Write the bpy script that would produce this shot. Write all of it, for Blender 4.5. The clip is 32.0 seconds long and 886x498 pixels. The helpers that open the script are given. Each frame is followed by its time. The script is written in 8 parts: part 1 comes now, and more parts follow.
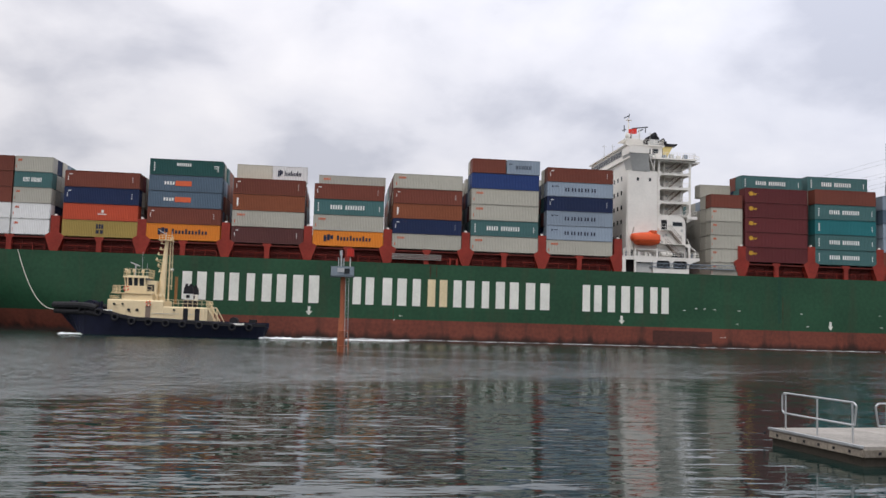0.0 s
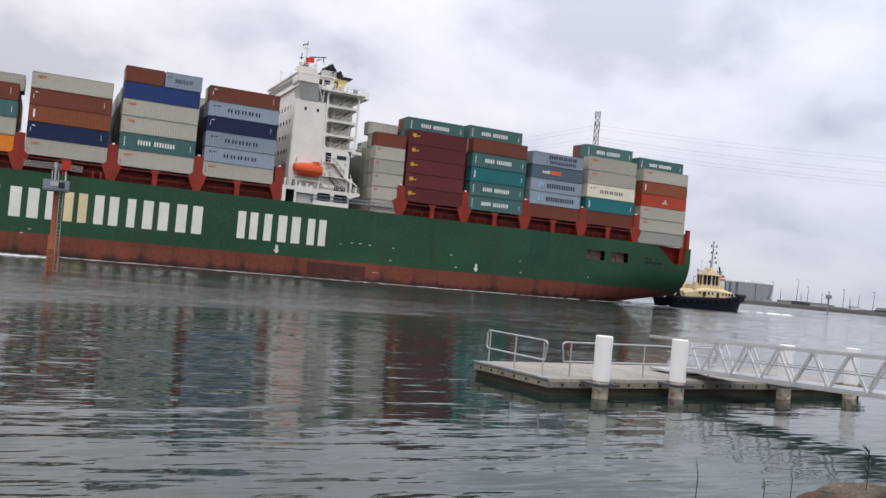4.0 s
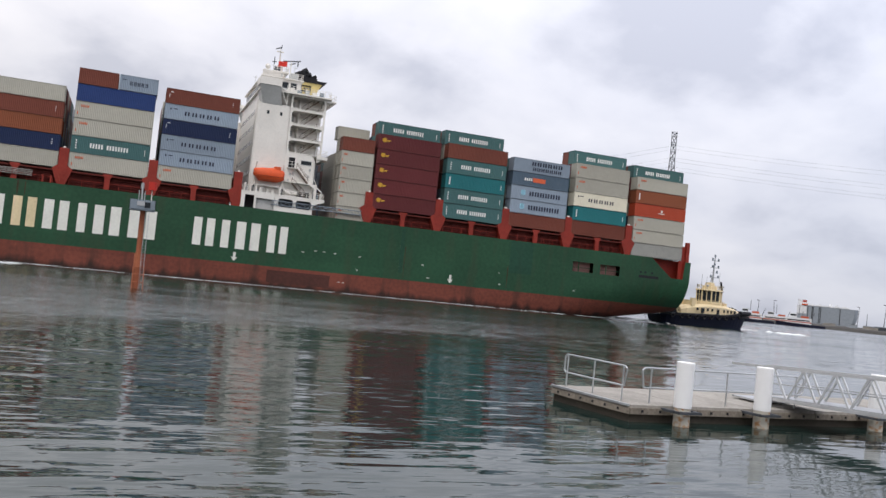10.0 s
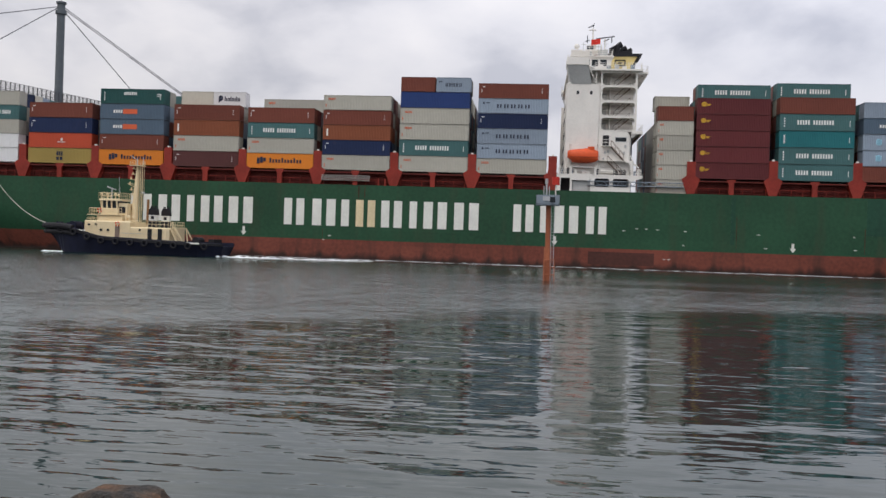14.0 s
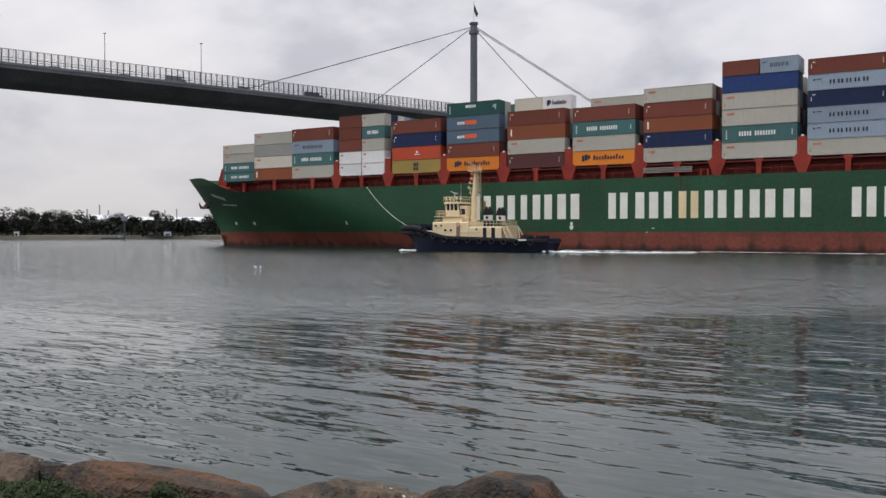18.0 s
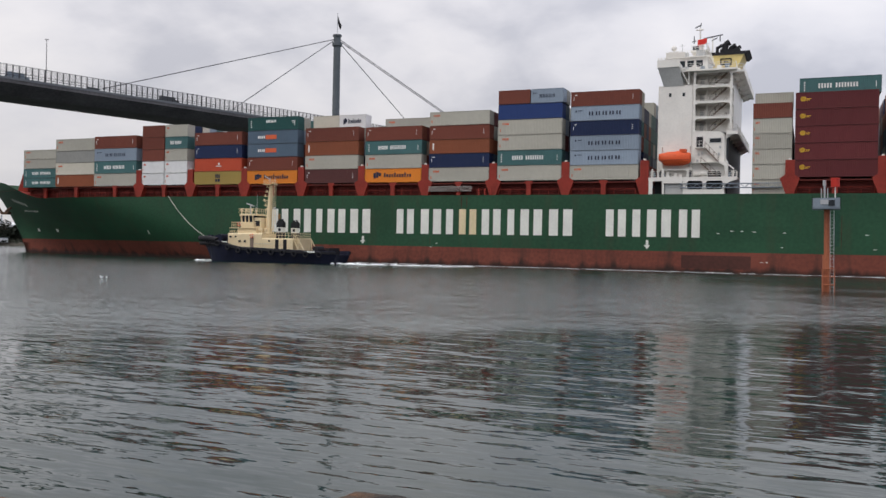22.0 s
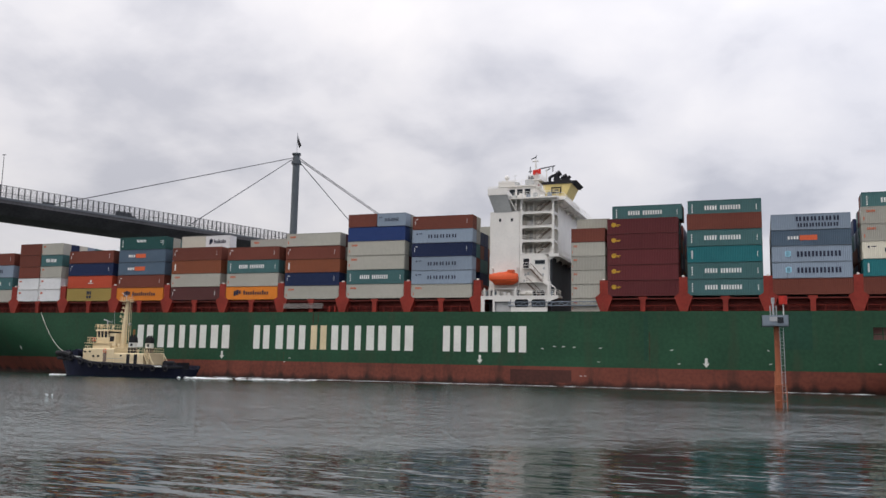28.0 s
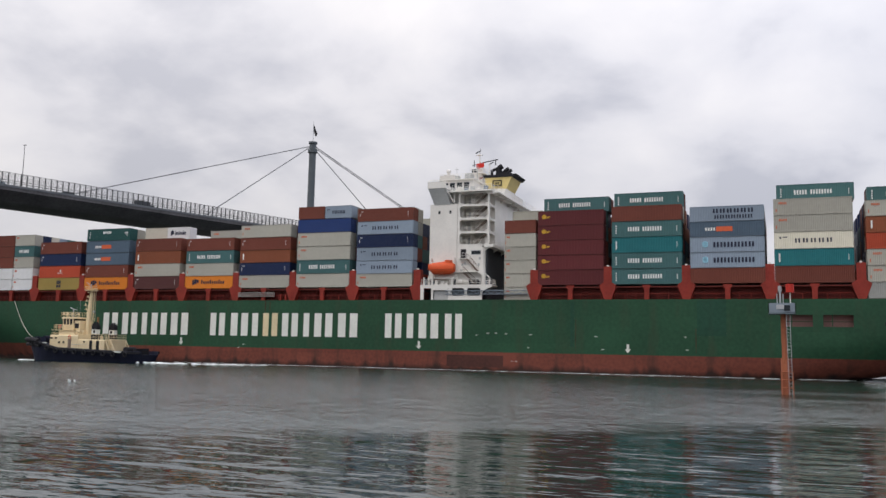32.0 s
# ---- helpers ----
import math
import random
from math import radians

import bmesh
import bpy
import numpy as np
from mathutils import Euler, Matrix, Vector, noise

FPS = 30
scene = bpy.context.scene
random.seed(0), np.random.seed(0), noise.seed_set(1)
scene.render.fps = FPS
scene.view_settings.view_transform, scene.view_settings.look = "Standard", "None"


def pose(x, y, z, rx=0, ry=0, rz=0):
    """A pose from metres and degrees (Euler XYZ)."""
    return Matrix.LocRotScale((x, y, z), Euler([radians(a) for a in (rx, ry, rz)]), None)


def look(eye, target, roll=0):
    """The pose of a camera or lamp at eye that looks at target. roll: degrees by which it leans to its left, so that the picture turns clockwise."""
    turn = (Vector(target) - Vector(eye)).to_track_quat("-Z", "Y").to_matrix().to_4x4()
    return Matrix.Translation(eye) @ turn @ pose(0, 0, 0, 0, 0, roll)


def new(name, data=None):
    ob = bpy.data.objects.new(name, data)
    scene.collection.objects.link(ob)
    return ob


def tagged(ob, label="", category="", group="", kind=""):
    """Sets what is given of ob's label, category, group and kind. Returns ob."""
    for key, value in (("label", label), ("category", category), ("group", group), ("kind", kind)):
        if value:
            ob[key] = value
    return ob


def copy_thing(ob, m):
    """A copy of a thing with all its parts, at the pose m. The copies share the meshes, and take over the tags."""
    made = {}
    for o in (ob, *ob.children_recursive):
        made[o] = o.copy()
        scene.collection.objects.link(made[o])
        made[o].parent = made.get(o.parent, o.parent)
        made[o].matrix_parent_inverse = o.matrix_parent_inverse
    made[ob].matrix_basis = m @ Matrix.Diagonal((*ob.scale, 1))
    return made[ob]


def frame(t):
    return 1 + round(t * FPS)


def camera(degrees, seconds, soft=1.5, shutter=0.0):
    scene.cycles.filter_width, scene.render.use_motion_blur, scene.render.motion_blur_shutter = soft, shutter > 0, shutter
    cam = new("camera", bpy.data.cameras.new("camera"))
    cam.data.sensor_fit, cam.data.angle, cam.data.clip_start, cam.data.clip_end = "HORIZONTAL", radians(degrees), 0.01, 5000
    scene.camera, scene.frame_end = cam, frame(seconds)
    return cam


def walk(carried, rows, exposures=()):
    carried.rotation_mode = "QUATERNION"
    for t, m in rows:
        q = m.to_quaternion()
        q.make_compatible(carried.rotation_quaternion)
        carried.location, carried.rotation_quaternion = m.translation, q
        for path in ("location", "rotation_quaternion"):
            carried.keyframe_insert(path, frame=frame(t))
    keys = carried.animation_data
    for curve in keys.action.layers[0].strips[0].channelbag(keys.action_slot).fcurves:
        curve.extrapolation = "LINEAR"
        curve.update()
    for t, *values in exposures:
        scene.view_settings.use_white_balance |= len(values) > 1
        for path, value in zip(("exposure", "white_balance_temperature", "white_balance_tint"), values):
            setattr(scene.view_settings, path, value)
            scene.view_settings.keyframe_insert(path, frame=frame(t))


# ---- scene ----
cam = camera(53.84, 32.0)


def aim(x, y, z, yaw, pitch, lean):
    """A camera pose from its place, its bearing to the right of +y, its tilt upward and its lean."""
    a, b = radians(yaw), radians(pitch)
    return look((x, y, z), (x + math.sin(a) * math.cos(b), y + math.cos(a) * math.cos(b), z + math.sin(b)), lean)


VIEW = [
    (0, 0.315, 0.667, 3.311, 6.861, 4.766, 1.661),
    (0.5, 0.330, 0.682, 3.322, 10.391, 3.954, 2.156),
    (1, 0.296, 0.708, 3.338, 15.239, 3.359, 2.705),
    (1.5, 0.277, 0.703, 3.341, 19.508, 2.705, 3.274),
    (2, 0.227, 0.627, 3.338, 22.638, 2.057, 3.800),
    (2.5, 0.140, 0.510, 3.332, 24.607, 1.656, 4.239),
    (3, 0.062, 0.311, 3.322, 25.332, 1.467, 4.600),
    (3.5, -0.038, 0.073, 3.310, 25.098, 1.467, 4.877),
    (5.5, -0.546, -0.716, 3.288, 24.417, 1.278, 5.458),
    (6, -0.616, -0.871, 3.286, 24.402, 1.177, 5.488),
    (6.5, -0.653, -0.987, 3.287, 24.350, 1.088, 5.607),
    (7, -0.676, -1.032, 3.292, 24.261, 1.067, 5.703),
    (7.5, -0.668, -1.010, 3.298, 24.125, 1.149, 5.798),
    (8, -0.654, -0.936, 3.306, 23.955, 1.291, 6.003),
    (8.5, -0.643, -0.790, 3.314, 23.651, 1.481, 5.935),
    (9, -0.543, -0.602, 3.324, 23.121, 1.630, 5.978),
    (9.5, -0.428, -0.357, 3.337, 22.137, 1.926, 5.903),
    (10, -0.345, -0.111, 3.343, 19.947, 2.342, 5.831),
    (10.5, -0.285, 0.085, 3.341, 16.736, 2.489, 5.469),
    (11, -0.327, 0.393, 3.343, 12.320, 2.264, 4.670),
    (11.5, -0.474, 0.707, 3.348, 7.190, 1.886, 3.617),
    (12, -0.460, 0.848, 3.340, 2.415, 1.379, 2.482),
    (12.5, -0.477, 0.987, 3.340, -1.294, 0.904, 2.223),
    (13, -0.500, 1.103, 3.340, -3.801, 0.497, 2.029),
    (13.5, -0.493, 1.179, 3.338, -5.089, 0.100, 1.967),
    (15.5, -0.033, 1.284, 3.322, -7.580, -1.257, 1.244),
    (16, 0.064, 1.339, 3.319, -8.389, -1.234, 0.658),
    (16.5, -0.066, 1.409, 3.317, -12.815, -0.664, 0.427),
    (17, -0.196, 1.467, 3.313, -24.014, 0.692, -0.140),
    (17.5, -0.258, 1.484, 3.308, -33.160, 0.865, -0.432),
    (18, -0.333, 1.515, 3.304, -31.995, -1.073, 0.035),
    (18.5, -0.396, 1.561, 3.302, -29.665, -2.885, 0.301),
    (19, -0.500, 1.627, 3.302, -29.439, -3.004, 0.561),
    (19.5, -0.542, 1.683, 3.302, -30.306, -2.149, 0.699),
    (20, -0.490, 1.709, 3.302, -30.448, -1.448, 0.671),
    (20.5, -0.491, 1.717, 3.299, -28.797, -1.070, 0.687),
    (21, -0.473, 1.722, 3.296, -26.449, -0.799, 0.728),
    (21.5, -0.484, 1.721, 3.292, -24.295, -0.527, 0.922),
    (22, -0.475, 1.720, 3.289, -22.801, -0.083, 1.169),
    (22.5, -0.559, 1.731, 3.286, -21.607, 0.862, 1.228),
    (23, -0.636, 1.730, 3.283, -20.553, 2.281, 1.152),
    (23.5, -0.625, 1.676, 3.279, -19.669, 3.695, 0.966),
    (24, -0.581, 1.595, 3.274, -19.126, 5.116, 0.847),
    (24.5, -0.489, 1.512, 3.268, -18.890, 6.568, 0.730),
    (25, -0.382, 1.446, 3.262, -19.029, 7.583, 0.387),
    (25.5, -0.359, 1.441, 3.265, -19.279, 7.955, 0.630),
    (27.5, -0.460, 1.514, 3.276, -19.961, 7.692, 1.003),
    (28, -0.388, 1.439, 3.277, -20.116, 7.599, 1.152),
    (28.5, -0.226, 1.257, 3.277, -20.074, 7.400, 1.133),
    (29, 0.002, 0.998, 3.274, -20.124, 7.220, 1.137),
    (29.5, 0.229, 0.755, 3.272, -20.229, 7.062, 1.157),
    (30, 0.410, 0.554, 3.271, -20.348, 6.944, 1.148),
    (30.5, 0.538, 0.405, 3.271, -20.523, 6.866, 1.141),
    (31, 0.616, 0.306, 3.270, -20.744, 6.817, 1.122),
    (31.5, 0.669, 0.248, 3.270, -20.994, 6.792, 1.128),
    (32, 0.705, 0.210, 3.270, -21.227, 6.755, 1.171),
]
walk(cam, [(t, aim(*v)) for t, *v in VIEW], [(0, 0.04), (2, 0.08), (3, 0.13), (10, 0.14), (12, 0.05), (15, 0.0), (23, 0.0), (25, -0.06), (32, -0.04)])

# ---- world and light ----
world = bpy.data.worlds.new("overcast_sky")
scene.world = world
world.use_nodes = True


def wire_world():
    nt = world.node_tree
    nt.nodes.clear()
    N, L = nt.nodes.new, nt.links.new
    out, bg = N("ShaderNodeOutputWorld"), N("ShaderNodeBackground")
    sky = N("ShaderNodeTexSky")
    sky.sky_type, sky.sun_disc = "NISHITA", False
    sky.sun_elevation, sky.sun_rotation = radians(48), radians(150)
    tc, sep = N("ShaderNodeTexCoord"), N("ShaderNodeSeparateXYZ")
    L(tc.outputs["Generated"], sep.inputs[0])
    up = N("ShaderNodeMath"); up.operation = "MAXIMUM"; up.inputs[1].default_value = 0.0
    L(sep.outputs[2], up.inputs[0])
    add = N("ShaderNodeMath"); add.operation = "ADD"; add.inputs[1].default_value = 0.42
    L(up.outputs[0], add.inputs[0])
    dx, dy = N("ShaderNodeMath"), N("ShaderNodeMath")
    dx.operation = dy.operation = "DIVIDE"
    L(sep.outputs[0], dx.inputs[0]); L(add.outputs[0], dx.inputs[1])
    L(sep.outputs[1], dy.inputs[0]); L(add.outputs[0], dy.inputs[1])
    com = N("ShaderNodeCombineXYZ")
    L(dx.outputs[0], com.inputs[0]); L(dy.outputs[0], com.inputs[1])
    big, small = N("ShaderNodeTexNoise"), N("ShaderNodeTexNoise")
    big.inputs["Scale"].default_value, big.inputs["Detail"].default_value = 1.3, 3
    small.inputs["Scale"].default_value, small.inputs["Detail"].default_value = 3.4, 11
    small.inputs["Distortion"].default_value = 0.15
    L(com.outputs[0], big.inputs["Vector"]); L(com.outputs[0], small.inputs["Vector"])
    mix = N("ShaderNodeMix"); mix.inputs[0].default_value = 0.6
    L(big.outputs["Fac"], mix.inputs[2]); L(small.outputs["Fac"], mix.inputs[3])
    ramp = N("ShaderNodeValToRGB")
    e = ramp.color_ramp.elements
    e[0].position, e[0].color = 0.39, (0.625, 0.634, 0.695, 1)
    e[1].position, e[1].color = 0.585, (0.955, 0.938, 0.955, 1)
    m = e.new(0.48); m.color = (0.833, 0.829, 0.87, 1)
    L(mix.outputs[0], ramp.inputs[0])
    dim = N("ShaderNodeVectorMath"); dim.operation = "SCALE"; dim.inputs[3].default_value = 0.05
    L(sky.outputs[0], dim.inputs[0])
    both = N("ShaderNodeMix"); both.data_type = "RGBA"; both.inputs[0].default_value = 0.9
    L(dim.outputs[0], both.inputs[6]); L(ramp.outputs[0], both.inputs[7])
    # an overcast sky grows brighter toward the zenith
    lift = N("ShaderNodeMapRange")
    lift.inputs[1].default_value, lift.inputs[2].default_value = 0.0, 1.0
    lift.inputs[3].default_value, lift.inputs[4].default_value = 1.0, 2.7
    L(up.outputs[0], lift.inputs[0])
    glow = N("ShaderNodeVectorMath"); glow.operation = "SCALE"
    L(both.outputs[2], glow.inputs[0]); L(lift.outputs[0], glow.inputs[3])
    # thinner, bluer cloud on the eastern side
    tint = N("ShaderNodeValToRGB")
    tint.color_ramp.elements[0].position, tint.color_ramp.elements[0].color = 0.3, (0.95, 0.935, 0.935, 1)
    tint.color_ramp.elements[1].position, tint.color_ramp.elements[1].color = 0.80, (0.945, 0.968, 1.04, 1)
    thin = tint.color_ramp.elements.new(0.90); thin.color = (0.85, 0.895, 0.995, 1)
    half = N("ShaderNodeMath"); half.operation = "MULTIPLY_ADD"
    half.inputs[1].default_value = half.inputs[2].default_value = 0.5
    L(sep.outputs[0], half.inputs[0]); L(half.outputs[0], tint.inputs[0])
    cool = N("ShaderNodeVectorMath"); cool.operation = "MULTIPLY"
    L(glow.outputs[0], cool.inputs[0]); L(tint.outputs[0], cool.inputs[1])
    L(cool.outputs[0], bg.inputs[0])
    bg.inputs[1].default_value = 0.77
    L(bg.outputs[0], out.inputs[0])


wire_world()
sun = new("sun", bpy.data.lights.new("sun", "SUN"))
sun.data.energy, sun.data.angle, sun.data.color = 0.95, radians(14), (1, 0.96, 0.9)
sun.matrix_world = look((0, 0, 100), (40, 60, 0))


# ---- materials ----
def mat(name, col, rough=0.6, metal=0.0, vary=0.12, scale=1.0, bump=0.0, grime=None, fade=0.0):
    """A painted or plain surface: base colour with stains at two scales, and fine relief."""
    m = bpy.data.materials.new(name)
    m.use_nodes = True
    nt = m.node_tree
    N, L = nt.nodes.new, nt.links.new
    b = nt.nodes["Principled BSDF"]
    b.inputs["Metallic"].default_value = metal
    b.inputs["Specular IOR Level"].default_value = 0.25
    tc = N("ShaderNodeTexCoord")
    n1, n2 = N("ShaderNodeTexNoise"), N("ShaderNodeTexNoise")
    n1.inputs["Scale"].default_value, n1.inputs["Detail"].default_value = 0.35 * scale, 4
    n2.inputs["Scale"].default_value, n2.inputs["Detail"].default_value = 3.5 * scale, 6
    info = N("ShaderNodeObjectInfo")
    off = N("ShaderNodeVectorMath"); off.operation = "ADD"
    shift = N("ShaderNodeVectorMath"); shift.operation = "SCALE"; shift.inputs[0].default_value = (37, 53, 71)
    L(info.outputs["Random"], shift.inputs[3])
    L(tc.outputs["Object"], off.inputs[0]); L(shift.outputs[0], off.inputs[1])
    L(off.outputs[0], n1.inputs["Vector"]); L(off.outputs[0], n2.inputs["Vector"])
    s = N("ShaderNodeMath"); s.operation = "ADD"
    L(n1.outputs["Fac"], s.inputs[0]); L(n2.outputs["Fac"], s.inputs[1])
    ramp = N("ShaderNodeMapRange")
    ramp.inputs[1].default_value, ramp.inputs[2].default_value = 0.7, 1.3
    ramp.inputs[3].default_value, ramp.inputs[4].default_value = 1 - vary, 1 + vary
    L(s.outputs[0], ramp.inputs[0])
    tone = N("ShaderNodeVectorMath"); tone.operation = "SCALE"; tone.inputs[0].default_value = col
    L(ramp.outputs[0], tone.inputs[3])
    last = tone.outputs[0]
    if fade:
        fd = N("ShaderNodeMapRange")
        fd.inputs[3].default_value, fd.inputs[4].default_value = 1 - fade, 1 + fade
        L(info.outputs["Random"], fd.inputs[0])
        worn = N("ShaderNodeVectorMath"); worn.operation = "SCALE"
        L(last, worn.inputs[0]); L(fd.outputs[0], worn.inputs[3])
        last = worn.outputs[0]
    if grime:
        gm = N("ShaderNodeMix"); gm.data_type = "RGBA"
        gr = N("ShaderNodeMapRange")
        gr.inputs[1].default_value, gr.inputs[2].default_value = grime[3], grime[3] + 0.18
        gr.inputs[3].default_value, gr.inputs[4].default_value = 0, grime[4]
        L(n2.outputs["Fac"], gr.inputs[0]); L(gr.outputs[0], gm.inputs[0])
        L(last, gm.inputs[6]); gm.inputs[7].default_value = (*grime[:3], 1)
        last = gm.outputs[2]
    L(last, b.inputs["Base Color"])
    rr = N("ShaderNodeMapRange")
    rr.inputs[3].default_value, rr.inputs[4].default_value = max(0.03, rough - 0.12), min(1, rough + 0.12)
    L(n2.outputs["Fac"], rr.inputs[0]); L(rr.outputs[0], b.inputs["Roughness"])
    if bump:
        bp = N("ShaderNodeBump"); bp.inputs["Strength"].default_value = bump; bp.inputs["Distance"].default_value = 0.02
        L(n2.outputs["Fac"], bp.inputs["Height"]); L(bp.outputs[0], b.inputs["Normal"])
    return m


RUST = (0.13, 0.05, 0.025)


def hull_paint(name, col, stain, rough, amount, panel, slime=None):
    """Ship's side: plates of slightly different tone, runs of rust and dirt down the side."""
    m = bpy.data.materials.new(name)
    m.use_nodes = True
    nt = m.node_tree
    N, L = nt.nodes.new, nt.links.new
    b = nt.nodes["Principled BSDF"]
    b.inputs["Specular IOR Level"].default_value = 0.25
    tc, sp, cx = N("ShaderNodeTexCoord"), N("ShaderNodeSeparateXYZ"), N("ShaderNodeCombineXYZ")
    L(tc.outputs["Object"], sp.inputs[0]); L(sp.outputs[0], cx.inputs[0]); L(sp.outputs[2], cx.inputs[1])
    pl = N("ShaderNodeTexBrick")
    pl.offset, pl.squash = 0.37, 1.0
    for k, v in (("Scale", 1.0), ("Mortar Size", 0.03), ("Mortar Smooth", 0.6), ("Bias", 0.0), ("Brick Width", 11.3), ("Row Height", 2.55)):
        pl.inputs[k].default_value = v
    pl.inputs["Color1"].default_value = (1 + panel, 1 + panel, 1 + panel, 1)
    pl.inputs["Color2"].default_value = (1 - panel, 1 - panel, 1 - panel, 1)
    pl.inputs["Mortar"].default_value = (0.94, 0.94, 0.94, 1)
    L(cx.outputs[0], pl.inputs["Vector"])
    mp, run, blot, fine = N("ShaderNodeMapping"), N("ShaderNodeTexNoise"), N("ShaderNodeTexNoise"), N("ShaderNodeTexNoise")
    mp.inputs["Scale"].default_value = (0.42, 0.42, 0.09)
    run.inputs["Scale"].default_value, run.inputs["Detail"].default_value = 1.0, 6
    blot.inputs["Scale"].default_value, blot.inputs["Detail"].default_value = 0.09, 5
    fine.inputs["Scale"].default_value, fine.inputs["Detail"].default_value = 1.7, 8
    L(tc.outputs["Object"], mp.inputs[0]); L(mp.outputs[0], run.inputs["Vector"])
    L(tc.outputs["Object"], blot.inputs["Vector"]); L(tc.outputs["Object"], fine.inputs["Vector"])
    tone, t2 = N("ShaderNodeMix"), N("ShaderNodeMapRange")
    tone.data_type, tone.blend_type, tone.inputs[0].default_value = "RGBA", "MULTIPLY", 1.0
    tone.inputs[6].default_value = (*col, 1)
    L(pl.outputs["Color"], tone.inputs[7])
    ad = N("ShaderNodeMath"); ad.operation = "ADD"
    L(blot.outputs["Fac"], ad.inputs[0]); L(fine.outputs["Fac"], ad.inputs[1])
    t2.inputs[1].default_value, t2.inputs[2].default_value, t2.inputs[3].default_value, t2.inputs[4].default_value = 0.75, 1.25, 0.78, 1.22
    L(ad.outputs[0], t2.inputs[0])
    sc = N("ShaderNodeVectorMath"); sc.operation = "SCALE"
    L(tone.outputs[2], sc.inputs[0]); L(t2.outputs[0], sc.inputs[3])
    mx, rr = N("ShaderNodeMix"), N("ShaderNodeMapRange")
    mx.data_type = "RGBA"
    rr.inputs[1].default_value, rr.inputs[2].default_value, rr.inputs[3].default_value, rr.inputs[4].default_value = 0.52, 0.75, 0.0, amount
    L(run.outputs["Fac"], rr.inputs[0]); L(rr.outputs[0], mx.inputs[0])
    L(sc.outputs[0], mx.inputs[6]); mx.inputs[7].default_value = (*stain, 1)
    last = mx.outputs[2]
    if slime:
        # weed and oil just above the water, with a ragged upper edge
        edge, wash = N("ShaderNodeMath"), N("ShaderNodeMapRange")
        edge.operation = "MULTIPLY_ADD"
        L(run.outputs["Fac"], edge.inputs[0]); edge.inputs[1].default_value = -3.6; L(sp.outputs[2], edge.inputs[2])
        wash.inputs[1].default_value, wash.inputs[2].default_value, wash.inputs[3].default_value, wash.inputs[4].default_value = -1.75, -0.75, 0.9, 0.0
        L(edge.outputs[0], wash.inputs[0])
        wet = N("ShaderNodeMix"); wet.data_type = "RGBA"
        L(wash.outputs[0], wet.inputs[0]); L(last, wet.inputs[6]); wet.inputs[7].default_value = (*slime, 1)
        last = wet.outputs[2]
    L(last, b.inputs["Base Color"])
    r2 = N("ShaderNodeMapRange")
    r2.inputs[3].default_value, r2.inputs[4].default_value = rough - 0.12, rough + 0.12
    L(fine.outputs["Fac"], r2.inputs[0]); L(r2.outputs[0], b.inputs["Roughness"])
    return m


M_GREEN = hull_paint("hull_green_paint", (0.0180, 0.065, 0.032), (0.050, 0.044, 0.024), 0.5, 0.35, 0.07)
M_BOOT = hull_paint("antifouling_red", (0.160, 0.046, 0.030), (0.055, 0.028, 0.020), 0.65, 0.75, 0.06, (0.022, 0.014, 0.012))
M_RED = mat("lashing_bridge_red", (0.24, 0.028, 0.018), 0.55, vary=0.25, grime=(*RUST, 0.55, 0.5))
M_WHITE = mat("white_ship_paint", (0.74, 0.715, 0.665), 0.45, vary=0.08, grime=(0.4, 0.3, 0.2, 0.60, 0.35))
M_LETTER = mat("white_lettering_paint", (0.72, 0.72, 0.66), 0.5, vary=0.1)
M_BLACK = mat("black_rubber", (0.015, 0.015, 0.018), 0.7, vary=0.3)
M_NAVY = mat("tug_navy_paint", (0.008, 0.010, 0.026), 0.6, vary=0.3)
M_CREAM = mat("tug_cream_paint", (0.72, 0.59, 0.37), 0.5, vary=0.08, grime=(0.35, 0.2, 0.1, 0.62, 0.4))
M_GLASS = mat("dark_window_glass", (0.02, 0.025, 0.03), 0.12, vary=0.1)
M_ORANGE = mat("lifeboat_orange", (0.66, 0.10, 0.03), 0.5, vary=0.15, grime=(0.2, 0.06, 0.03, 0.55, 0.5))
M_CONC = mat("concrete", (0.30, 0.28, 0.25), 0.85, vary=0.25, scale=2, bump=0.3)
M_STEEL = mat("galvanised_steel", (0.45, 0.46, 0.47), 0.4, metal=0.7, vary=0.15)
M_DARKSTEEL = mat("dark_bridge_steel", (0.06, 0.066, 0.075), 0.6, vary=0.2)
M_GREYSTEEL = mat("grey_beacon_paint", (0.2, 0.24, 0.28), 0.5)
M_POLE = mat("rusty_orange_pile", (0.34, 0.11, 0.055), 0.7, vary=0.35, grime=(*RUST, 0.5, 0.6))


# ---- mesh helpers ----
def part(name, bm, material, parent=None, label=""):
    """Links a bmesh as one mesh object, under a thing or a part."""
    me = bpy.data.meshes.new(name)
    bm.to_mesh(me)
    bm.free()
    for m in (material if isinstance(material, (list, tuple)) else [material]):
        me.materials.append(m)
    ob = new(name, me)
    if parent is not None:
        ob.parent = parent
    if label:
        ob["label"] = label
    return ob


def add_box(bm, x0, x1, y0, y1, z0, z1, mi=0):
    v = [bm.verts.new((x, y, z)) for z in (z0, z1) for y in (y0, y1) for x in (x0, x1)]
    for q in ((0, 2, 3, 1), (4, 5, 7, 6), (0, 1, 5, 4), (2, 6, 7, 3), (0, 4, 6, 2), (1, 3, 7, 5)):
        bm.faces.new([v[i] for i in q]).material_index = mi


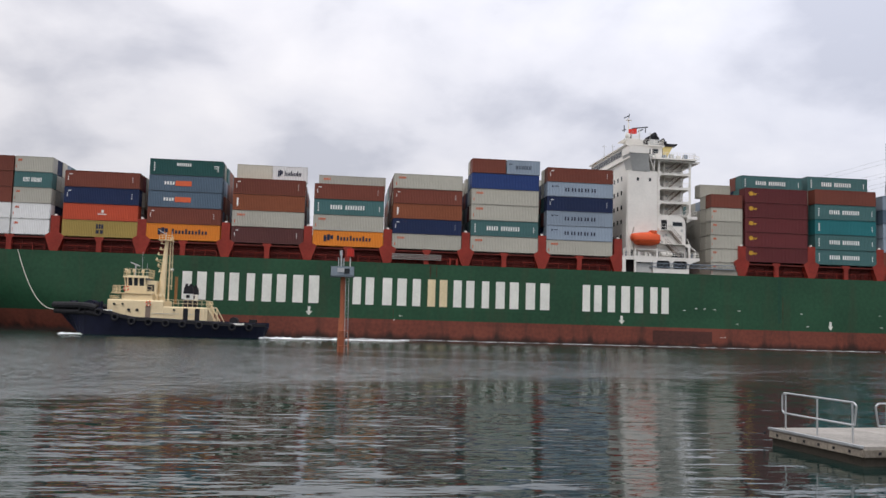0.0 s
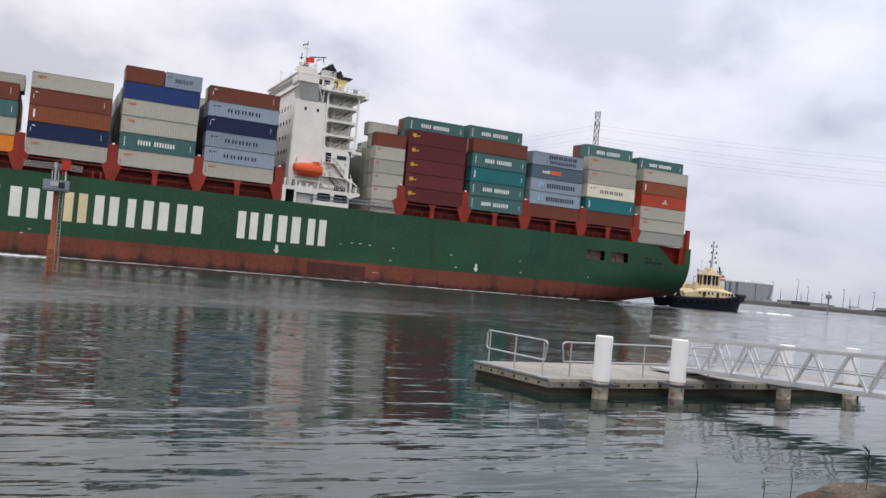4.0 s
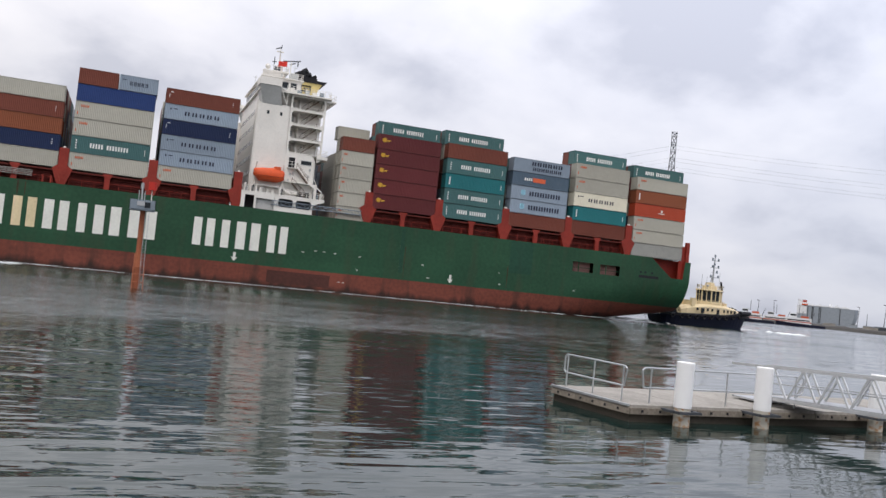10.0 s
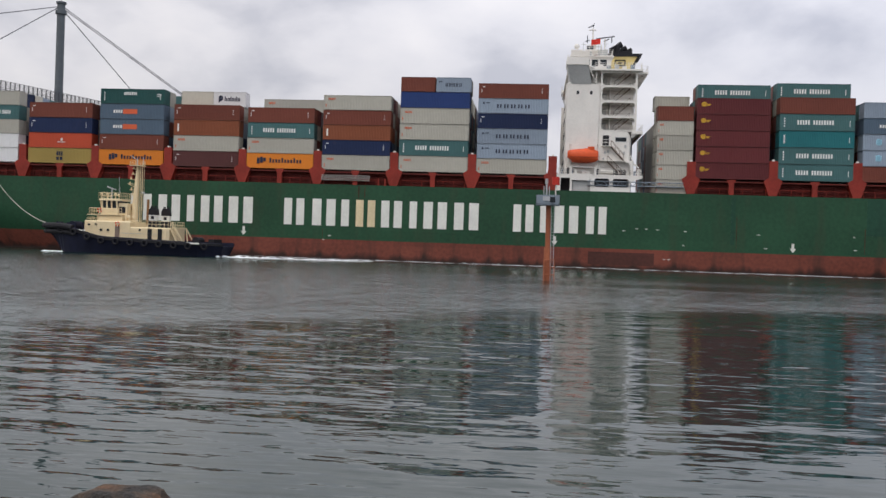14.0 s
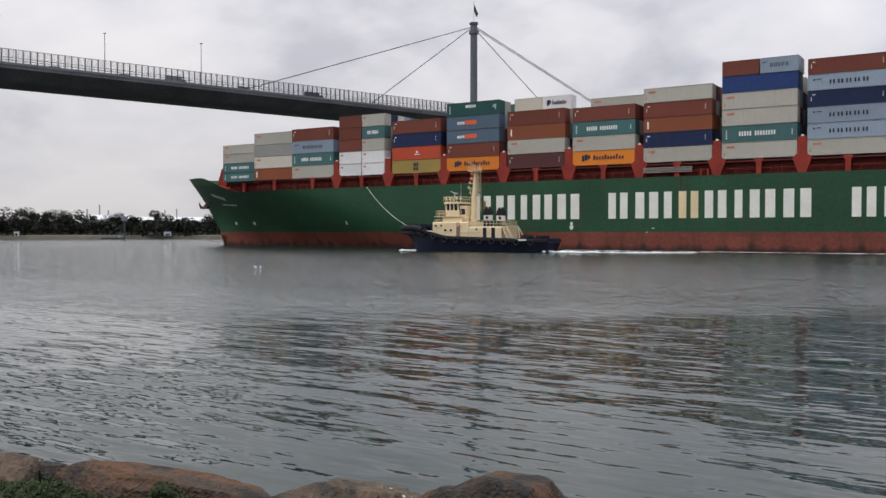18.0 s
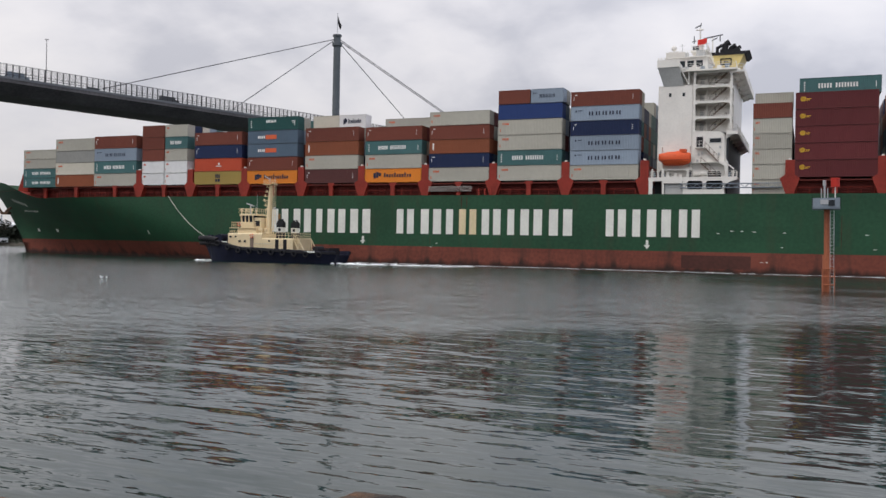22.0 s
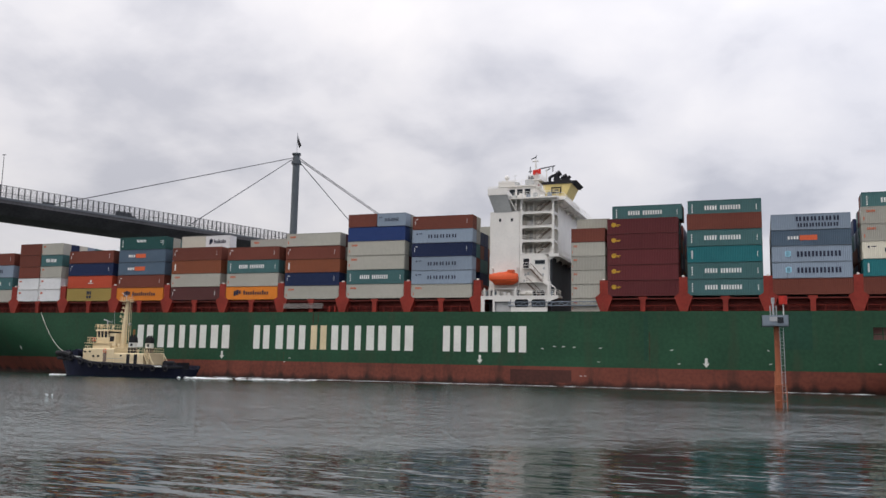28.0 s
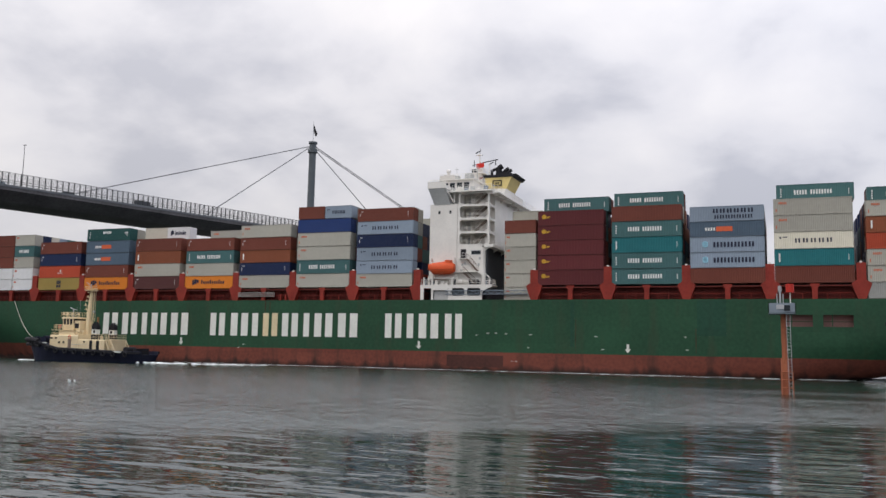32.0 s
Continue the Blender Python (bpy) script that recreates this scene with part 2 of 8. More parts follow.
def add_tube(bm, a, b, r0, r1=None, n=8, mi=0):
    """A round bar from a to b."""
    a, b = Vector(a), Vector(b)
    r1 = r0 if r1 is None else r1
    d = (b - a).normalized()
    s = d.orthogonal().normalized()
    t = d.cross(s)
    rings = []
    for c, r in ((a, r0), (b, r1)):
        rings.append([bm.verts.new(c + (s * math.cos(k * math.tau / n) + t * math.sin(k * math.tau / n)) * r) for k in range(n)])
    for k in range(n):
        bm.faces.new((rings[0][k], rings[0][(k + 1) % n], rings[1][(k + 1) % n], rings[1][k])).material_index = mi
    bm.faces.new(rings[0][::-1]).material_index = mi
    bm.faces.new(rings[1]).material_index = mi


def loft(bm, rings, closed=True, mi=0):
    prev = None
    for ring in rings:
        vs = [bm.verts.new(p) for p in ring]
        if prev:
            n = len(vs)
            for k in range(n if closed else n - 1):
                bm.faces.new((prev[k], prev[(k + 1) % n], vs[(k + 1) % n], vs[k])).material_index = mi
        prev = vs


def boxes(name, material, parent, *dims, label=""):
    bm = bmesh.new()
    for d in dims:
        add_box(bm, *d)
    return part(name, bm, material, parent, label)


def empty(name, m=Matrix()):
    ob = new(name)
    ob.matrix_basis = m
    return ob


# ---- water ----
def water():
    bm = bmesh.new()
    v = [bm.verts.new(p) for p in ((-4000, -300, 0), (4000, -300, 0), (4000, 4500, 0), (-4000, 4500, 0))]
    bm.faces.new(v)
    m = bpy.data.materials.new("river_water")
    m.use_nodes = True
    nt = m.node_tree
    N, L = nt.nodes.new, nt.links.new
    b = nt.nodes["Principled BSDF"]
    b.inputs["Base Color"].default_value = (0.010, 0.024, 0.021, 1)
    b.inputs["Roughness"].default_value = 0.03
    b.inputs["IOR"].default_value = 1.40
    tc = N("ShaderNodeTexCoord")
    def math_node(op, a, c=None):
        n = N("ShaderNodeMath"); n.operation = op
        for k, v in enumerate((a, c)):
            if isinstance(v, (int, float)):
                n.inputs[k].default_value = v
            elif v is not None:
                L(v, n.inputs[k])
        return n.outputs[0]

    def ease(src, a, c, lo, hi):
        n = N("ShaderNodeMapRange")
        for k, v in enumerate((a, c, lo, hi)):
            n.inputs[k + 1].default_value = v
        L(src, n.inputs[0])
        return n.outputs[0]

    def grain(freq, detail, turn=0.02, warp=0.25):
        mp, n = N("ShaderNodeMapping"), N("ShaderNodeTexNoise")
        mp.inputs["Scale"].default_value = freq
        mp.inputs["Rotation"].default_value = (0, 0, turn)
        n.inputs["Scale"].default_value, n.inputs["Detail"].default_value = 1.0, detail
        n.inputs["Distortion"].default_value = warp
        L(tc.outputs["Object"], mp.inputs[0]); L(mp.outputs[0], n.inputs["Vector"])
        return n

    # patches of wind that ruffle the open river; the water under the bank lies calmer
    sp = N("ShaderNodeSeparateXYZ")
    L(tc.outputs["Object"], sp.inputs[0])
    wind = grain((0.012, 0.05, 1), 4).outputs["Fac"]
    # the edge of the ruffled water runs slantwise over the river
    edge = math_node("ADD", math_node("MULTIPLY", math_node("MAXIMUM", sp.outputs[0], -25), 0.53), 40.0)
    lane = ease(math_node("SUBTRACT", sp.outputs[1], edge), -7, 9, -0.28, 0.28)
    hush = ease(sp.outputs[1], 70, 140, 0.0, -0.03)
    side = ease(sp.outputs[0], -22, 5, 0.09, -0.23)
    gust = ease(math_node("ADD", math_node("ADD", math_node("ADD", wind, lane), side), hush), 0.34, 0.68, 0.0, 1.0)
    # sheltered water round the jetty and off it
    still = math_node("MAXIMUM", ease(sp.outputs[0], -9, 8, 1.0, 0.58), ease(sp.outputs[1], 38, 56, 0.0, 1.0))
    # wavelets steepen towards the stones of the bank
    near = math_node("MAXIMUM", ease(sp.outputs[1], 9, 21, 1.15, 0.62), ease(sp.outputs[1], 26, 42, 0.0, 1.0))
    # across the view the waves are long-crested under the bank, choppier on the open river
    cross = ease(sp.outputs[1], 13, 36, 0.2, 0.66)
    # slopes of the waves, long swell to fine ripples: frequency, slope when calm, slope when ruffled
    sx = sy = None
    for freq, calm, rough, detail in (((0.05, 0.25, 1), 0.03, 0.04, 1), ((0.24, 1.6, 1), 0.26, 0.14, 2), ((0.75, 4.6, 1), 0.42, 0.36, 2), ((2.6, 13.0, 1), 0.20, 0.70, 1), ((14.0, 38.0, 1), 0.04, 0.65, 0)):
        n, q = grain(freq, detail), N("ShaderNodeSeparateColor")
        L(n.outputs["Color"], q.inputs[0])
        amp = math_node("MULTIPLY", math_node("MULTIPLY", ease(gust, 0, 1, calm, rough), still), near)
        ax = math_node("MULTIPLY", math_node("MULTIPLY", math_node("SUBTRACT", q.outputs[0], 0.5), amp), cross)
        ay = math_node("MULTIPLY", math_node("SUBTRACT", q.outputs[1], 0.5), amp)
        sx = ax if sx is None else math_node("ADD", sx, ax)
        sy = ay if sy is None else math_node("ADD", sy, ay)
    # slopes tilted to the camera's bank, so the water mirrors higher, brighter sky; farther out only the faces that
    # lean that way show between the crests, and the ruffled water leans most
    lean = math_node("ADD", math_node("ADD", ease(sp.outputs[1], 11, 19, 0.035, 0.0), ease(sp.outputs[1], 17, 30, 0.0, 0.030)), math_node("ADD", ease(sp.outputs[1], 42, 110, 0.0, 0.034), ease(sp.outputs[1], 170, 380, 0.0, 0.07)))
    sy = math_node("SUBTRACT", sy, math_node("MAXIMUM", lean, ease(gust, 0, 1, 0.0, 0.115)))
    cx, un = N("ShaderNodeCombineXYZ"), N("ShaderNodeVectorMath")
    un.operation = "NORMALIZE"
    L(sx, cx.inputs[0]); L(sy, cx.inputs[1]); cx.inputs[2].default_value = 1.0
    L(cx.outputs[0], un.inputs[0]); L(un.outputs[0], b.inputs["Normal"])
    tagged(part("water", bm, m), "dark green-grey river water with small ripples", "water", kind="structure")


water()

# ---- the ship ----
MID = 16.1
FLOAT = 0.17


def ship_pose(t):
    """Under way to -x, slowing a little and easing away from the bank."""
    u = t / 16 - 1
    return pose(-4.180 + u * (-58.601 + u * (-2.453 + u * 0.751)), 153.833 + u * (1.790 + u * 0.566), FLOAT)


def clamp(v):
    return max(0.0, min(1.0, v))


def stem_x(z):
    return -164 - 13 * clamp(z / 17.7) ** 1.3


def keel(x):
    return -3 + 5.3 * clamp((x - 58) / 35) ** 0.95


def half_breadth(x, z):
    run = 92 - 46 * clamp(z / 15)
    u = clamp((x - stem_x(z)) / run)
    hb = MID * math.sin(math.pi / 2 * u) ** (1.8 - 1.05 * clamp(z / 15))
    s = clamp((x - 35) / 58)
    tuck = clamp(1 - (z - keel(x)) / (6.4 + 1.2 * s))
    return hb * (1 - 0.42 * s * (1 - math.sqrt(1 - tuck * tuck)))


def near_y(x, z):
    return MID - half_breadth(x, z)


def deck_z(x):
    k = clamp((-145 - x) / 19)
    z = 13.1 + 4.2 * k * k * (3 - 2 * k) + 0.4 * clamp((-160 - x) / 17)
    if x > 83.5:
        z = 13.1 - 3.8 * clamp((x - 83.5) / 5.0)
    if x > 91.3:
        z = 9.3 + 3.65 * clamp((x - 91.3) / 0.3)
    return z


OPENINGS = [(65.45, 70.05), (71.65, 76.15)]
STATIONS = sorted(set([-177 + i for i in range(12)] + [-165 + i * 3 for i in range(33)] + [-66 + i * 6 for i in range(17)] + [36 + i * 3 for i in range(16)]
                      + [e for o in OPENINGS for e in o] + [83.5, 86, 88.5, 91.3, 91.6, 93]))
STATIONS = [x for x in STATIONS if not any(a < x < b for a, b in OPENINGS)]


def hull_skin(name, material, levels, parent, label="", holes=False):
    """One strake of the hull between the given heights, both sides."""
    bm = bmesh.new()
    for side in (-1, 1):
        prev = None
        for x in STATIONS:
            top, low = deck_z(x), keel(x)
            col = []
            for z in levels:
                z = min(max(z, low), top)
                xx = max(x, stem_x(z))
                col.append((bm.verts.new((xx, MID + side * half_breadth(xx, z), z)), z))
            if prev:
                for k in range(len(levels) - 1):
                    if holes and side < 0 and levels[k] == 8.5 and any(abs(x - b) < 0.01 for a, b in OPENINGS):
                        continue
                    q = (prev[1][k][0], col[k][0], col[k + 1][0], prev[1][k + 1][0])
                    bm.faces.new(q if side < 0 else q[::-1])
            prev = (x, col)
    bmesh.ops.remove_doubles(bm, verts=bm.verts, dist=0.002)
    bmesh.ops.dissolve_degenerate(bm, edges=bm.edges, dist=0.001)
    for fc in bm.faces:
        fc.smooth = True
    return part(name, bm, material, parent, label)


ship = empty("container_ship", ship_pose(0))
tagged(ship, "green-hulled container ship with red boot-topping, white bridge house, under way", "ship")
hull_skin("topside", M_GREEN, [3.3, 3.9, 4.5, 5.2, 6, 7.2, 8.5, 10.45, 11.8, 13.1, 14.5, 16, 18], ship, "dark green painted hull side, scuffed", True)
hull_skin("boot_topping", M_BOOT, [-3, -1.5, -0.7, 0, 0.7, 1.4, 2.0, 2.6, 3.295], ship, "weathered red band at the waterline")


def ship_deck():
    bm = bmesh.new()
    prev = None
    for x in STATIONS:
        z = min(deck_z(x), 13.1 if x > -140 else 15.2) - 0.05
        xx = max(x, stem_x(z))
        hb = half_breadth(xx, z) - 0.05
        row = [bm.verts.new((xx, MID - hb, z)), bm.verts.new((xx, MID + hb, z))]
        if prev:
            bm.faces.new((prev[0], row[0], row[1], prev[1]))
        prev = row
    bmesh.ops.remove_doubles(bm, verts=bm.verts, dist=0.002)
    part("main_deck", bm, M_RED, ship, "red painted steel deck")
    bm = bmesh.new()
    ring = []
    for k in range(9):
        z = 2.3 + (12.9 - 2.3) * k / 8
        ring.append((MID - half_breadth(93, z), MID + half_breadth(93, z), z))
    vs = [(bm.verts.new((93, a, z)), bm.verts.new((93, b, z))) for a, b, z in ring]
    for a, b in zip(vs, vs[1:]):
        bm.faces.new((a[0], a[1], b[1], b[0]))
    part("transom", bm, M_GREEN, ship)


ship_deck()

M_PINK = mat("faded_red_interior", (0.30, 0.17, 0.15), 0.7)
for a, b in OPENINGS:
    y = near_y((a + b) / 2, 9.5) + 0.02
    bm = bmesh.new()
    add_box(bm, a - 0.1, b + 0.1, y + 1.6, y + 1.7, 8.4, 10.6)
    add_box(bm, a - 0.1, b + 0.1, y + 0.1, y + 1.6, 8.38, 8.46)
    add_box(bm, a - 0.1, b + 0.1, y + 0.1, y + 1.6, 10.48, 10.56)
    op = part("mooring_opening", bm, M_PINK, ship, "rectangular hull opening with faded red interior")
    boxes("opening_frame", M_GREEN, op, (a + 1.3, a + 1.45, y + 0.05, y + 0.2, 8.46, 10.48), (a, b, y + 0.3, y + 0.36, 9.3, 9.4))

# letters of the name on the side, as plain upright bars
NAME_BARS = [(-76.9, -72.9, 2), (-71.6, -67.5, 2), (-66.2, -64.85, 1), (-63.6, -59.55, 2), (-58.4, -53.95, 2), (-48.15, -44.5, 2), (-43.0, -38.8, 2), (-37.75, -36.35, 1),
             (-35.1, -31.65, 2), (-30.55, -26.85, 2), (-25.5, -24.2, 1), (-23.0, -18.9, 2), (-17.6, -13.3, 2), (-7.25, -3.75, 2), (-2.6, -1.25, 1), (-0.1, 3.95, 2), (5.3, 8.75, 2)]
M_YELLOWED = mat("yellowed_lettering_paint", (0.70, 0.58, 0.36), 0.5)
for i, (a, b, n) in enumerate(NAME_BARS):
    m = M_YELLOWED if i == 8 else M_LETTER
    if n == 1:
        boxes("white_bar", m, ship, (a, b, -0.04, 0.05, 5.72, 10.45))
    else:
        w = (b - a) * 0.39
        boxes("white_bar", m, ship, (a, a + w, -0.04, 0.05, 5.72, 10.45))
        boxes("white_bar", m, ship, (b - w, b, -0.04, 0.05, 5.72, 10.45))

for x in (-55.5, 0.0, 39.9):
    bm = bmesh.new()
    y = near_y(x, 4.5) - 0.03
    add_box(bm, x - 0.22, x + 0.22, y, y + 0.04, 4.2, 5.15)
    v = [bm.verts.new((x + dx, y, z)) for dx, z in ((-0.55, 4.3), (0, 3.6), (0.55, 4.3))]
    bm.faces.new(v)
    part("white_arrow", bm, M_LETTER, ship, "small white arrow painted on the hull")
rs = random.Random(5)
for x, z in ((11.5, 6.4), (13.7, 6.8), (15.3, 6.8), (17.2, 6.7), (21.9, 6.6), (34, 6.4), (49.6, 6.5), (21.6, 4.2), (35.2, 4.1), (49.8, 4.3), (-40, 3.9), (-41, 3.2), (18.5, 1.7), (19.3, 1.7), (66, 4.6)):
    y = near_y(x, z) - 0.02
    boxes("draft_mark", M_LETTER, ship, (x, x + rs.uniform(0.3, 0.55), y, y + 0.05, z, z + 0.1))


def hull_patch(x0, x1, z0, z1, fall=0.0):
    """A painted mark that follows the curve of the bow."""
    bm = bmesh.new()
    prev = None
    for k in range(4):
        x = x0 + (x1 - x0) * k / 3
        dz = -fall * k / 3
        row = [bm.verts.new((x, near_y(x, z) + d, z)) for z in (z0 + dz, z1 + dz) for d in (-0.06, 0.12)]
        if prev:
            for a, b in ((0, 2), (2, 3), (3, 1), (1, 0)):
                bm.faces.new((prev[a], row[a], row[b], prev[b]))
        prev = row
    bmesh.ops.recalc_face_normals(bm, faces=bm.faces[:])
    part("bow_marking", bm, M_LETTER, ship)


for k in range(5):
    hull_patch(-162.6 + k * 1.35, -161.9 + k * 1.35, 12.6 - k * 0.28, 13.4 - k * 0.28, 0.15)
for k in range(9):
    hull_patch(-160.0 + k * 0.85, -159.5 + k * 0.85, 10.2 - k * 0.03, 10.55 - k * 0.03)
for x, z, w in ((-158.1, 5.2, 0.9), (-149.3, 5.1, 0.9), (-110.9, 4.9, 0.4)):
    hull_patch(x, x + w, z, z + 0.75)
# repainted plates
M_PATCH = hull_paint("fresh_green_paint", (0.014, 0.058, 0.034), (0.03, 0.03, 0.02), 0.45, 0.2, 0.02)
M_SCAR = hull_paint("bare_dark_antifouling", (0.070, 0.026, 0.020), (0.03, 0.018, 0.015), 0.7, 0.6, 0.03)
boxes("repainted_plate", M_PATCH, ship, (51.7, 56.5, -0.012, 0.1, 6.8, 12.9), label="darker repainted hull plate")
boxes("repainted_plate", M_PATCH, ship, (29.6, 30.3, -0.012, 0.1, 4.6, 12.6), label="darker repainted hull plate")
boxes("scraped_plate", M_SCAR, ship, (5.8, 17.0, -0.015, 0.1, 0.5, 2.7), label="dark scraped patch in the red band")
M_RUN = mat("rust_run", (0.060, 0.042, 0.022), 0.8, vary=0.4, scale=2)
for x, w, z0, z1 in ((-34.7, 0.22, 10.45, 13.0), (-33.6, 0.15, 10.6, 12.8), (30.6, 0.10, 3.4, 9.5), (51.5, 0.12, 3.6, 8.0), (-41.0, 0.08, 3.2, 5.2)):
    bm = bmesh.new()
    v = [bm.verts.new((x + a * w, near_y(x, z) - 0.016, z)) for a, z in ((-0.5, z1), (-0.7, (z0 + z1) / 2), (-0.15, z0), (0.15, z0), (0.6, (z0 * 2 + z1) / 3), (0.5, z1))]
    bm.faces.new(v)
    r = bmesh.ops.extrude_face_region(bm, geom=bm.faces[:])
    bmesh.ops.translate(bm, verts=[e for e in r["geom"] if isinstance(e, bmesh.types.BMVert)], vec=(0, 0.1, 0))
    part("rust_run", bm, M_RUN, ship, "brown rust run below a scupper")
for x in (80.9, 82.0, 83.6):
    y = near_y(x, 9.6) - 0.02
    boxes("fairlead", M_BLACK, ship, (x, x + 0.45, y, y + 0.1, 9.7, 10.1))
boxes("stern_name_bar", M_BLACK, ship, (80.7, 85.4, near_y(83, 9) - 0.03, near_y(83, 9) + 0.1, 8.75, 9.3))
# anchor in its pocket
M_ANCHOR = mat("anchor_rust", (0.10, 0.06, 0.04), 0.8, vary=0.4)
bm = bmesh.new()
add_tube(bm, (-167.0, 14.6, 11.8), (-169.0, 13.9, 10.3), 0.3)
add_box(bm, -170.0, -167.6, 13.3, 14.5, 9.5, 10.2)
add_tube(bm, (-169.9, 13.5, 9.9), (-170.5, 13.3, 11.3), 0.35, 0.1)
add_tube(bm, (-167.9, 13.5, 9.7), (-167.0, 13.5, 10.9), 0.35, 0.1)
part("anchor", bm, M_ANCHOR, ship, "rusty brown stockless anchor")
# forecastle bulwark breakwater and light mast
bm = bmesh.new()
for yy in (7.4, 24.6):
    v = [bm.verts.new((x, yy, z)) for x, z in ((-157.4, 15), (-153.9, 15), (-153.9, 19.5), (-155.6, 19.5))]
    bm.faces.new(v)
bmesh.ops.bridge_loops(bm, edges=[e for e in bm.edges])
part("breakwater", bm, M_RED, ship, "red steel breakwater ahead of the containers")
bm = bmesh.new()
add_tube(bm, (-161.5, 16, 15), (-161.5, 16, 22.6), 0.25, 0.15)
add_box(bm, -162.1, -160.9, 15.4, 16.6, 21.2, 21.4)
part("fore_mast", bm, M_WHITE, ship, "slim white foremast")


# ---- red hatch coamings and lashing bridges ----
C20, C40, CW = 6.06, 12.19, 2.44
BAY_X = [-151.5, -138.0, -125.3, -111.4, -97.0, -83.3, -69.2, -55.4, -41.6, -27.75, -14.0, 23.4, 37.1, 50.7, 64.4, 78.5]


# Darker, grimier copy of the red; shade below the boxes put into its colour
M_COAMING = mat("shaded_grimy_coaming_red", (0.135, 0.022, 0.016), 0.7, vary=0.35, scale=1.5, grime=(0.03, 0.012, 0.01, 0.48, 0.7))


def coaming(x0, x1):
    ya = max(1.45, near_y(x0, 14) + 1.3)
    bm = bmesh.new()
    add_box(bm, x0, x1, ya, 2 * MID - ya, 13.0, 15.2)
    add_box(bm, x0, x1, ya - 1.25, ya, 15.2, 15.42)
    for z in (13.35, 13.8, 14.3, 14.8):
        add_box(bm, x0, x1, ya - 0.3, ya, z, z + 0.1)
    for k in range(7):
        x = x0 + (x1 - x0) * (k + 0.5) / 7
        add_box(bm, x - 0.05, x + 0.05, ya - 0.42, ya - 0.31, 13.0, 15.2)
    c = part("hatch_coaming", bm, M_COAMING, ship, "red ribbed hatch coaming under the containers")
    xm = (x0 + x1) / 2
    yo = max(0.15, ya - 1.3)
    bm = bmesh.new()
    loft(bm, [[(xm - w, yo, z), (xm + w, yo, z), (xm + w, yo + 0.5, z), (xm - w, yo + 0.5, z)] for w, z in ((0.42, 13.05), (0.42, 14.9), (0.75, 15.35), (0.75, 15.66))])
    part("stanchion", bm, M_RED, c)
    bm = bmesh.new()
    add_tube(bm, (x0 + 0.6, ya - 1.2, 14.1), (x1 - 0.6, ya - 1.2, 14.1), 0.04, n=6)
    for k in range(7):
        x = x0 + 0.6 + (x1 - x0 - 1.2) * k / 6
        add_tube(bm, (x, ya - 1.2, 13.05), (x, ya - 1.2, 14.1), 0.035, n=6)
    part("deck_rail", bm, M_RED, c)


def lashing_post(x, top=19.0, y=0.1):
    bm = bmesh.new()
    add_box(bm, x - 0.72, x + 0.72, y, y + 1.3, 16.2, top)
    v0 = [bm.verts.new((x + a, b, z)) for a, z in ((-0.6, 13.0), (0.6, 13.0), (1.55, 15.6), (0.72, 16.2), (-0.72, 16.2), (-1.55, 15.6)) for b in (y, y + 1.3)]
    fr, bk = v0[0::2], v0[1::2]
    bm.faces.new(fr)
    bm.faces.new(bk[::-1])
    for k in range(6):
        bm.faces.new((fr[k], bk[k], bk[(k + 1) % 6], fr[(k + 1) % 6]))
    p = part("lashing_post", bm, M_RED, ship, "red wedge-footed lashing post")
    boxes("post_lamp", M_WHITE, p, (x - 0.2, x + 0.2, y + 0.2, y + 0.6, top, top + 0.3))
    boxes("lashing_beam", M_RED, p, (x - 0.5, x + 0.5, y + 1.3, 2 * MID - y - 1.3, 17.9, 18.3), (x - 0.5, x + 0.5, y + 1.3, 2 * MID - y - 1.3, 15.6, 15.9))
    for k in range(1, 11):
        yy = 2.5 * k + 1
        boxes("lashing_upright", M_RED, p, (x - 0.15, x + 0.15, yy, yy + 0.2, 15.6, 18.0))


for x in BAY_X[:-1]:
    coaming(x - 0.2, x + 12.4)
for a, b in zip(BAY_X[:11], BAY_X[1:11]):
    if a > -130:
        lashing_post((a + C40 + b) / 2)
for a, b in zip(BAY_X[11:], BAY_X[12:]):
    lashing_post((a + C40 + b) / 2)
lashing_post(-0.75)
lashing_post(22.75, 18.6)
boxes("stern_post", M_RED, ship, (92.0, 92.8, 0.5, 1.2, 9.2, 17.1))
boxes("stern_bulkhead", M_RED, ship, (84.0, 92.0, 2.6, 2.9, 9.2, 13.1), (90.6, 92.0, 0.9, 1.1, 9.2, 16.2))
boxes("mooring_deck", M_RED, ship, (84.0, 92.9, 0.6, 2 * MID - 0.6, 9.0, 9.2))

